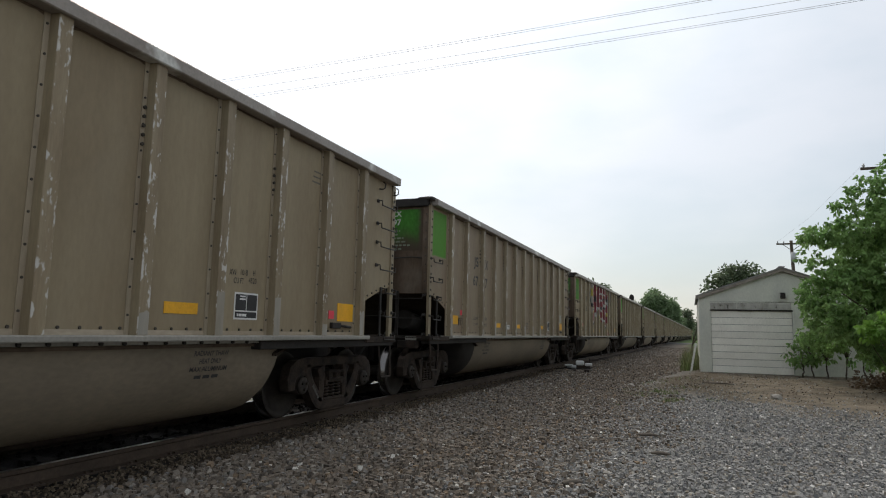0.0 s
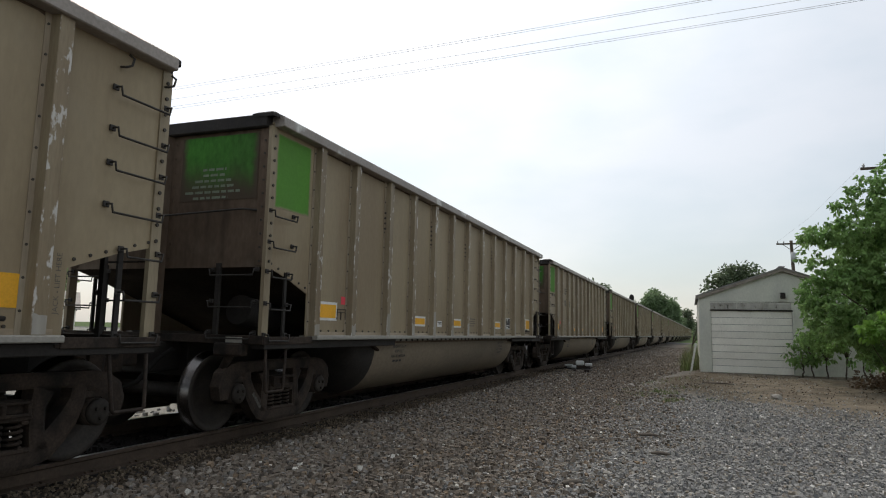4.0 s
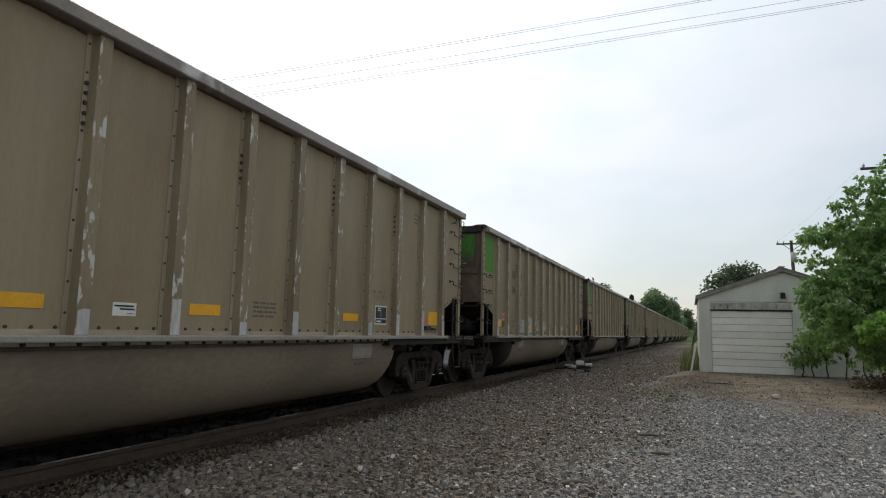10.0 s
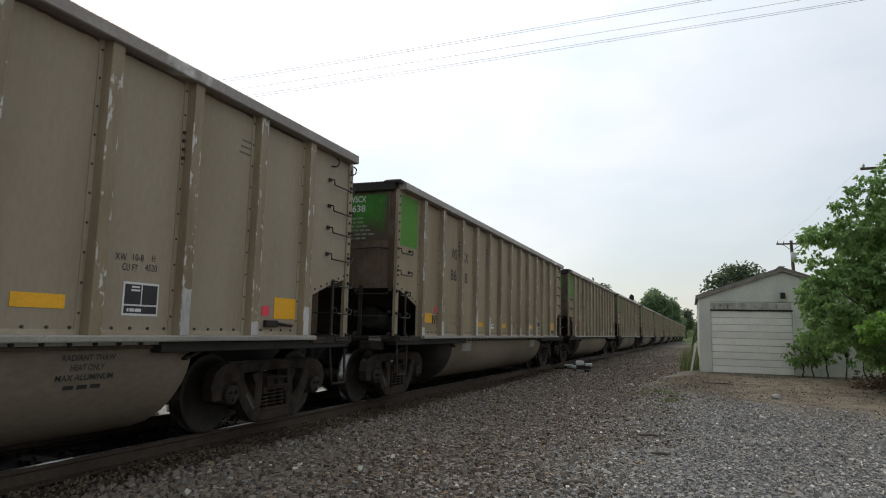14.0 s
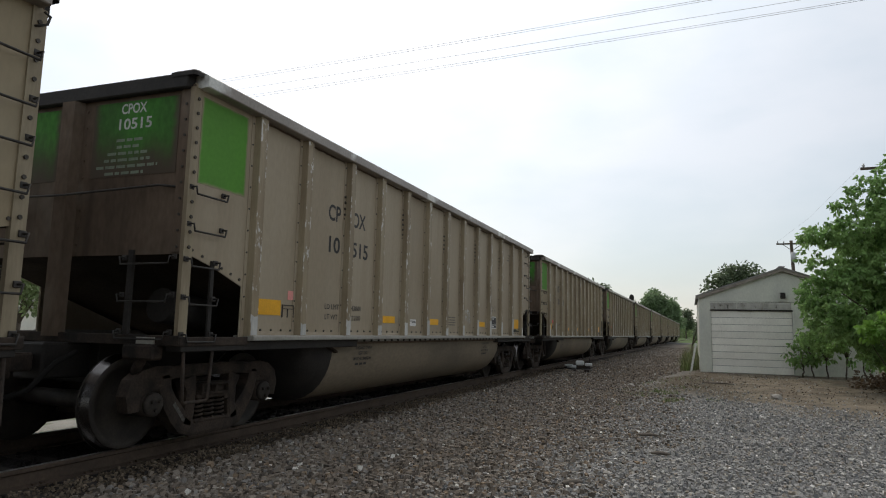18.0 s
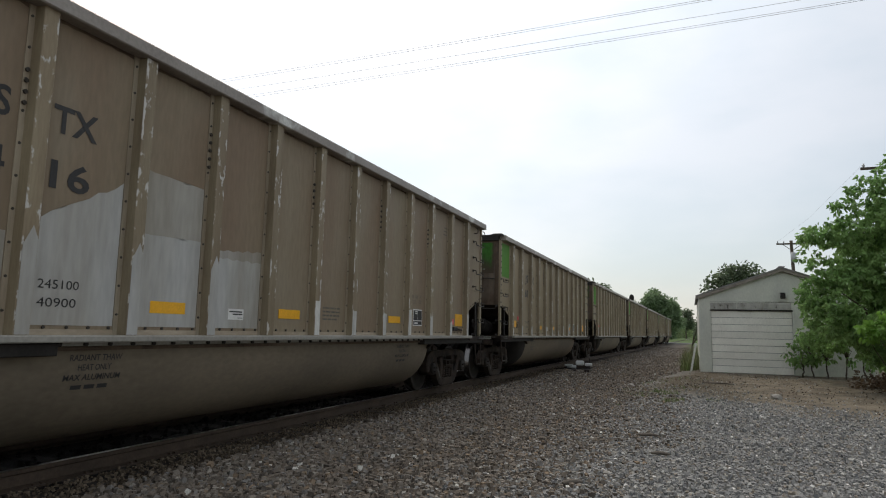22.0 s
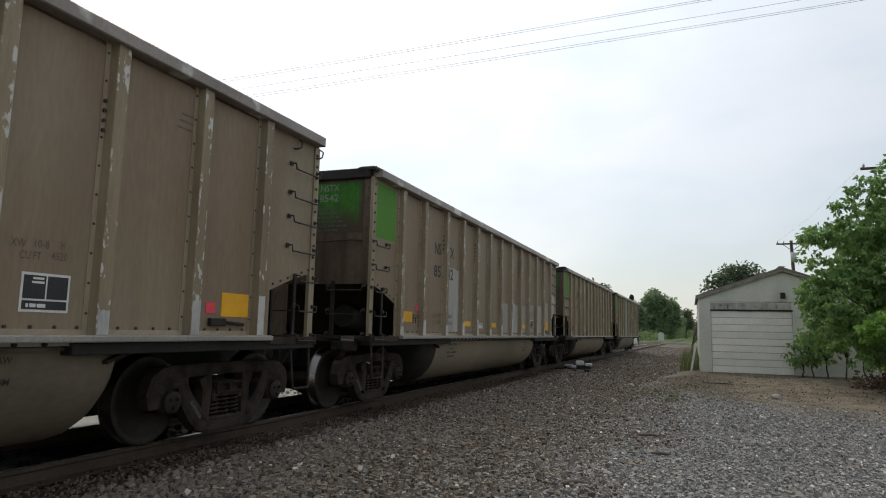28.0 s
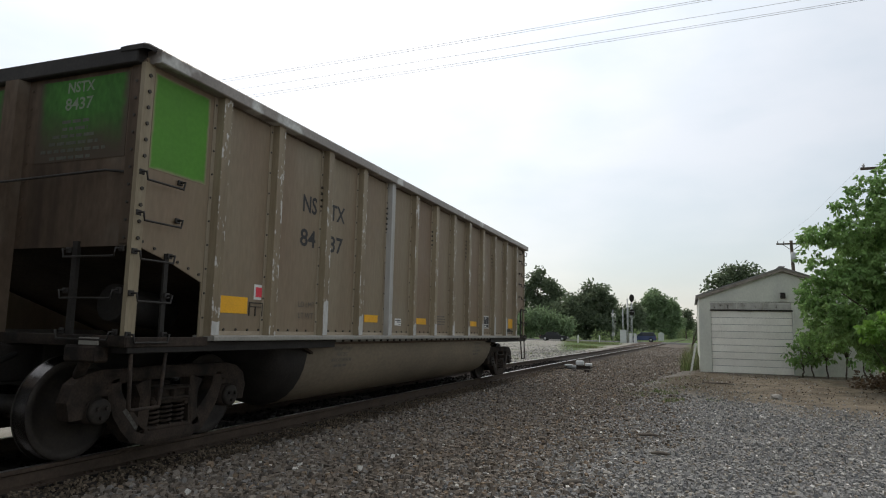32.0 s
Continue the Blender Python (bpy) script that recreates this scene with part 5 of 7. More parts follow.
# ---------------------------------------------------------------- spray-painted piece on one car
PAINT_NAMES = {"spray_black": ("spray_shadow", "charcoal spray-painted shadow"), "spray_white": ("spray_ground", "pale grey spray-painted ground"), "spray_yellow": ("spray_wedge", "mustard yellow painted wedge"), "maroon": ("spray_stroke", "maroon painted letter stroke"), "spray_red": ("spray_smear", "red spray smear")}


def rounded(pts, k=0.16):
    """The same outline with its corners cut."""
    out = []
    for (ya, za), (yb, zb) in zip(pts, list(pts[1:]) + [pts[0]]):
        out += [(ya + (yb - ya) * k, za + (zb - za) * k), (yb + (ya - yb) * k, zb + (za - zb) * k)]
    return out


def wrap_post(car, k, z1, z0, tone, n):
    """Paint that wraps round one post's flank and face between two heights, with slanting borders."""
    y = POSTS[k]
    path = ((XS + 0.012, -0.1475, 0.05), (XP - 0.003, -0.1315, 0.03), (XP + 0.0025, -0.1250, 0.02), (XP + 0.0025, -0.0020, -0.03))
    bm = bmesh.new()
    r0 = [bm.verts.new((x, y + u, z0 + q + 0.03 * math.sin(n * 2.3))) for x, u, q in path]
    r1 = [bm.verts.new((x, y + u, min(z1 + q, Z_CH - 0.002))) for x, u, q in path]
    for a in range(3):
        bm.faces.new((r0[a], r0[a + 1], r1[a + 1], r1[a]))
    part(PAINT_NAMES.get(tone, ("worn_paint",))[0], bm, M[tone], car)


def spray_piece(car):
    count = [0]

    def paint(tone, *pts):
        """One flat field of paint; later ones cover earlier ones, and letter strokes have a thin pale outline."""
        if tone == "maroon":
            cy, cz = sum(p[0] for p in pts) / len(pts), sum(p[1] for p in pts) / len(pts)
            rim = []
            for y, z in pts:
                d = math.hypot(y - cy, z - cz) or 1.0
                rim.append((y + (y - cy) / d * 0.026, min(z + (z - cz) / d * 0.026, Z_CH - 0.01)))
            flat_shape(car, "spray_outline", rounded(rim), M["spray_white"], 0.0095 + count[0] * 0.00012)
            count[0] += 1
        name, label = PAINT_NAMES[tone]
        if len(pts) > 3:
            pts = rounded(pts)
        flat_shape(car, name, pts, M[tone], 0.0095 + count[0] * 0.00012, label)
        count[0] += 1

    def hatch(k):
        """Slanting yellow streaks over one bay's pale ground."""
        r = random.Random(40 + k)
        a, b = panel(k)
        for i in range(11):
            y, z, w = r.uniform(a, b - 0.3), 2.15 + i * 0.125, r.uniform(0.18, 0.42)
            y1, h = min(y + w, b), r.uniform(0.03, 0.09)
            paint("spray_yellow", (y, z), (y1, z + 0.10 * w), (y1, z + 0.10 * w + h * 0.6), (y + 0.05, z + h))

    # bay 2
    paint("spray_black", (3.71, 3.19), (3.84, 3.23), (4.1, 3.37), (4.1, 3.24), (4.06, 3.21), (3.95, 3.03), (4.04, 2.93), (4.1, 2.89), (4.1, 2.65), (3.99, 2.71), (3.87, 2.74), (3.81, 2.83), (3.92, 2.91), (3.84, 2.98), (3.68, 2.98), (3.51, 2.97), (3.51, 3), (3.72, 3.04), (3.8, 3.12), (3.74, 3.15))
    paint("spray_white", (4.1, 2.87), (3.92, 3), (4.04, 3.25), (4.1, 3.29))
    paint("spray_yellow", (4.1, 2.91), (3.95, 3.01), (4.06, 3.23), (4.1, 3.26))
    paint("spray_black", (3.47, 3.33), (3.59, 3.37), (3.69, 3.38), (3.69, 3.32), (3.56, 3.28), (3.48, 3.28))
    paint("spray_black", (3.84, 2.64), (3.91, 2.66), (4, 2.61), (3.99, 2.58), (3.89, 2.6))
    paint("spray_black", (4.02, 1.89), (4.07, 1.99), (4.1, 2.03), (4.1, 1.97), (4.07, 1.89), (4.1, 1.85), (4.1, 1.79), (4.04, 1.82))
    # bay 3
    paint("spray_black", (4.34, 1.73), (4.57, 1.72), (4.87, 1.65), (4.91, 1.72), (5.06, 1.74), (5.11, 1.82), (5.11, 3.6), (4.52, 3.6), (4.38, 3.54))
    paint("spray_white", (4.25, 2.01), (4.25, 1.94), (4.34, 1.82), (4.62, 1.82), (4.85, 1.74), (4.93, 1.8), (5.01, 1.77), (5.11, 1.92), (5.11, 3.6), (4.66, 3.6), (4.41, 3.55))
    hatch(3)
    paint("spray_yellow", (4.57, 3.48), (4.73, 3.47), (4.97, 3.6), (4.99, 3.6), (4.81, 3.35), (4.67, 3.4))
    paint("spray_yellow", (4.46, 3.37), (4.62, 3.33), (4.5, 3.29))
    paint("maroon", (4.34, 3.15), (4.49, 3.07), (4.73, 3.17), (4.86, 2.98), (4.93, 2.91), (4.78, 2.66), (4.7, 2.59), (4.37, 2.82))
    paint("maroon", (4.45, 3.53), (4.54, 3.52), (4.79, 3.3), (5.09, 3.1), (4.92, 2.92), (4.73, 3.16), (4.48, 3.37))
    paint("maroon", (4.78, 3.29), (5.08, 3.6), (5.11, 3.6), (5.11, 3.31), (4.91, 3.15))
    paint("spray_white", (4.6, 2.98), (4.74, 3.01), (4.89, 2.95), (4.87, 2.91))
    paint("spray_yellow", (4.65, 2.97), (4.75, 2.98), (4.87, 2.93))
    paint("spray_yellow", (4.35, 2.82), (4.72, 2.63), (4.62, 2.58), (4.37, 2.68))
    paint("spray_black", (4.25, 2.64), (4.25, 2.82), (4.36, 2.79), (4.53, 2.57), (4.28, 2.35))
    paint("spray_yellow", (4.35, 2.3), (4.68, 2.57), (4.77, 2.6), (4.6, 2.26), (4.35, 1.94), (4.29, 2.04))
    paint("maroon", (4.9, 2.9), (5.07, 3.08), (4.83, 2.57), (4.64, 2.11), (4.6, 2.24), (4.74, 2.63))
    paint("maroon", (4.61, 2.2), (5.11, 2.38), (5.11, 2.12), (4.95, 1.97), (4.82, 1.76), (4.35, 1.92), (4.58, 2.17))
    paint("spray_yellow", (4.82, 2.6), (5.06, 2.5), (4.76, 2.43))
    paint("spray_yellow", (4.67, 2.25), (5.06, 2.41), (5.03, 2.33), (4.68, 2.2))
    paint("maroon", (4.8, 2.68), (5.08, 3.03), (5.11, 3.01), (5.11, 2.51), (5.06, 2.5))
    paint("spray_black", (5.04, 3.02), (5.11, 3.05), (5.11, 2.79), (5.05, 2.78), (4.96, 2.87))
    paint("spray_black", (4.72, 2.36), (4.8, 2.47), (4.89, 2.39))
    # bay 4
    paint("spray_black", (5.26, 3.6), (5.26, 2.2), (5.26, 1.96), (5.41, 2.14), (5.64, 2.38), (5.86, 2.33), (6.1, 2.2), (6.11, 2.21), (6.11, 3.6))
    paint("spray_white", (5.26, 3.6), (5.26, 2.87), (5.28, 2.05), (5.4, 2.21), (5.64, 2.45), (5.98, 2.35), (6.11, 2.41), (6.11, 3.6))
    hatch(4)
    paint("spray_black", (5.4, 2.21), (5.64, 2.44), (5.88, 2.44), (6.11, 2.32), (5.91, 2.16), (5.82, 2.06), (5.67, 2.09), (5.58, 2.21))
    paint("spray_yellow", (5.39, 3.57), (5.56, 3.49), (5.53, 3.28), (5.43, 3.34))
    paint("spray_yellow", (5.68, 3.44), (6.03, 3.59), (5.94, 3.33), (5.8, 3.36))
    paint("spray_yellow", (5.47, 2.86), (5.69, 2.83), (5.77, 2.71), (5.53, 2.72))
    paint("maroon", (5.26, 3.6), (5.32, 3.6), (5.35, 3.31), (5.26, 3.23))
    paint("maroon", (5.38, 3.27), (5.62, 3.01), (5.96, 2.78), (6.05, 2.41), (5.78, 2.61), (5.5, 3), (5.39, 3.13))
    paint("maroon", (5.52, 3.53), (5.73, 3.27), (6.07, 2.99), (6.11, 3), (6.11, 2.55), (5.99, 2.58), (5.84, 2.92), (5.6, 3.26))
    paint("maroon", (6, 3.5), (6.11, 3.59), (6.11, 3.01), (6.08, 3.01), (5.95, 3.2))
    paint("maroon", (5.26, 2.6), (5.57, 2.69), (5.75, 2.54), (5.6, 2.38), (5.37, 2.23), (5.26, 2.07))
    paint("spray_black", (5.26, 2.97), (5.26, 3.07), (5.35, 3.03), (5.45, 2.76), (5.31, 2.79))
    # bay 5
    paint("spray_black", (6.34, 3.6), (6.28, 2.38), (6.76, 2.08), (7.1, 1.68), (7.11, 1.69), (7.11, 3.6))
    paint("spray_yellow", (6.3, 2.39), (6.78, 2.13), (7.08, 1.76), (7.11, 1.78), (7.11, 2.03), (6.85, 2.29))
    paint("spray_white", (6.34, 3.6), (6.31, 2.43), (6.74, 2.24), (7.11, 2), (7.11, 3.6))
    hatch(5)
    paint("maroon", (7.11, 3.6), (7.11, 3.56), (6.57, 3.6))
    paint("maroon", (6.43, 3.49), (6.85, 3.53), (7.06, 3.37), (6.94, 3.27), (6.64, 3.31), (6.44, 3.25))
    paint("maroon", (6.47, 3.07), (6.99, 3.32), (7.11, 3.28), (7.11, 3.04), (6.78, 3.02))
    paint("maroon", (6.42, 2.95), (6.83, 2.79), (7.11, 2.93), (7.11, 2.59), (6.97, 2.51), (6.69, 2.61), (6.38, 2.73))
    paint("maroon", (6.41, 2.7), (6.83, 2.53), (7.09, 2.46), (7.11, 2.45), (7.11, 2.04), (6.79, 2.23), (6.37, 2.45))
    paint("spray_yellow", (6.38, 2.8), (6.59, 2.72), (6.83, 2.51), (6.45, 2.67))
    paint("spray_yellow", (7.11, 3.13), (6.88, 3.15), (7.11, 3.24))
    paint("spray_black", (6.69, 3.15), (6.95, 3.21), (6.92, 3.05))
    paint("spray_black", (6.89, 2.81), (7.11, 2.83), (7.11, 2.73), (7.1, 2.72))
    paint("spray_black", (6.92, 2.48), (7.11, 2.47), (7.11, 2.34), (7.08, 2.31))
    # bay 6
    paint("spray_black", (7.33, 3.6), (7.3, 1.69), (7.82, 1.89), (8.12, 1.71), (8.12, 3.6))
    paint("spray_white", (7.33, 3.6), (7.32, 1.74), (7.82, 1.93), (8.12, 1.78), (8.12, 3.6))
    hatch(6)
    paint("maroon", (7.44, 3.53), (7.71, 3.33), (8.06, 2.71), (8.09, 2.43), (7.75, 2.71), (7.47, 3.25))
    paint("maroon", (7.96, 3.6), (8.12, 3.6), (8.12, 3.11), (7.9, 3.12))
    paint("maroon", (7.8, 2.56), (8.12, 2.67), (8.12, 1.98), (8.05, 1.98), (7.86, 2.27))
    paint("maroon", (7.31, 1.9), (7.55, 2.04), (7.83, 1.98), (7.76, 1.78), (7.38, 1.71))
    paint("maroon", (7.26, 2.48), (7.26, 2.53), (7.5, 2.32), (7.62, 2.06), (7.35, 1.98))
    paint("spray_yellow", (7.37, 2.95), (7.69, 2.57), (7.83, 2.11), (7.66, 2.17), (7.38, 2.65))
    paint("spray_yellow", (8.12, 3.1), (7.89, 3.21), (8.12, 3.18))
    paint("spray_black", (7.79, 3.08), (8.12, 3.05), (8.12, 2.91), (8.02, 2.86))
    paint("spray_black", (8.03, 2.59), (8.12, 2.6), (8.12, 2.42), (8.02, 2.41))
    # bay 7
    paint("spray_black", (8.44, 3.6), (8.32, 1.7), (9.02, 1.51), (9.12, 1.48), (9.12, 3.6))
    paint("spray_white", (8.44, 3.6), (8.31, 1.79), (9.01, 1.62), (9.12, 1.59), (9.12, 3.6))
    hatch(7)
    paint("spray_yellow", (8.67, 3.29), (9.07, 3.48), (8.82, 3.14))
    paint("spray_black", (8.45, 3.49), (8.82, 3.6), (8.97, 3.6), (8.7, 3.3))
    paint("maroon", (8.44, 3.22), (8.96, 3.6), (9.12, 3.6), (9.12, 3.12), (8.73, 2.87))
    paint("maroon", (8.5, 2.86), (9.11, 2.62), (9.12, 2.62), (9.12, 2.31), (8.45, 2.66))
    paint("maroon", (8.36, 1.98), (8.87, 2.34), (9.12, 2.24), (9.12, 1.65), (8.94, 1.7), (8.53, 1.82))
    paint("spray_yellow", (9.12, 2.15), (8.93, 2.2), (9.12, 2.26))
    paint("spray_black", (9.12, 3.08), (9.03, 3.09), (9.12, 3.13))
    # bay 8
    paint("spray_black", (9.34, 3.24), (9.83, 3.36), (10.12, 3.16), (10.12, 2.76), (9.73, 2.6), (9.44, 2.43))
    paint("maroon", (9.36, 3.01), (9.59, 2.85), (9.53, 2.58), (9.4, 2.46))
    paint("spray_red", (9.99, 3.6), (10.12, 3.6), (10.12, 3.09), (10.06, 3.21))
    paint("maroon", (9.37, 2.17), (9.63, 1.79), (9.77, 1.52), (9.58, 1.47), (9.4, 1.78))
    paint("spray_red", (9.58, 1.44), (9.91, 1.32), (10.12, 1.24), (10.12, 1.13), (10.05, 1.11), (9.75, 1.27))
    # bay 9
    paint("spray_black", (10.96, 3.56), (11.1, 3.6), (11.12, 3.6), (11.12, 3.11), (11.02, 3.06), (10.9, 3.26))
    # the posts carry the colours across, band by band from the top
    bands = {3: "g3.62 y3.34 g2.98 k2.66 g2.46 _2.20", 4: "r3.62 k3.05 r2.74 w2.24 _2.02", 5: "r3.60 w2.54 _2.40", 6: "r3.56 w3.30 r3.20 w2.97 r2.86 k2.60 w2.46 r2.32 w2.02 r1.92 _1.78", 7: "r3.52 w3.30 r3.20 k3.06 r2.96 w2.76 k2.62 r2.48 w1.96 _1.86", 8: "r3.32 k3.08 w2.92 r2.78 y2.34 r2.14 _1.82"}
    tones = {"w": "spray_white", "g": "haze", "y": "spray_yellow", "k": "spray_black", "r": "maroon"}
    for k, text in bands.items():
        cuts = [(q[0], float(q[1:])) for q in text.split()]
        for n, ((c, top), (_, low)) in enumerate(zip(cuts, cuts[1:])):
            wrap_post(car, k, top, low, tones[c], n)
    # chord: slanting marks
    for i in range(10):
        y = 3.4 + i * 0.58
        bm = bmesh.new()
        bm.faces.new([bm.verts.new((1.6675, y + q, z)) for q, z in ((0.0, Z_TOP - 0.02), (0.12, Z_CH + 0.012), (0.20 + 0.05 * (i % 3), Z_CH + 0.012), (0.10, Z_TOP - 0.02))])
        part("spray_mark", bm, M[("faint", "chalk", "faint", "maroon", "chalk")[i % 5]], car)
    write("scrawl", "Love", 0.22, (XS + 0.006, 0.22, 2.95), SIDE, M["spray_black"], car, 0.52, 0.004, "black scrawl on the green panel")


spray_piece(CAR_OBJECTS[2])


# ---------------------------------------------------------------- shed
def build_shed():
    y0, y1, xl, xr, zw, xp, zp = 25.35, 32.5, 6.42, 11.83, 2.64, 9.12, 3.60
    dl, dr, dh = 6.82, 9.40, 2.22
    shed = thing("garage", pose(0, 0, 0), "small pale garage with gabled metal roof and closed white door", "garage")
    base = -0.25
    bm = bmesh.new()
    gx, gz = (xl, dl, dr, xr), (base, dh, zw)
    grid = [[bm.verts.new((x, y0, z)) for x in gx] for z in gz]
    peak = bm.verts.new((xp, y0, zp))
    fs = [bm.faces.new((grid[r][c], grid[r][c + 1], grid[r + 1][c + 1], grid[r + 1][c])) for r in range(2) for c in range(3) if (r, c) != (0, 1)]
    fs.append(bm.faces.new((grid[2][0], grid[2][1], peak)))
    fs.append(bm.faces.new((grid[2][1], grid[2][2], peak)))
    fs.append(bm.faces.new((grid[2][2], grid[2][3], peak)))
    out = bmesh.ops.extrude_face_region(bm, geom=fs, use_keep_orig=True)
    bmesh.ops.translate(bm, verts=[v for v in out["geom"] if isinstance(v, bmesh.types.BMVert)], vec=(0, 0.12, 0))
    part("front_wall", bm, M["siding"], shed, "pale painted front wall")
    for xa, xb in ((xl, xl + 0.12), (xr - 0.12, xr)):
        bm = bmesh.new()
        box(bm, xa, xb, y0 + 0.12, y1, base, zw)
        part("side_wall", bm, M["siding"], shed)
    bm = bmesh.new()
    box(bm, xl, xr, y1, y1 + 0.12, base, zw)
    prism(bm, [(xl, zw), (xr, zw), (xp, zp)], "y", y1, y1 + 0.12)
    part("back_wall", bm, M["siding"], shed)
    # vertical board strips on the front, seam above the lintel
    for x in (6.62, 9.62, 10.1, 10.6, 11.1, 11.6):
        bm = bmesh.new()
        box(bm, x - 0.012, x + 0.012, y0 - 0.008, y0, base, zw)
        part("siding_rib", bm, M["siding"], shed)
    bm = bmesh.new()
    box(bm, dl - 0.02, xr - 0.1, y0 - 0.010, y0, 2.47, 2.482)
    part("siding_seam", bm, M["roof"], shed)
    slope = math.hypot(xp - xl, zp - zw)
    for s in (-1, 1):
        xe = xl - 0.10 if s < 0 else xr + 0.10
        k = (zp - zw) / (xp - xl)
        ze = zw - 0.10 * k + 0.05
        bm = bmesh.new()
        prism(bm, [(xe, ze), (xp, zp + 0.05), (xp, zp + 0.09), (xe, ze + 0.04)], "y", y0 - 0.12, y1 + 0.25)
        part("roof_panel", bm, M["roof"], shed, "grey metal roof sheet")
        bm = bmesh.new()
        prism(bm, [(xe, ze - 0.10), (xp, zp - 0.06), (xp, zp + 0.045), (xe, ze - 0.002)], "y", y0 - 0.11, y0 - 0.075)
        part("barge_board", bm, M["barge"], shed, "weathered brown barge board")
    bm = bmesh.new()
    box(bm, xp - 0.1, xp + 0.1, y0 - 0.12, y1 + 0.25, zp + 0.085, zp + 0.115, 0.01)
    part("ridge_cap", bm, M["roof"], shed)
    # door in nine narrow bands, dark gap over it, header boards
    door = part("garage_door", (lambda b: (box(b, dl + 0.005, dr - 0.005, y0 + 0.06, y0 + 0.08, 0.0, dh), b)[-1])(bmesh.new()), M["roof"], shed, "white sectional garage door with pressed bands")
    h = (dh - 0.06) / 9
    for i in range(9):
        bm = bmesh.new()
        box(bm, dl + 0.008, dr - 0.008, y0 + 0.025 + (0.006 if i % 2 else 0), y0 + 0.06, 0.01 + i * h, 0.01 + (i + 1) * h - 0.012, 0.006)
        part("door_band", bm, M["doorwhite"], door)
    bm = bmesh.new()
    box(bm, dl - 0.03, dr + 0.02, y0 - 0.02, y0 + 0.02, dh - 0.06, dh - 0.02)
    part("lintel_seal", bm, M["dark"], shed)
    w = (dr - dl) / 3
    for i in range(3):
        bm = bmesh.new()
        box(bm, dl - 0.02 + i * w + 0.006, dl - 0.02 + (i + 1) * w - 0.006, y0 - 0.022, y0 - 0.002, dh - 0.01, 2.44, 0.004)
        part("header_board", bm, M["board"], shed, "grimy peeling header board")
    for x in (dl - 0.06, dr):
        bm = bmesh.new()
        box(bm, x, x + 0.06, y0 - 0.018, y0 - 0.001, -0.05, dh, 0.004)
        part("door_jamb", bm, M["siding"], shed)
    bm = bmesh.new()
    box(bm, 9.05, 9.20, y0 - 0.14, y0, 2.60, 2.80, 0.015)
    part("wall_lamp", bm, M["dark"], shed, "small black wall lamp")
    bm = bmesh.new()
    box(bm, dl - 0.3, dr + 0.4, y0 - 0.35, y0 + 0.05, -0.2, 0.006, 0.01)
    tagged(part("door_apron", bm, M["litter"], shed), "worn concrete apron")


build_shed()


# ---------------------------------------------------------------- plants
def leaves(name, centres, per, spread, size, material, parent, seed, droop=0.4, label=""):
    """Small folded leaves in tufts round the given centres, as one crown."""
    r = np.random.RandomState(seed)
    c = np.repeat(np.asarray(centres, float), per, axis=0)
    n = len(c)
    d = r.normal(size=(n, 3))
    d /= np.linalg.norm(d, axis=1, keepdims=True)
    p = c + d * spread * r.uniform(0.25, 1.0, (n, 1))
    t = d + np.array([0, 0, -droop]) + r.normal(size=(n, 3)) * 0.35
    t /= np.linalg.norm(t, axis=1, keepdims=True)
    side = np.cross(t, r.normal(size=(n, 3)))
    side /= np.linalg.norm(side, axis=1, keepdims=True)
    nor = np.cross(side, t)
    s = size * r.uniform(0.6, 1.25, (n, 1))
    v = np.stack([p, p + t * s * 0.45 + side * s * 0.26 + nor * s * 0.06, p + t * s, p + t * s * 0.45 - side * s * 0.26 + nor * s * 0.06], 1).reshape(-1, 3)
    i = np.arange(n) * 4
    faces = np.concatenate([np.stack([i, i + 1, i + 2], 1), np.stack([i, i + 2, i + 3], 1)])
    me = bpy.data.meshes.new(name)
    me.from_pydata(v.tolist(), [], faces.tolist())
    me.materials.append(material)
    ob = new(name, me)
    ob.parent = parent
    return tagged(ob, label=label)


def lobes_points(lobes, count, seed, hollow=0.35, gap=-0.22):
    """Tuft centres within ellipsoids (x, y, z, rx, ry, rz), mostly near their skins, with gaps."""
    r = random.Random(seed)
    vol = [a[3] * a[4] * a[5] for a in lobes]
    pts = []
    while len(pts) < count:
        a = r.choices(lobes, vol)[0]
        d = Vector((r.gauss(0, 1), r.gauss(0, 1), r.gauss(0, 1))).normalized() * (r.uniform(hollow, 1.0) ** 0.6)
        p = Vector((a[0] + d.x * a[3], a[1] + d.y * a[4], a[2] + d.z * a[5]))
        if noise.noise(p * (1.6 / max(a[3], 0.5)) + Vector((seed, 0, 0))) > gap:
            pts.append(p)
    return pts


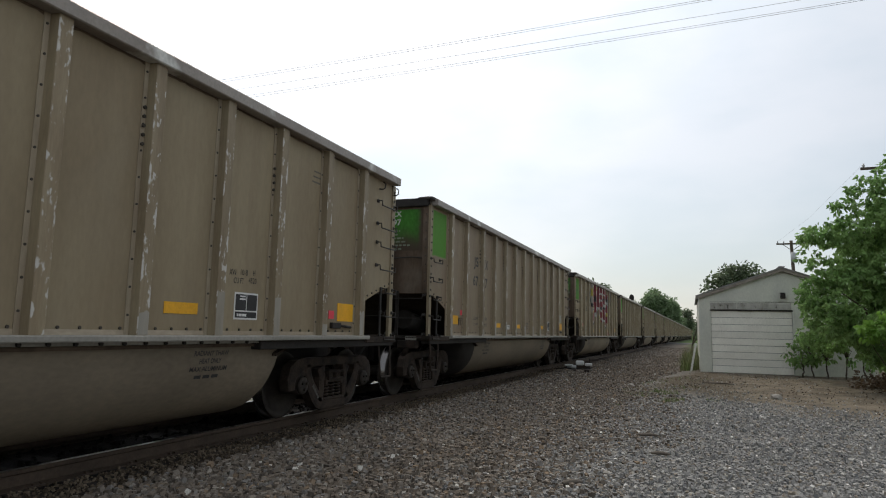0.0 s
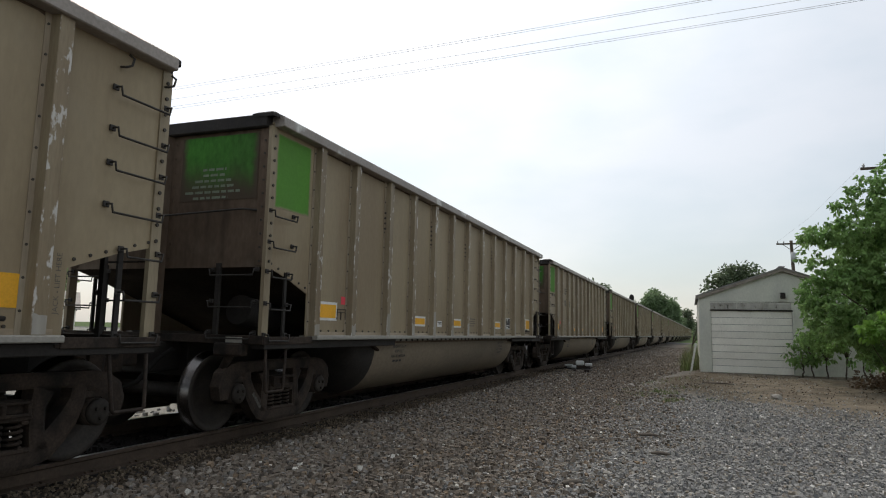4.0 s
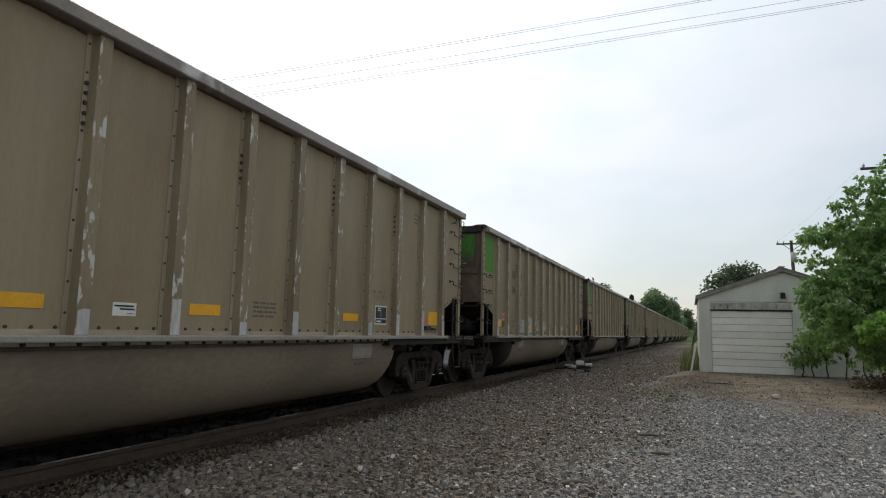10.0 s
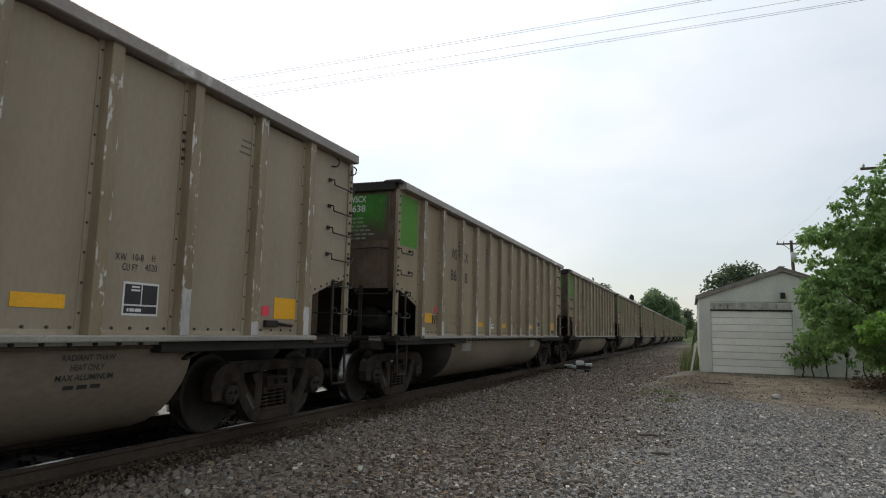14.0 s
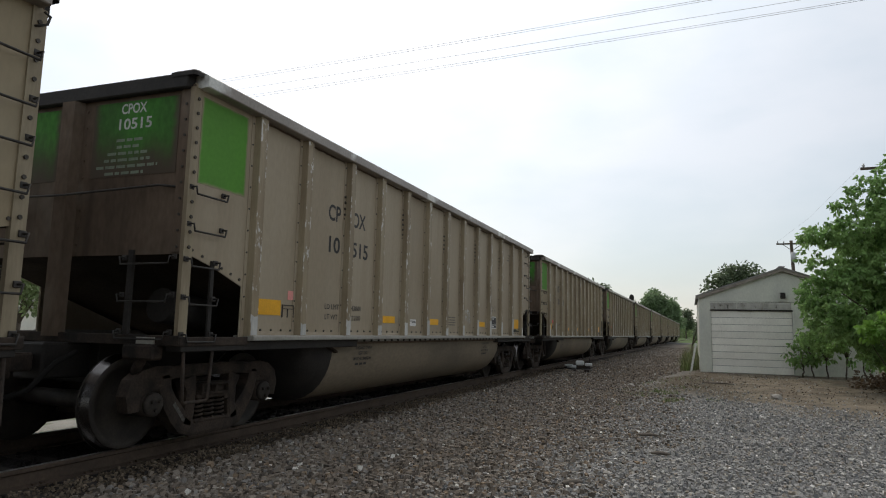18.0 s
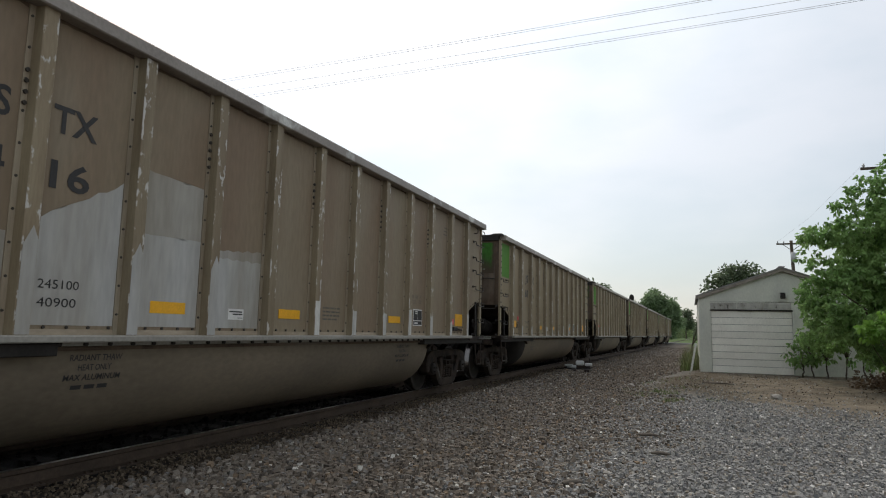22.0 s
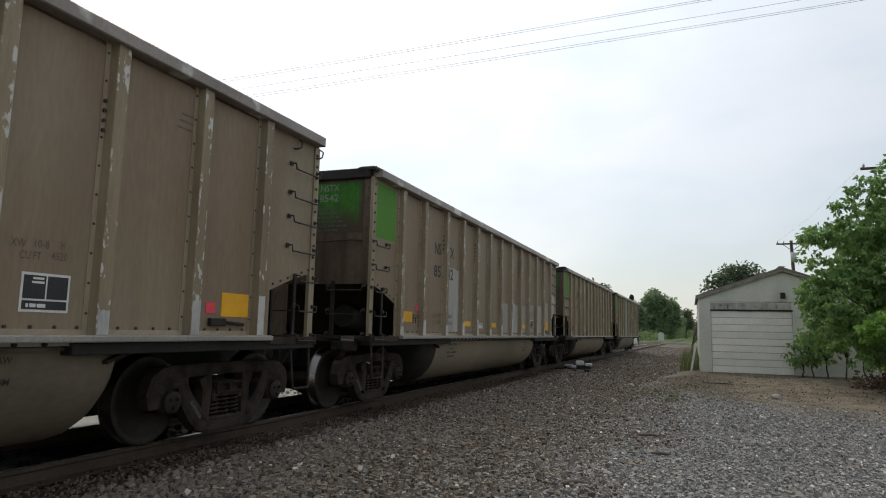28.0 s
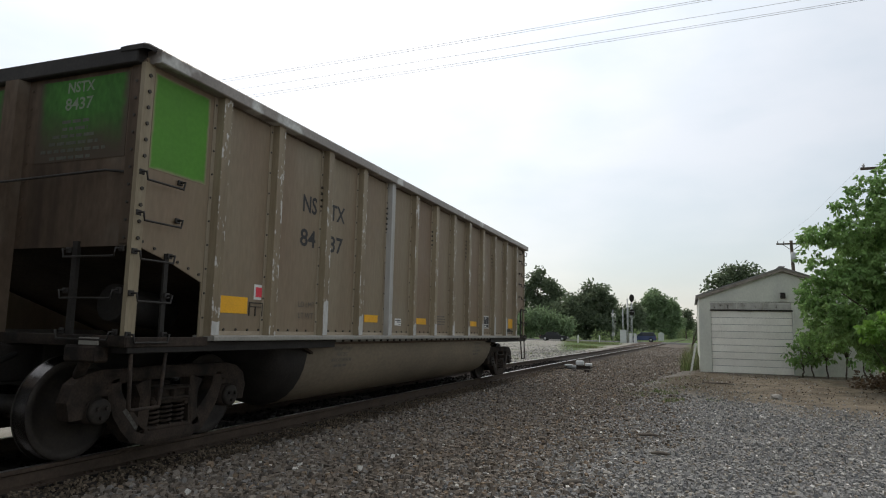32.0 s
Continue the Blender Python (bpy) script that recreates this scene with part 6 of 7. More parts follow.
def limbs(parent, stem, base, pts, trunk_r, fork_z, seed, count=9):
    """A tapered trunk that forks, with limbs that reach to some of the crown's points."""
    r = random.Random(seed)
    base = Vector(base)
    fork = base + Vector((r.uniform(-0.1, 0.1), r.uniform(-0.1, 0.1), fork_z))
    bm = bmesh.new()
    tube(bm, [base - Vector((0, 0, 0.3)), base + Vector((0, 0, 0.15)), base.lerp(fork, 0.5) + Vector((r.uniform(-0.06, 0.06), 0, 0)), fork], [trunk_r * 1.3, trunk_r, trunk_r * 0.85, trunk_r * 0.75], 9)
    part(stem, bm, M["bark"], parent)
    for p in r.sample(pts, min(count, len(pts))):
        mid = fork.lerp(p, 0.5) + Vector((r.uniform(-0.2, 0.2), r.uniform(-0.2, 0.2), r.uniform(0.0, 0.4))) * min(1.0, fork_z)
        bm = bmesh.new()
        tube(bm, [fork - Vector((0, 0, 0.1 * fork_z)), fork.lerp(mid, 0.5), mid, p], [trunk_r * 0.5, trunk_r * 0.36, trunk_r * 0.22, trunk_r * 0.06], 6)
        part("limb", bm, M["bark"], parent)


def tree(name, base, lobes, tufts, per, spread, size, material, seed, trunk_r, fork_z, label, category="tree", group="", count=12, gap=-0.1):
    t = thing(name, pose(0, 0, 0), label, category, group)
    # every lobe breaks up into smaller, uneven ones
    r = random.Random(seed + 500)
    broken = []
    for x, y, z, a, b, c in lobes:
        broken.append((x, y, z, a * 0.8, b * 0.8, c * 0.8))
        for _ in range(9):
            d = Vector((r.gauss(0, 1), r.gauss(0, 1), r.gauss(0, 1) + 0.3)).normalized()
            k, o = r.uniform(0.16, 0.42), r.uniform(0.7, 1.0)
            broken.append((x + d.x * a * o, y + d.y * b * o, z + d.z * c * o, a * k, b * k, c * k * 1.2))
    pts = lobes_points(broken, tufts, seed, 0.35, gap)
    limbs(t, "trunk", base, pts, trunk_r, fork_z, seed, count)
    leaves("crown", pts, per, spread, size, material, t, seed)
    return t


def fan_tree(name, base, lobes, tufts, per, size, material, seed, trunk_r, fork_z, label, count):
    """A tree whose long leaves hang in star-like fans at the twig ends."""
    t = thing(name, pose(0, 0, 0), label, "tree")
    pts = lobes_points(lobes, tufts, seed, 0.3, -0.05)
    limbs(t, "trunk", base, pts, trunk_r, fork_z, seed, count)
    leaves("crown", pts, per, size * 0.45, size, material, t, seed, 0.75)
    return t


fan_tree("broadleaf_tree", (11.2, 21.2, -0.08),
         [(11.9, 21.0, 3.3, 2.0, 1.7, 2.0), (10.3, 20.7, 2.2, 1.35, 1.2, 1.2), (11.0, 20.5, 1.5, 1.2, 1.0, 0.7), (12.7, 20.6, 2.0, 2.0, 1.5, 1.7), (9.9, 20.7, 3.85, 1.05, 0.8, 0.70), (10.8, 20.6, 4.35, 0.8, 0.7, 0.7), (12.4, 20.7, 4.9, 1.4, 1.2, 0.9), (9.75, 20.6, 1.75, 0.75, 0.7, 0.45), (11.1, 20.6, 4.75, 0.55, 0.7, 0.6), (9.35, 20.6, 2.7, 0.55, 0.5, 0.3), (11.2, 20.6, 5.5, 0.45, 0.5, 0.35), (10.75, 20.7, 5.45, 0.5, 0.5, 0.42), (10.2, 20.7, 4.95, 0.4, 0.4, 0.3), (11.6, 20.7, 5.9, 0.7, 0.6, 0.45), (11.6, 20.9, 0.95, 1.3, 0.9, 0.5), (13.0, 20.7, 0.8, 1.2, 0.8, 0.6), (9.9, 22.6, 1.35, 0.7, 0.8, 0.6), (9.2, 20.6, 3.5, 0.4, 0.4, 0.3), (10.2, 20.6, 4.6, 0.35, 0.4, 0.3)],
         3500, 20, 0.14, M["leaf_near"], 11, 0.13, 1.2, "leafy green tree with long drooping leaves beside the garage", 40)
fan_tree("young_tree", (10.65, 18.6, -0.12), [(10.65, 18.6, 1.45, 0.72, 0.55, 0.75), (10.95, 18.6, 0.85, 0.62, 0.5, 0.5), (11.2, 18.6, 1.7, 0.5, 0.5, 0.6)], 190, 12, 0.17, M["leaf_bright"], 12, 0.03, 0.5, "bright green young tree with broad leaves", 10)
for bx, by, h, sd in ((9.85, 24.6, 1.35, 3), (10.25, 24.5, 1.5, 4), (9.55, 24.7, 1.0, 5), (10.7, 24.2, 1.8, 6), (11.2, 23.9, 1.7, 8)):
    b = thing("sapling", pose(0, 0, 0), "thin young sapling with drooping leaves at the garage wall", "sapling", "saplings at the garage")
    pts = lobes_points([(bx - 0.12, by, h * 0.72, 0.40, 0.4, h * 0.30), (bx + 0.2, by, h * 1.05, 0.42, 0.4, h * 0.28), (bx - 0.3, by - 0.1, h * 0.95, 0.2, 0.3, h * 0.16), (bx + 0.1, by, h * 0.45, 0.3, 0.3, h * 0.2)], 34, sd, 0.1, -0.05)
    limbs(b, "stem", (bx, by, -0.05), pts, 0.026, h * 0.40, sd, 12)
    leaves("foliage", pts, 11, 0.12, 0.16, M["leaf_near"], b, sd, 0.8)
tree("background_tree", (8.6, 41.0, -0.2), [(7.8, 41, 4.55, 0.75, 0.9, 0.5), (9.3, 41, 4.9, 0.85, 0.9, 0.5), (8.6, 41, 4.85, 0.6, 0.8, 0.45), (7.1, 41, 4.05, 0.45, 0.7, 0.3), (8.7, 41, 3.7, 1.4, 1.2, 0.6), (10.2, 41, 4.5, 0.6, 0.8, 0.4)], 150, 22, 0.26, 0.24, M["leaf_dark"], 21, 0.14, 2.6, "dark round-topped tree behind the garage", gap=0.06)
FAR = "trees beyond the crossing"
tree("dark_tree", (-14.5, 140, -0.1), [(-12.4, 140, 8.0, 3.6, 4, 3.0), (-17.5, 139, 5.8, 3.4, 3, 3.6), (-10.2, 140, 5.6, 2.4, 3, 3.6), (-15, 138, 3.2, 6.0, 3, 3.0)], 1100, 20, 1.0, 0.75, M["leaf_dark"], 31, 0.35, 2.6, "dense dark green tree beyond the crossing", group=FAR, gap=-0.05)
tree("tall_tree", (-26.5, 152, -0.1), [(-27.6, 152, 13.0, 2.0, 2.0, 2.6), (-24.2, 152, 11.6, 1.7, 2.0, 2.2), (-22.4, 152, 9.6, 1.6, 2.0, 1.6), (-29.5, 152, 9.5, 2.6, 2.5, 3.2), (-25.5, 152, 7.0, 3.6, 3, 3.0)], 420, 18, 0.9, 0.75, M["leaf_dark"], 33, 0.4, 4.0, "tall loose-crowned tree beyond the crossing", group=FAR, gap=0.14)
tree("light_shrub_tree", (-20.5, 130, -0.1), [(-20.5, 130, 3.6, 3.0, 2.5, 2.6), (-24.0, 130, 3.4, 3.0, 2.5, 2.6), (-17.2, 130, 2.4, 2.2, 2, 2.0)], 420, 18, 0.9, 0.6, M["leaf_far"], 35, 0.2, 1.2, "grey-green bushy tree beyond the crossing", group=FAR)
tree("mid_tree", (-9.0, 185, -0.1), [(-11, 185, 5.8, 2.8, 3, 3.0), (-7.5, 185, 6.4, 2.2, 3, 2.8), (-9, 184, 3.0, 4, 3, 2.8)], 420, 18, 1.2, 0.9, M["leaf_dark"], 37, 0.3, 2.5, "dark green tree beyond the crossing", group=FAR)
tree("round_tree", (-3.6, 228, -0.1), [(-4.6, 228, 11.2, 3.6, 3.5, 4.4), (-7.4, 228, 8.2, 3.2, 3, 4.8), (-0.6, 228, 9.6, 3.0, 3, 3.6), (-3.6, 226, 4.6, 7.0, 3, 4.2), (2.6, 228, 5.4, 1.8, 2, 2.6)], 1000, 18, 1.3, 1.0, M["leaf_far"], 39, 0.4, 3.0, "broad rounded grey-green tree beside the track", group=FAR)
tree("slim_tree", (4.6, 262, -0.1), [(4.8, 262, 9.0, 1.6, 1.5, 1.6), (5.6, 262, 6.0, 1.5, 1.5, 2.5)], 110, 14, 1.1, 0.9, M["leaf_dark"], 41, 0.25, 5.0, "slim open-crowned tree beside the track", group=FAR, gap=0.1)
tree("edge_tree", (6.3, 52.0, -0.2), [(6.75, 52, 1.7, 0.45, 0.6, 1.0), (6.9, 52, 2.4, 0.4, 0.5, 0.5)], 60, 16, 0.22, 0.16, M["leaf_dark"], 43, 0.06, 0.8, "small dark bush behind the garage", "bush")


def build_house():
    h = thing("house", pose(-57.0, 47.0, -0.35, 0, 0, 52), "low white house with a grey gabled roof beyond the track", "house")
    bm = bmesh.new()
    box(bm, -5.0, 5.0, -3.2, 3.2, -0.2, 2.9)
    part("wall", bm, M["doorwhite"], h, "white painted wall")
    for s in (-1, 1):
        bm = bmesh.new()
        prism(bm, [(s * 3.6, 2.75), (0.0, 4.5), (0.0, 4.62), (s * 3.6, 2.87)], "x", -5.4, 5.4)
        part("roof", bm, M["roof"], h)
    for x in (-5.0, 4.9):
        bm = bmesh.new()
        prism(bm, [(-3.2, 2.9), (3.2, 2.9), (0.0, 4.45)], "x", x, x + 0.1)
        part("gable", bm, M["doorwhite"], h)
    for x in (-3.0, 2.6):
        bm = bmesh.new()
        box(bm, x - 0.6, x + 0.6, -3.24, -3.2, 1.0, 2.2)
        w = part("window", bm, M["pane"], h)
        bm = bmesh.new()
        for a, b, c, d in ((-0.68, -0.6, 0.94, 2.26), (0.6, 0.68, 0.94, 2.26), (-0.6, 0.6, 0.92, 1.0), (-0.6, 0.6, 2.2, 2.28), (-0.02, 0.02, 1.0, 2.2)):
            box(bm, x + a, x + b, -3.27, -3.2, c, d)
        part("window_frame", bm, M["doorwhite"], w)
    bm = bmesh.new()
    box(bm, -0.45, 0.45, -3.25, -3.2, 0.05, 2.1)
    part("door", bm, M["siding"], h)


build_house()
YARD = "trees round the house"
for i, (x, y, g, sd) in enumerate(((-37.0, 20.0, 1.0, 71), (-40.0, 33.0, 1.25, 72), (-31.0, 42.0, 1.1, 73), (-28.0, 25.5, 0.85, 74), (-46.0, 12.0, 1.2, 75), (-30.0, 50.0, 1.2, 76), (-36.0, 3.0, 1.0, 77))):
    tree("yard_tree", (x, y, -0.3), [(x, y, 5.0 * g, 3.4 * g, 3.2 * g, 2.8 * g), (x + 2.2 * g, y - 0.6, 3.6 * g, 2.2 * g, 2.2 * g, 2.0 * g), (x - 2.0 * g, y + 0.5, 3.4 * g, 2.2 * g, 2.2 * g, 2.2 * g)], 240, 15, 0.55 * g, 0.42 * g, M["leaf_mid"] if i % 2 else M["leaf_near"], sd, 0.2 * g, 1.8 * g, "leafy green tree beyond the track", group=YARD)


def far_woods():
    w = thing("far_woods", pose(0, 0, 0), "low dark line of distant woods", "woods", kind="stuff")
    lobes = []
    r = random.Random(5)
    for i in range(90):
        x = -330 + i * 7.5 + r.uniform(-2, 2)
        h = r.uniform(8, 12) if not -14 < x < 16 else r.uniform(12, 15)
        lobes.append((x, (430 if not -14 < x < 16 else 720) + r.uniform(-15, 25), h * 0.5, 5, 6, h * 0.55))
    for i in range(18):
        lobes.append((-34 - i * 8 + r.uniform(-3, 3), 185 + r.uniform(-12, 12), 5, 6, 5, r.uniform(5, 8)))
    leaves("foliage", lobes_points(lobes, 4400, 51, 0.3), 9, 2.2, 1.8, M["leaf_dark"], w, 51)
    s = thing("trackside_scrub", pose(0, 0, 0), "low green scrub along the far track", "scrub", kind="stuff")
    lobes = []
    for i in range(60):
        y = 128 + i * 4.2
        lobes.append((bend(y) - r.uniform(5.0, 14.0), y, 0.5, 2.0, 2.2, r.uniform(0.8, 2.2)))
    for i in range(22):
        y = 124 + i * 8
        lobes.append((bend(y) + r.uniform(5.0, 8.0), y, 0.5, 1.6, 2.2, r.uniform(0.8, 1.8)))
    leaves("foliage", lobes_points(lobes, 1500, 53, 0.3), 12, 0.7, 0.55, M["leaf_mid"], s, 53)
    v = thing("track_side_woods", pose(0, 0, 0), "long row of distant trees along the track", "woods", kind="stuff")
    lobes = []
    for i in range(26):
        y = 250 + i * 17
        lobes.append((bend(y) - 7.0 - r.uniform(0, 3), y, 4.8, 3.8, 7, r.uniform(5.2, 6.8)))
        if i % 2:
            lobes.append((bend(y) + 13 + r.uniform(0, 5), y + 60, 3.4, 4.5, 7, r.uniform(3.6, 5.0)))
    for i in range(5):
        lobes.append((-14 + i * 8, 735, 5, 6, 5, 6.5))
    leaves("foliage", lobes_points(lobes, 2300, 55, 0.3), 10, 1.7, 1.5, M["leaf_mid"], v, 55)


far_woods()


def blades(name, spots, count, height, spread, material, seed, label):
    """Tufts of bent grass blades on the ground."""
    r = np.random.RandomState(seed)
    verts, faces = [], []
    for (cx_, cy_, rad, h) in spots:
        for _ in range(count):
            a, q = r.uniform(0, math.tau), rad * math.sqrt(r.uniform(0, 1))
            x, y = cx_ + q * math.cos(a), cy_ + q * math.sin(a)
            z = ground_height(x, y) - 0.02
            hh, b = h * r.uniform(0.5, 1.1), r.uniform(0, math.tau)
            w = 0.006 + 0.010 * h
            bx, by = math.cos(b) * spread * hh, math.sin(b) * spread * hh
            i = len(verts)
            px, py = -math.sin(b) * w, math.cos(b) * w
            verts += [(x - px, y - py, z), (x + px, y + py, z), (x + bx * 0.3 + px * 0.8, y + by * 0.3 + py * 0.8, z + hh * 0.6), (x + bx * 0.3 - px * 0.8, y + by * 0.3 - py * 0.8, z + hh * 0.6), (x + bx, y + by, z + hh)]
            faces += [(i, i + 1, i + 2, i + 3), (i + 3, i + 2, i + 4)]
    me = bpy.data.meshes.new(name)
    me.from_pydata(verts, [], faces)
    me.materials.append(material)
    tagged(new(name, me), label, "grass", kind="stuff")


blades("tall_weeds", [(5.98 + 0.1 * (i % 4), 25.9 + i * 0.75, 0.30, 0.42 + 0.09 * (i * 3 % 5)) for i in range(14)], 55, 0.9, 0.35, M["grass"], 61, "tall green weeds along the garage wall")
blades("lot_weeds", [(5.6, 17.6, 0.25, 0.14), (5.3, 18.2, 0.2, 0.12), (4.75, 17.9, 0.3, 0.10), (6.0, 19.2, 0.4, 0.08), (4.4, 19.5, 0.4, 0.07), (12.3, 19.0, 0.6, 0.25), (11.0, 18.6, 0.5, 0.2), (5.2, 20.6, 0.5, 0.07), (5.9, 20.9, 0.5, 0.06), (5.5, 21.8, 0.6, 0.08), (4.7, 21.0, 0.5, 0.08), (6.4, 21.6, 0.5, 0.05)], 60, 0.12, 0.6, M["grass"], 62, "low weeds scattered on the gravel lot")
blades("verge_grass", [(x, y, 1.3, 0.32) for x, y in ((-3.2 - (i * 37 % 140) / 10, 48 + (i * 53 % 600) / 10) for i in range(260)) if x + 0.177 * y > 6.8], 60, 0.35, 0.5, M["grass"], 63, "uneven green grass on the verge beyond the track")


# ---------------------------------------------------------------- poles and wires
WIRES = (((-9.81, 18.99), (6.63, 18.07), 10.25), ((-9.96, 19.18), (6.88, 18.16), 10.25), ((-9.5, 19.98), (9.12, 18.9), 10.25), ((-9.19, 20.63), (10.45, 19.35), 10.25), ((-9.35, 20.85), (10.72, 19.44), 10.25))

def build_poles():
    p = thing("utility_pole", pose(14.05, 60, 0), "wooden utility pole with a crossarm and grey transformer", "utility pole", "utility poles")
    bm = bmesh.new()
    tube(bm, [(0.25, 0, -0.6), (0.1, 0, 5.0), (-0.05, 0, 9.2)], [0.17, 0.15, 0.12], 10)
    part("post", bm, M["wood"], p)
    bm = bmesh.new()
    box(bm, -1.15, 1.15, -0.18, -0.07, 8.86, 8.98, 0.01)
    part("crossarm", bm, M["wood"], p)
    for x in (-1.05, -0.6, 0.6, 1.05):
        bm = bmesh.new()
        tube(bm, [(x, -0.12, 8.98), (x, -0.12, 9.05), (x, -0.12, 9.16)], [0.03, 0.06, 0.035], 8)
        part("insulator", bm, M["silver"], p)
    bm = bmesh.new()
    tube(bm, [(0.05, -0.32, 7.4), (0.05, -0.32, 7.45), (0.05, -0.32, 8.1), (0.05, -0.32, 8.18)], [0.18, 0.22, 0.22, 0.15], 14)
    part("transformer", bm, M["silver"], p, "grey transformer can")
    for sx in (-1, 1):
        bm = bmesh.new()
        tube(bm, [(sx * 0.7, -0.12, 8.88), (0.0, -0.12, 8.35)], 0.025, 6)
        part("brace", bm, M["wood"], p)
    q = thing("utility_pole", pose(16.2, 40, 0), "tall wooden utility pole behind the tree", "utility pole", "utility poles")
    bm = bmesh.new()
    tube(bm, [(0, 0, -0.6), (0, 0, 5.0), (0, 0, 10.6)], [0.18, 0.16, 0.13], 10)
    part("post", bm, M["wood"], q)
    bm = bmesh.new()
    box(bm, -1.4, 1.4, -0.19, -0.08, 10.24, 10.38, 0.01)
    part("crossarm", bm, M["wood"], q)
    for x in (-1.25, -0.1, 1.25):
        bm = bmesh.new()
        tube(bm, [(x, -0.13, 10.38), (x, -0.13, 10.46), (x, -0.13, 10.58)], [0.03, 0.07, 0.04], 8)
        part("insulator", bm, M["silver"], q)
    bm = bmesh.new()
    tube(bm, [(13.05, 59.88, 9.16), (13.9, 50, 9.45), (14.95, 39.87, 10.58)], 0.004, 5)
    lone("service_wire", bm, M["wire"], "thin wire between two utility poles", "wire", "wires")
    for (xa, ya), (xb, yb), z in WIRES:
        k = (yb - ya) / (xb - xa)
        bm = bmesh.new()
        tube(bm, [(x, ya + k * (x - xa), z + 0.0003 * x * x - 0.02) for x in (-48, -36, -24, -16, -8, 0, 8, 16, 24, 36, 48)], 0.0052, 5)
        lone("overhead_wire", bm, M["wire"], "thin grey overhead wire high across the track", "wire", "wires")


build_poles()

# ---------------------------------------------------------------- road crossing
ROAD_Z = 0.055


def build_road():
    bm = bmesh.new()
    xs = [-140, -60, -30, -12, -6, -3, 0, 2, 4, 7, 12, 30, 60, 140]
    rows = [[bm.verts.new((x, y, ROAD_Z if y in (111.0, 119.0) else ROAD_Z - 0.35)) for x in xs] for y in (110.6, 111.0, 119.0, 119.4)]
    for a, b in zip(rows, rows[1:]):
        for i in range(len(xs) - 1):
            bm.faces.new((a[i], a[i + 1], b[i + 1], b[i]))
    lone("road", bm, M["asphalt"], "worn asphalt road across the railway", "road", kind="structure")


build_road()


def build_signals():
    s = thing("signal_mast", pose(-2.64, 110, 0), "silver railway signal mast with black signal heads", "railway signal")
    bm = bmesh.new()
    tube(bm, [(0, 0, -0.5), (0, 0, 7.0)], 0.09, 10)
    part("mast", bm, M["silver"], s)
    for z, h in ((7.05, 0.62), (4.75, 0.50)):
        bm = bmesh.new()
        o = [(0.38 * math.cos(a), z + h * math.sin(a)) for a in (i * math.tau / 20 for i in range(20))]
        prism(bm, o, "y", -0.16, -0.12)
        for dz in (-0.26, 0.0, 0.26):
            tube(bm, [(0, -0.12, z + dz), (0, -0.42, z + dz)], 0.11, 10)
        box(bm, -0.2, 0.2, -0.12, 0.1, z - h * 0.8, z + h * 0.8, 0.03)
        part("signal_head", bm, M["dark"], s, "black oval signal head")
    for x in (-0.55, -0.2):
        bm = bmesh.new()
        tube(bm, [(x, 0.1, -0.3), (x, 0.1, 6.2)], 0.03, 6)
        part("ladder_rail", bm, M["silver"], s)
    for i in range(14):
        bm = bmesh.new()
        tube(bm, [(-0.55, 0.1, 0.5 + i * 0.4), (-0.2, 0.1, 0.5 + i * 0.4)], 0.02, 5)
        part("ladder_rung", bm, M["silver"], s)
    bm = bmesh.new()
    box(bm, -0.9, 0.4, -0.3, 0.4, 4.0, 4.06)
    for x in (-0.88, 0.38):
        tube(bm, [(x, -0.28, 4.0), (x, -0.28, 4.9)], 0.025, 5)
    tube(bm, [(-0.88, -0.28, 4.9), (0.38, -0.28, 4.9)], 0.025, 5)
    part("platform", bm, M["silver"], s)
    for x, h in ((-3.4, 6.9), (-4.1, 5.3)):
        m = thing("mast_pole", pose(x, 110.6, 0), "plain silver pole beside the signal", "pole", "masts at the crossing")
        bm = bmesh.new()
        tube(bm, [(0, 0, -0.5), (0, 0, h)], 0.085, 8)
        part("shaft", bm, M["silver"], m)
        bm = bmesh.new()
        tube(bm, [(0, 0, h), (0, 0, h + 0.12)], [0.12, 0.05], 8)
        part("cap", bm, M["silver"], m)
    for x, w, h, y in ((-3.95, 0.95, 2.0, 109.4), (-2.75, 0.5, 1.5, 109.2), (-2.1, 0.45, 1.45, 109.2)):
        c = thing("equipment_cabinet", pose(x, y, -0.12), "pale grey signal equipment cabinet on the verge", "cabinet", "signal cabinets")
        bm = bmesh.new()
        box(bm, -w / 2, w / 2, -0.35, 0.35, 0.0, h, 0.02)
        part("body", bm, M["cabinet"], c)
        bm = bmesh.new()
        prism(bm, [(-w / 2 - 0.05, h), (w / 2 + 0.05, h), (w / 2 + 0.03, h + 0.05), (0, h + 0.12), (-w / 2 - 0.03, h + 0.05)], "y", -0.4, 0.4)
        part("roof", bm, M["silver"], c)
        bm = bmesh.new()
        box(bm, -w / 2 + 0.05, w / 2 - 0.05, -0.375, -0.352, 0.1, h - 0.1, 0.008)
        part("door", bm, M["cabinet"], c)
    c = thing("trackside_hut", pose(-0.2, 160, 0.0), "small white trackside hut", "hut")
    bm = bmesh.new()
    box(bm, -0.6, 0.6, -0.6, 0.6, -0.3, 1.55, 0.02)
    part("body", bm, M["cabinet"], c)
    bm = bmesh.new()
    prism(bm, [(-0.7, 1.55), (0.7, 1.55), (0, 1.95)], "y", -0.7, 0.7)
    part("roof", bm, M["cabinet"], c)
    g = thing("crossing_signal", pose(-5.5, 109, 0), "level crossing mast with crossbuck and red lamps", "crossing signal")
    bm = bmesh.new()
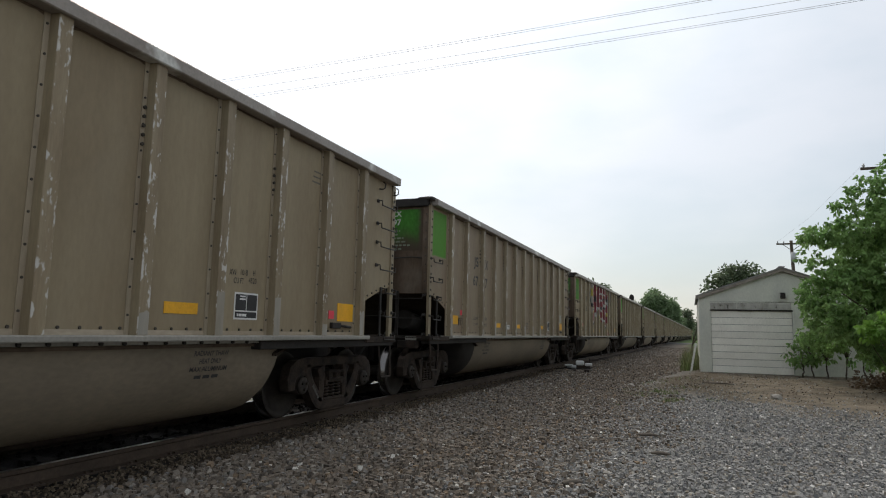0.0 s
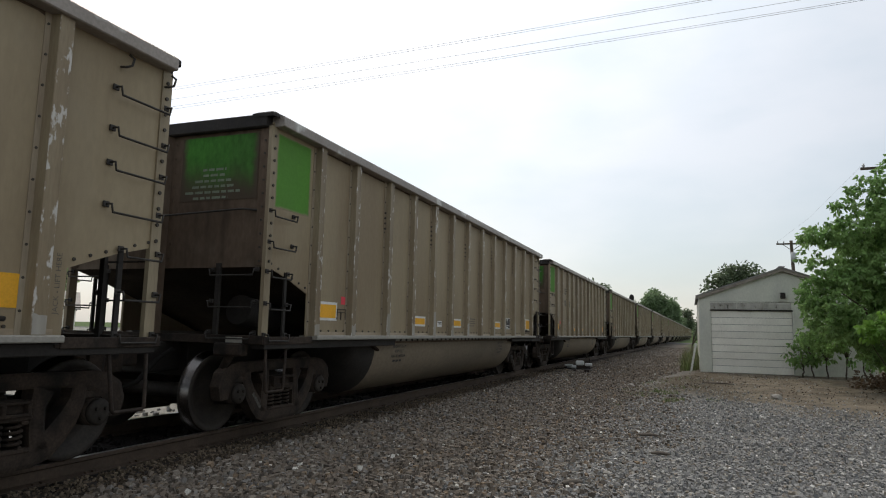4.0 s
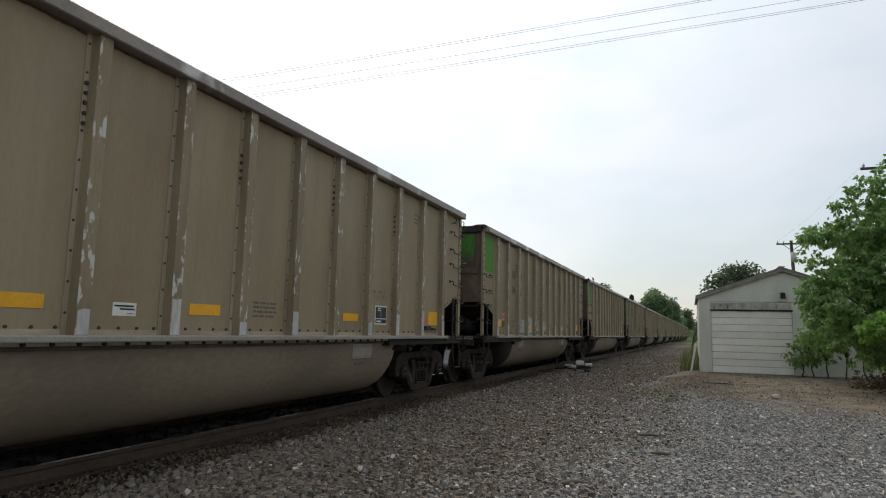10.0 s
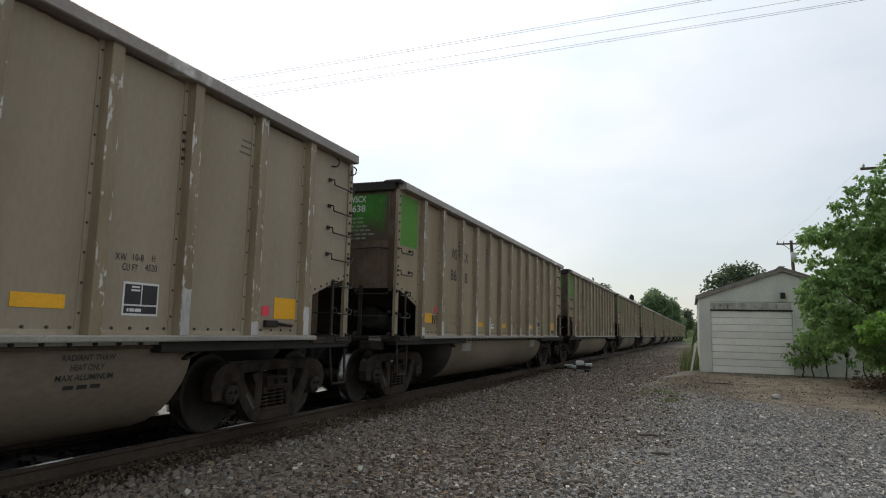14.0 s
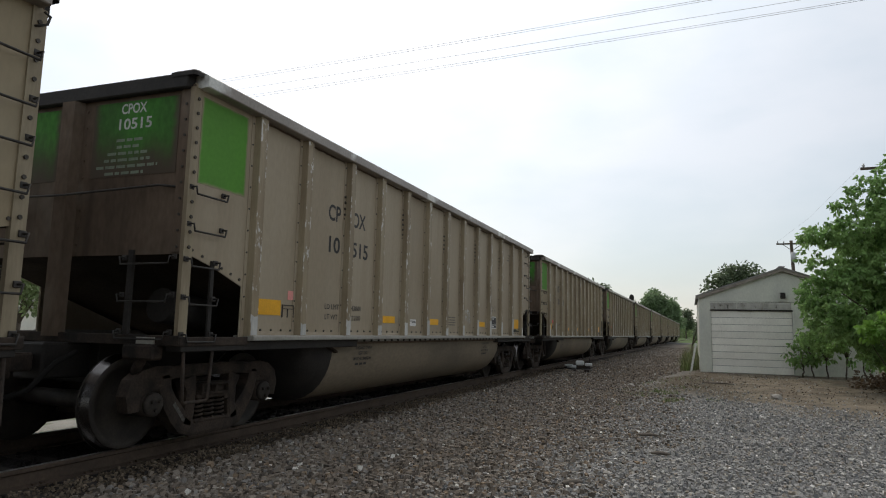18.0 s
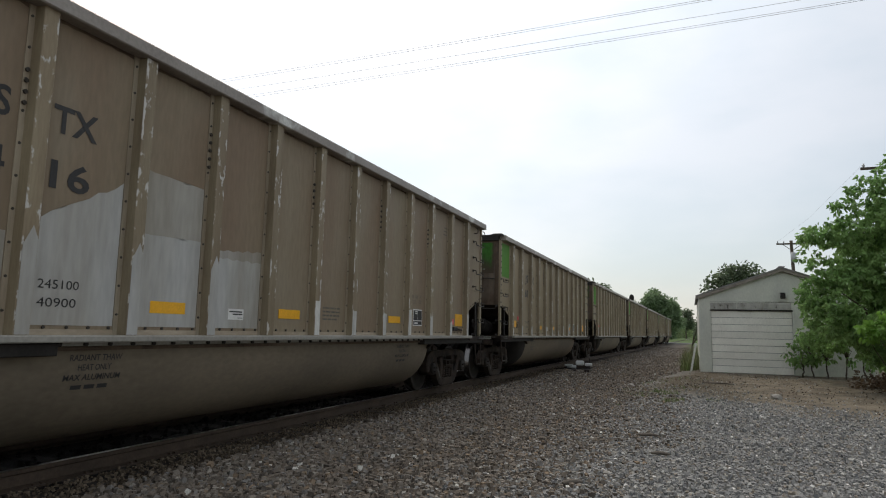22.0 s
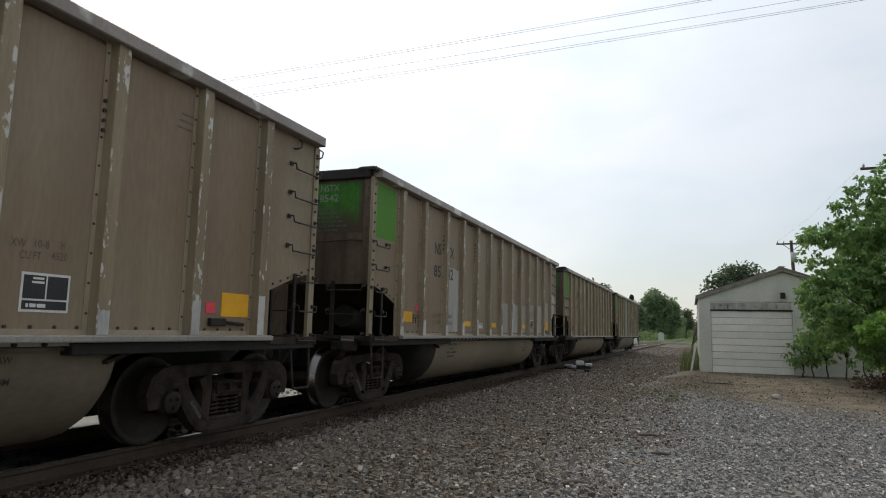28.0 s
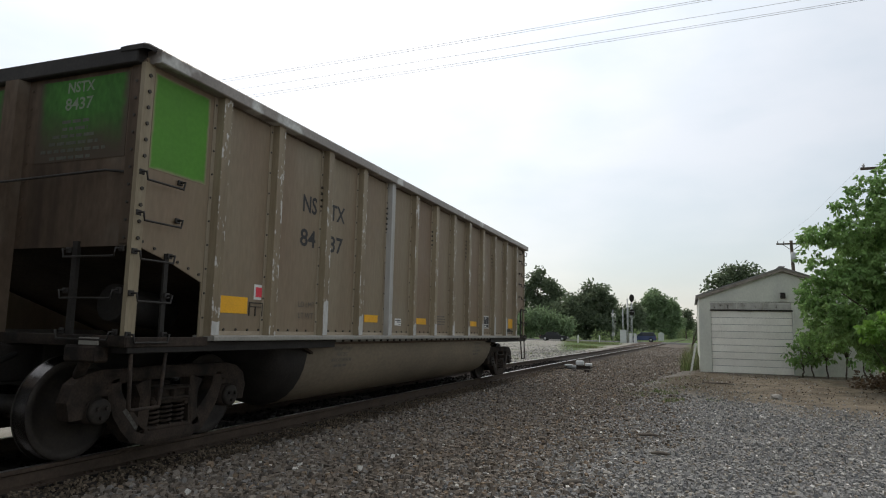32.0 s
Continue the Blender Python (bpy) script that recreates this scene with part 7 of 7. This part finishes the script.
    tube(bm, [(0, 0, -0.4), (0, 0, 5.2)], 0.06, 8)
    part("mast", bm, M["silver"], g)
    for a in (-0.8, 0.8):
        bm = bmesh.new()
        prism(bm, [(-0.35, -0.07), (0.35, -0.07), (0.35, 0.07), (-0.35, 0.07)], "y", -0.12, -0.1)
        bmesh.ops.rotate(bm, verts=bm.verts, matrix=Matrix.Rotation(a, 3, "Y"))
        bmesh.ops.translate(bm, verts=bm.verts, vec=(0, 0.0 if a < 0 else -0.03, 4.3))
        part("crossbuck", bm, M["white"], g)
    for x in (-0.4, 0.4):
        bm = bmesh.new()
        tube(bm, [(x, -0.1, 3.2), (x, -0.3, 3.2)], 0.16, 10)
        part("flasher", bm, M["dark"], g)
    bm = bmesh.new()
    box(bm, -0.2, 0.2, -0.2, 0.2, 0.9, 1.5, 0.02)
    part("gate_motor", bm, M["silver"], g)
    bm = bmesh.new()
    tube(bm, [(0.3, -0.2, 1.1), (0.35, -0.2, 4.6)], [0.05, 0.03], 6)
    part("raised_gate_arm", bm, M["white"], g)
    for x, y in ((-9.0, 96), (-24.0, 104), (-7.0, 104.0)):
        bm = bmesh.new()
        box(bm, -0.09, 0.09, -0.05, 0.05, -0.5, 1.0, 0.01)
        lone("marker_post", bm, M["white"], "white marker post on the verge", "post", "marker posts", m=pose(x, y, 0))


build_signals()


def build_vehicle(name, m, paint, length, height, kind, label):
    """A passenger car, nose along +y, wheels on the ground."""
    v = thing(name, m, label, "car")
    w, hl = 0.90, length / 2
    belt = {"suv": 0.98, "pickup": 1.02}.get(kind, 0.88)
    bm = bmesh.new()
    o = [(-hl, 0.42), (-hl + 0.06, 0.28), (hl - 0.1, 0.26), (hl, 0.42), (hl - 0.04, 0.72), (hl - 0.25, belt - 0.08), (hl - 1.15, belt), (-hl + 0.35, belt + 0.02), (-hl + 0.02, belt - 0.06)]
    prism(bm, o, "x", -w, w)
    bmesh.ops.bevel(bm, geom=list(bm.edges), offset=0.05, segments=2, affect="EDGES")
    part("body", bm, paint, v)
    back = -hl + {"suv": 0.10, "pickup": 1.85}.get(kind, 0.75)
    bm = bmesh.new()
    prism(bm, [(hl - 1.25, belt - 0.02), (hl - 2.0, height - 0.07), (back + 0.35, height - 0.06), (back, belt)], "x", -w + 0.12, w - 0.12)
    part("cabin_glass", bm, M["pane"], v, "dark tinted windows")
    bm = bmesh.new()
    prism(bm, [(hl - 1.95, height - 0.08), (hl - 2.05, height - 0.03), (hl - 2.6, height), (back + 0.6, height), (back + 0.28, height - 0.08)], "x", -w + 0.11, w - 0.11)
    part("roof", bm, paint, v)
    if kind == "pickup":
        bm = bmesh.new()
        for x0, x1, y0, y1 in ((-w + 0.02, -w + 0.10, -hl + 0.06, back - 0.05), (w - 0.10, w - 0.02, -hl + 0.06, back - 0.05), (-w + 0.02, w - 0.02, -hl + 0.03, -hl + 0.10)):
            box(bm, x0, x1, y0, y1, belt - 0.06, belt + 0.10, 0.02)
        part("load_bed", bm, paint, v)
    for s in (-1, 1):
        for y0, y1 in ((hl - 1.28, hl - 2.03), (-0.1, -0.12), (back, back + 0.36)):
            bm = bmesh.new()
            tube(bm, [(s * (w - 0.11), y0, belt - 0.02), (s * (w - 0.12), y1, height - 0.07)], 0.04, 6)
            part("pillar", bm, paint, v)
        for y in (hl - 0.85, -hl + 0.85):
            bm = bmesh.new()
            lathe(bm, [(-0.11, 0.2), (-0.11, 0.31), (-0.08, 0.34), (0.08, 0.34), (0.11, 0.31), (0.11, 0.2)], (s * 0.80, 0, 0), 20)
            wh = part("wheel", bm, M["rubber"], v)
            wh.location = (0, y, 0.34)
            bm = bmesh.new()
            lathe(bm, [(s * 0.10, 0.21), (s * 0.12, 0.20), (s * 0.125, 0.05)], (s * 0.80, 0, 0), 16)
            part("rim", bm, M["silver"], wh)
        bm = bmesh.new()
        box(bm, s * 0.68 - 0.16, s * 0.68 + 0.16, hl - 0.16, hl - 0.02, 0.60, 0.72, 0.02)
        part("headlight", bm, M["lamp_clear"], v)
        bm = bmesh.new()
        box(bm, s * 0.74 - 0.12, s * 0.74 + 0.12, -hl + 0.0, -hl + 0.08, 0.66, 0.88, 0.02)
        part("tail_light", bm, M["lamp_red"], v)
        bm = bmesh.new()
        box(bm, s * 0.98 - 0.08, s * 0.98 + 0.08, hl - 1.5, hl - 1.38, belt + 0.0, belt + 0.12, 0.02)
        part("door_mirror", bm, paint, v)
    return v


PICKUP = build_vehicle("pickup_truck", pose(-9.5, 113, ROAD_Z, 0, 0, -90), M["navy"], 5.4, 1.85, "pickup", "navy blue pickup truck driving over the crossing")
BLUE_SUV = build_vehicle("suv", pose(14, 116.6, ROAD_Z, 0, 0, 90), M["blue"], 4.4, 1.62, "suv", "slate blue estate car driving over the crossing")
build_vehicle("sedan", pose(-14.8, 108.4, -0.07, 0, 0, -90), M["gunmetal"], 4.5, 1.45, "sedan", "black saloon car parked beyond the track")


# ---------------------------------------------------------------- small things on the lot
def build_litter():
    d = thing("switch_machine", pose(2.05, 26.2, -0.20, 0, 0, 8) @ Matrix.Diagonal((0.8, 0.85, 0.9, 1)), "pale steel switch machine on dark timbers beside the track", "switch machine")
    for x in (-0.25, 0.35):
        bm = bmesh.new()
        box(bm, x - 0.12, x + 0.12, -1.1, 0.45, -0.02, 0.10, 0.012)
        part("timber", bm, M["tie"], d)
    bm = bmesh.new()
    box(bm, -0.62, 0.52, -0.16, 0.12, 0.10, 0.24, 0.03)
    part("gear_case", bm, M["truck"], d)
    bm = bmesh.new()
    tube(bm, [(-0.60, -0.20, 0.17), (-0.15, -0.20, 0.17)], 0.07, 10)
    part("motor_tube", bm, M["silver"], d)
    bm = bmesh.new()
    box(bm, -0.18, 0.22, -0.14, 0.14, 0.24, 0.44, 0.04)
    part("motor_cover", bm, M["cabinet"], d, "pale rounded motor cover")
    bm = bmesh.new()
    box(bm, -0.70, -0.32, -0.34, -0.04, 0.20, 0.27, 0.02)
    part("junction_box", bm, M["silver"], d, "pale steel junction box")
    bm = bmesh.new()
    box(bm, 0.26, 0.60, -0.20, 0.20, 0.22, 0.33, 0.025)
    part("lid", bm, M["cabinet"], d)
    bm = bmesh.new()
    tube(bm, [(-0.62, -0.30, 0.12), (-0.2, -0.42, 0.10), (0.35, -0.36, 0.12), (0.62, -0.1, 0.18)], 0.022, 6)
    part("cable_conduit", bm, M["dark"], d)
    bm = bmesh.new()
    tube(bm, [(0.45, 0, 0.24), (0.50, 0.0, 0.40), (0.46, 0.0, 0.58)], 0.02, 6)
    part("hand_lever", bm, M["dark"], d)
    bm = bmesh.new()
    tube(bm, [(-0.3, 0.1, 0.16), (-1.3, 0.15, 0.02)], 0.025, 6)
    part("throw_rod", bm, M["dark"], d)
    for x, y, ln, a in ((5.46, 11.1, 0.34, 20), (4.92, 7.25, 0.26, 50), (5.72, 9.5, 0.24, 10), (6.80, 20.2, 0.8, -3)):
        bm = bmesh.new()
        tube(bm, [(-ln / 2, 0, 0.045), (-ln / 5, 0.02, 0.05), (0, 0.012, 0.052), (ln / 4, -0.015, 0.05), (ln / 2, -0.008, 0.042)], [0.014, 0.024, 0.026, 0.022, 0.012], 7)
        lone("stick", bm, M["litter"], "short weathered stick on the gravel", "stick", "sticks on the gravel", m=pose(x, y, ground_height(x, y), 0, 0, a))
    for x, y, r in ((2.2, 6.85, 0.05), (8.0, 17.6, 0.13), (10.3, 17.6, 0.10), (4.6, 12.4, 0.05), (5.2, 8.0, 0.055), (4.45, 20.5, 0.09)):
        bm = bmesh.new()
        bmesh.ops.create_icosphere(bm, subdivisions=2, radius=r)
        for v in bm.verts:
            v.co *= 1 + 0.35 * noise.noise(v.co * (2.2 / r) + Vector((x, y, 0)))
            v.co.z *= 0.6
        lone("pale_rock", bm, M["rock"], "pale rough rock lying on the lot", "rock", "rocks on the lot", m=pose(x, y, ground_height(x, y) + r * 0.3))


build_litter()
bm = bmesh.new()
prism(bm, [(-0.035, -0.015), (0.035, -0.015), (0.035, 0.015), (-0.035, 0.015)], "z", -0.1, 1.0)
bmesh.ops.rotate(bm, verts=bm.verts, matrix=Matrix.Rotation(0.18, 3, "Y"))
lone("marker_stake", bm, M["white"], "white wooden stake leaning in the weeds by the garage", "stake", m=pose(6.12, 25.6, ground_height(6.12, 25.6)))


def scatter(name, area, material, sizes, seed, label, fade=(0.0, 0.0), edge=None):
    """Many small broken stones on the ground; area: (x0, x1, y0, y1, stones to the square metre) strips; edge: they thin out past the lot's slanting edge, by this many metres."""
    r = np.random.RandomState(seed)
    pos = []
    for x0, x1, y0, y1, dens in area:
        n = int((x1 - x0) * (y1 - y0) * dens)
        q = np.stack([r.uniform(x0, x1, n), r.uniform(y0, y1, n)], 1)
        if fade[0]:
            q = q[r.uniform(size=n) < (q[:, 0] - x0) / fade[0]]
        if fade[1]:
            q = q[r.uniform(size=len(q)) < (x1 - q[:, 0]) / fade[1]]
        pos.append(q)
    pos = np.concatenate(pos)
    pos = pos[np.abs(pos[:, 0] - 0.754) > 0.10]
    if edge:
        past = pos[:, 1] + 1.06 * (pos[:, 0] - 4.6) - 18.6
        pos = pos[(pos[:, 0] < 4.2 + np.maximum(pos[:, 1] - 19.0, 0.0) * 0.25) | (past < edge * r.normal(size=len(pos)) - 0.3)]
    n = len(pos)
    cube = np.array([(-1, -1, -1), (1, -1, -1), (1, 1, -1), (-1, 1, -1), (-1, -1, 1), (1, -1, 1), (1, 1, 1), (-1, 1, 1)], float)
    s = r.uniform(sizes[0], sizes[1], (n, 1, 1)) * r.uniform(0.6, 1.2, (n, 1, 3)) * 0.5
    v = (cube[None] * r.uniform(0.55, 1.0, (n, 8, 3))) * s
    a, b = r.uniform(0, math.tau, n), r.uniform(-0.7, 0.7, n)
    ca, sa, cb, sb = np.cos(a), np.sin(a), np.cos(b), np.sin(b)
    x = v[:, :, 0] * ca[:, None] - v[:, :, 1] * sa[:, None]
    y = v[:, :, 0] * sa[:, None] + v[:, :, 1] * ca[:, None]
    z = v[:, :, 2]
    y, z = y * cb[:, None] - z * sb[:, None], y * sb[:, None] + z * cb[:, None]
    g = np.array([ground_height(float(p), float(q)) for p, q in pos])
    lift = s[:, 0, 2] * r.uniform(0.0, 1.25, n)
    w = np.stack([x + pos[:, 0:1], y + pos[:, 1:2], z + (g + lift)[:, None]], 2).reshape(-1, 3)
    q = np.array([(3, 2, 1, 0), (4, 5, 6, 7), (0, 1, 5, 4), (1, 2, 6, 5), (2, 3, 7, 6), (3, 0, 4, 7)])
    f = (q[None] + (np.arange(n) * 8)[:, None, None]).reshape(-1, 4)
    me = bpy.data.meshes.new(name)
    me.from_pydata(w.tolist(), [], f.tolist())
    me.materials.append(material)
    tagged(new(name, me), label, "gravel", kind="stuff")


scatter("ballast_stones", [(1.36, 5.0, -3.0, 3.6, 260), (1.36, 5.6, 3.6, 10.0, 1250), (1.36, 6.2, 10.0, 18.0, 640), (1.36, 6.4, 18.0, 24.6, 260), (1.3, 6.2, 24.6, 32.0, 170), (1.5, 6.8, 32.0, 52.0, 60), (1.8, 8.0, 52.0, 84.0, 20)], M["stone"], (0.024, 0.062), 71, "brown-grey crushed ballast stones beside the track", (0.55, 2.6), 1.5)
scatter("railside_grit", [(0.86, 1.55, 2.8, 16.0, 900), (0.86, 1.5, 16.0, 30.0, 300)], M["mulch"], (0.010, 0.030), 77, "brown dust and fine grit along the rail")
scatter("track_stones", [(-0.65, 0.65, 3.0, 34.0, 60)], M["coal"], (0.025, 0.06), 73, "dark stones between the rails")
scatter("gravel_chips", [(3.4, 9.5, -3.0, 4.6, 200), (3.4, 9.5, 4.6, 9.5, 1250), (3.4, 10.8, 9.5, 16.5, 620), (3.8, 10.0, 16.5, 22.0, 160)], M["chip"], (0.017, 0.050), 72, "small grey crushed stone on the lot", (2.2, 0.4), 2.5)

scatter("soil_crumbs", [(4.4, 6.6, 18.2, 23.0, 60), (6.6, 9.6, 17.0, 24.6, 26), (9.6, 14.0, 15.0, 21.0, 30)], M["mulch"], (0.010, 0.034), 74, "dark soil crumbs and rotten chips before the garage")
scatter("pale_chips", [(3.4, 9.5, 4.6, 16.0, 70), (4.4, 5.9, 7.0, 10.3, 230), (2.0, 12.0, 16.0, 25.0, 7), (1.6, 3.4, 4.0, 20.0, 9)], M["rock"], (0.014, 0.048), 75, "scattered pale chips among the stones")
scatter("far_gravel", [(-7.0, -1.5, 8.0, 60.0, 8), (-16.0, -4.0, 30.0, 80.0, 3)], M["chip"], (0.03, 0.09), 76, "loose grey gravel beyond the track")
leaves("undergrowth", lobes_points([(11.5, 21.2, 0.1, 1.5, 0.8, 0.25), (13.2, 20.8, 0.2, 1.5, 0.8, 0.4), (12.2, 19.6, 0.0, 1.8, 0.6, 0.12)], 240, 81, 0.1, -0.1), 14, 0.12, 0.13, M["dead_leaf"], None, 81)
tagged(bpy.data.objects["undergrowth"], "brown dead leaves and twigs under the tree", "undergrowth", kind="stuff")
blades("far_weeds", [(-3.0 - (i * 29 % 60) / 10, 20 + (i * 47 % 300) / 10, 0.5, 0.14) for i in range(50)], 40, 0.2, 0.6, M["grass"], 64, "low weeds on the gravel beyond the track")
blades("lot_clump", [(5.62, 15.9, 0.20, 0.17), (5.85, 16.2, 0.12, 0.12), (4.95, 17.2, 0.22, 0.11), (6.6, 16.6, 0.2, 0.07), (4.6, 15.2, 0.15, 0.08)], 70, 0.12, 0.7, M["grass"], 65, "small green weed clumps in the gravel")



# slack running in and out: small leads and lags of the train (second, metres)
SURGE = ((0, 0.05), (1, 0.14), (2, 0.12), (3, 0.10), (6, 0.03), (7, 0.02), (8, 0.02), (9, -0.015), (10, 0.01), (12, 0.005), (13, 0.02), (14, 0.11), (17, 0.10), (19, 0.093), (20, 0.11), (21, 0.07), (22, 0.11), (24, 0.09), (25, 0.07), (28, -0.035), (29, -0.05), (31, 0.04), (32, 0.03))


def train_place(t):
    """Where the last car's leading corner stands along the track; the train slows a little."""
    return 153.05 - 9.3217 * (t - 16) + 0.001952 * (t - 16) ** 2 + float(np.interp(t, [a for a, _ in SURGE], [b for _, b in SURGE]))


def motions():
    for j, car in enumerate(CAR_OBJECTS):
        rows = []
        for i in range(65):
            y = train_place(i / 2) - (19 - j) * PITCH
            a, b = bend(y + 1.035), bend(y + L - 1.035)
            turn = math.atan2(b - a, L - 2.07)
            rows.append((i / 2, pose(a - math.sin(turn) * 1.035, y, 0, 0, 0, -math.degrees(turn))))
        walk(car, rows)
    # wheels roll without slipping: one turn of the axle for each place along the car, the same for all cars
    dense = [i / 15 for i in range(481)]
    firsts = [o for t in CAR_OBJECTS[0].children if t.name.split(".")[0] == "truck" for o in t.children if o.name.split(".")[0] == "wheelset"]
    keyed = {}
    for w in firsts:
        y = w.location.y
        walk(w, [(t, Matrix.Translation((0, y, 0.457)) @ Matrix.Rotation((train_place(0) - train_place(t)) / 0.457, 4, "X")) for t in dense])
        keyed[round(y, 3)] = w
    for car in CAR_OBJECTS[1:]:
        for t in car.children:
            if t.name.split(".")[0] == "truck":
                for w in t.children:
                    if w.name.split(".")[0] == "wheelset":
                        k = keyed[round(w.location.y, 3)]
                        w.rotation_mode = "QUATERNION"
                        w.animation_data_create()
                        w.animation_data.action = k.animation_data.action
                        w.animation_data.action_slot = k.animation_data.action_slot
    # two cars cross the track once the train is past
    walk(PICKUP, [(t, pose(x, 113.0, ROAD_Z, 0, 0, -90)) for t, x in ((0, -9.5), (26.0, -9.5), (27.4, -6.6), (28.6, -2.6), (29.2, -0.4), (29.8, 1.9), (30.4, 4.4), (31.0, 7.0), (32.0, 11.5))])
    walk(BLUE_SUV, [(t, pose(x, 116.6, ROAD_Z, 0, 0, 90)) for t, x in ((0, 14.0), (29.0, 14.0), (30.0, 10.5), (30.6, 7.2), (31.0, 4.2), (31.4, 2.0), (31.8, -0.3), (32.0, -1.45))])


motions()
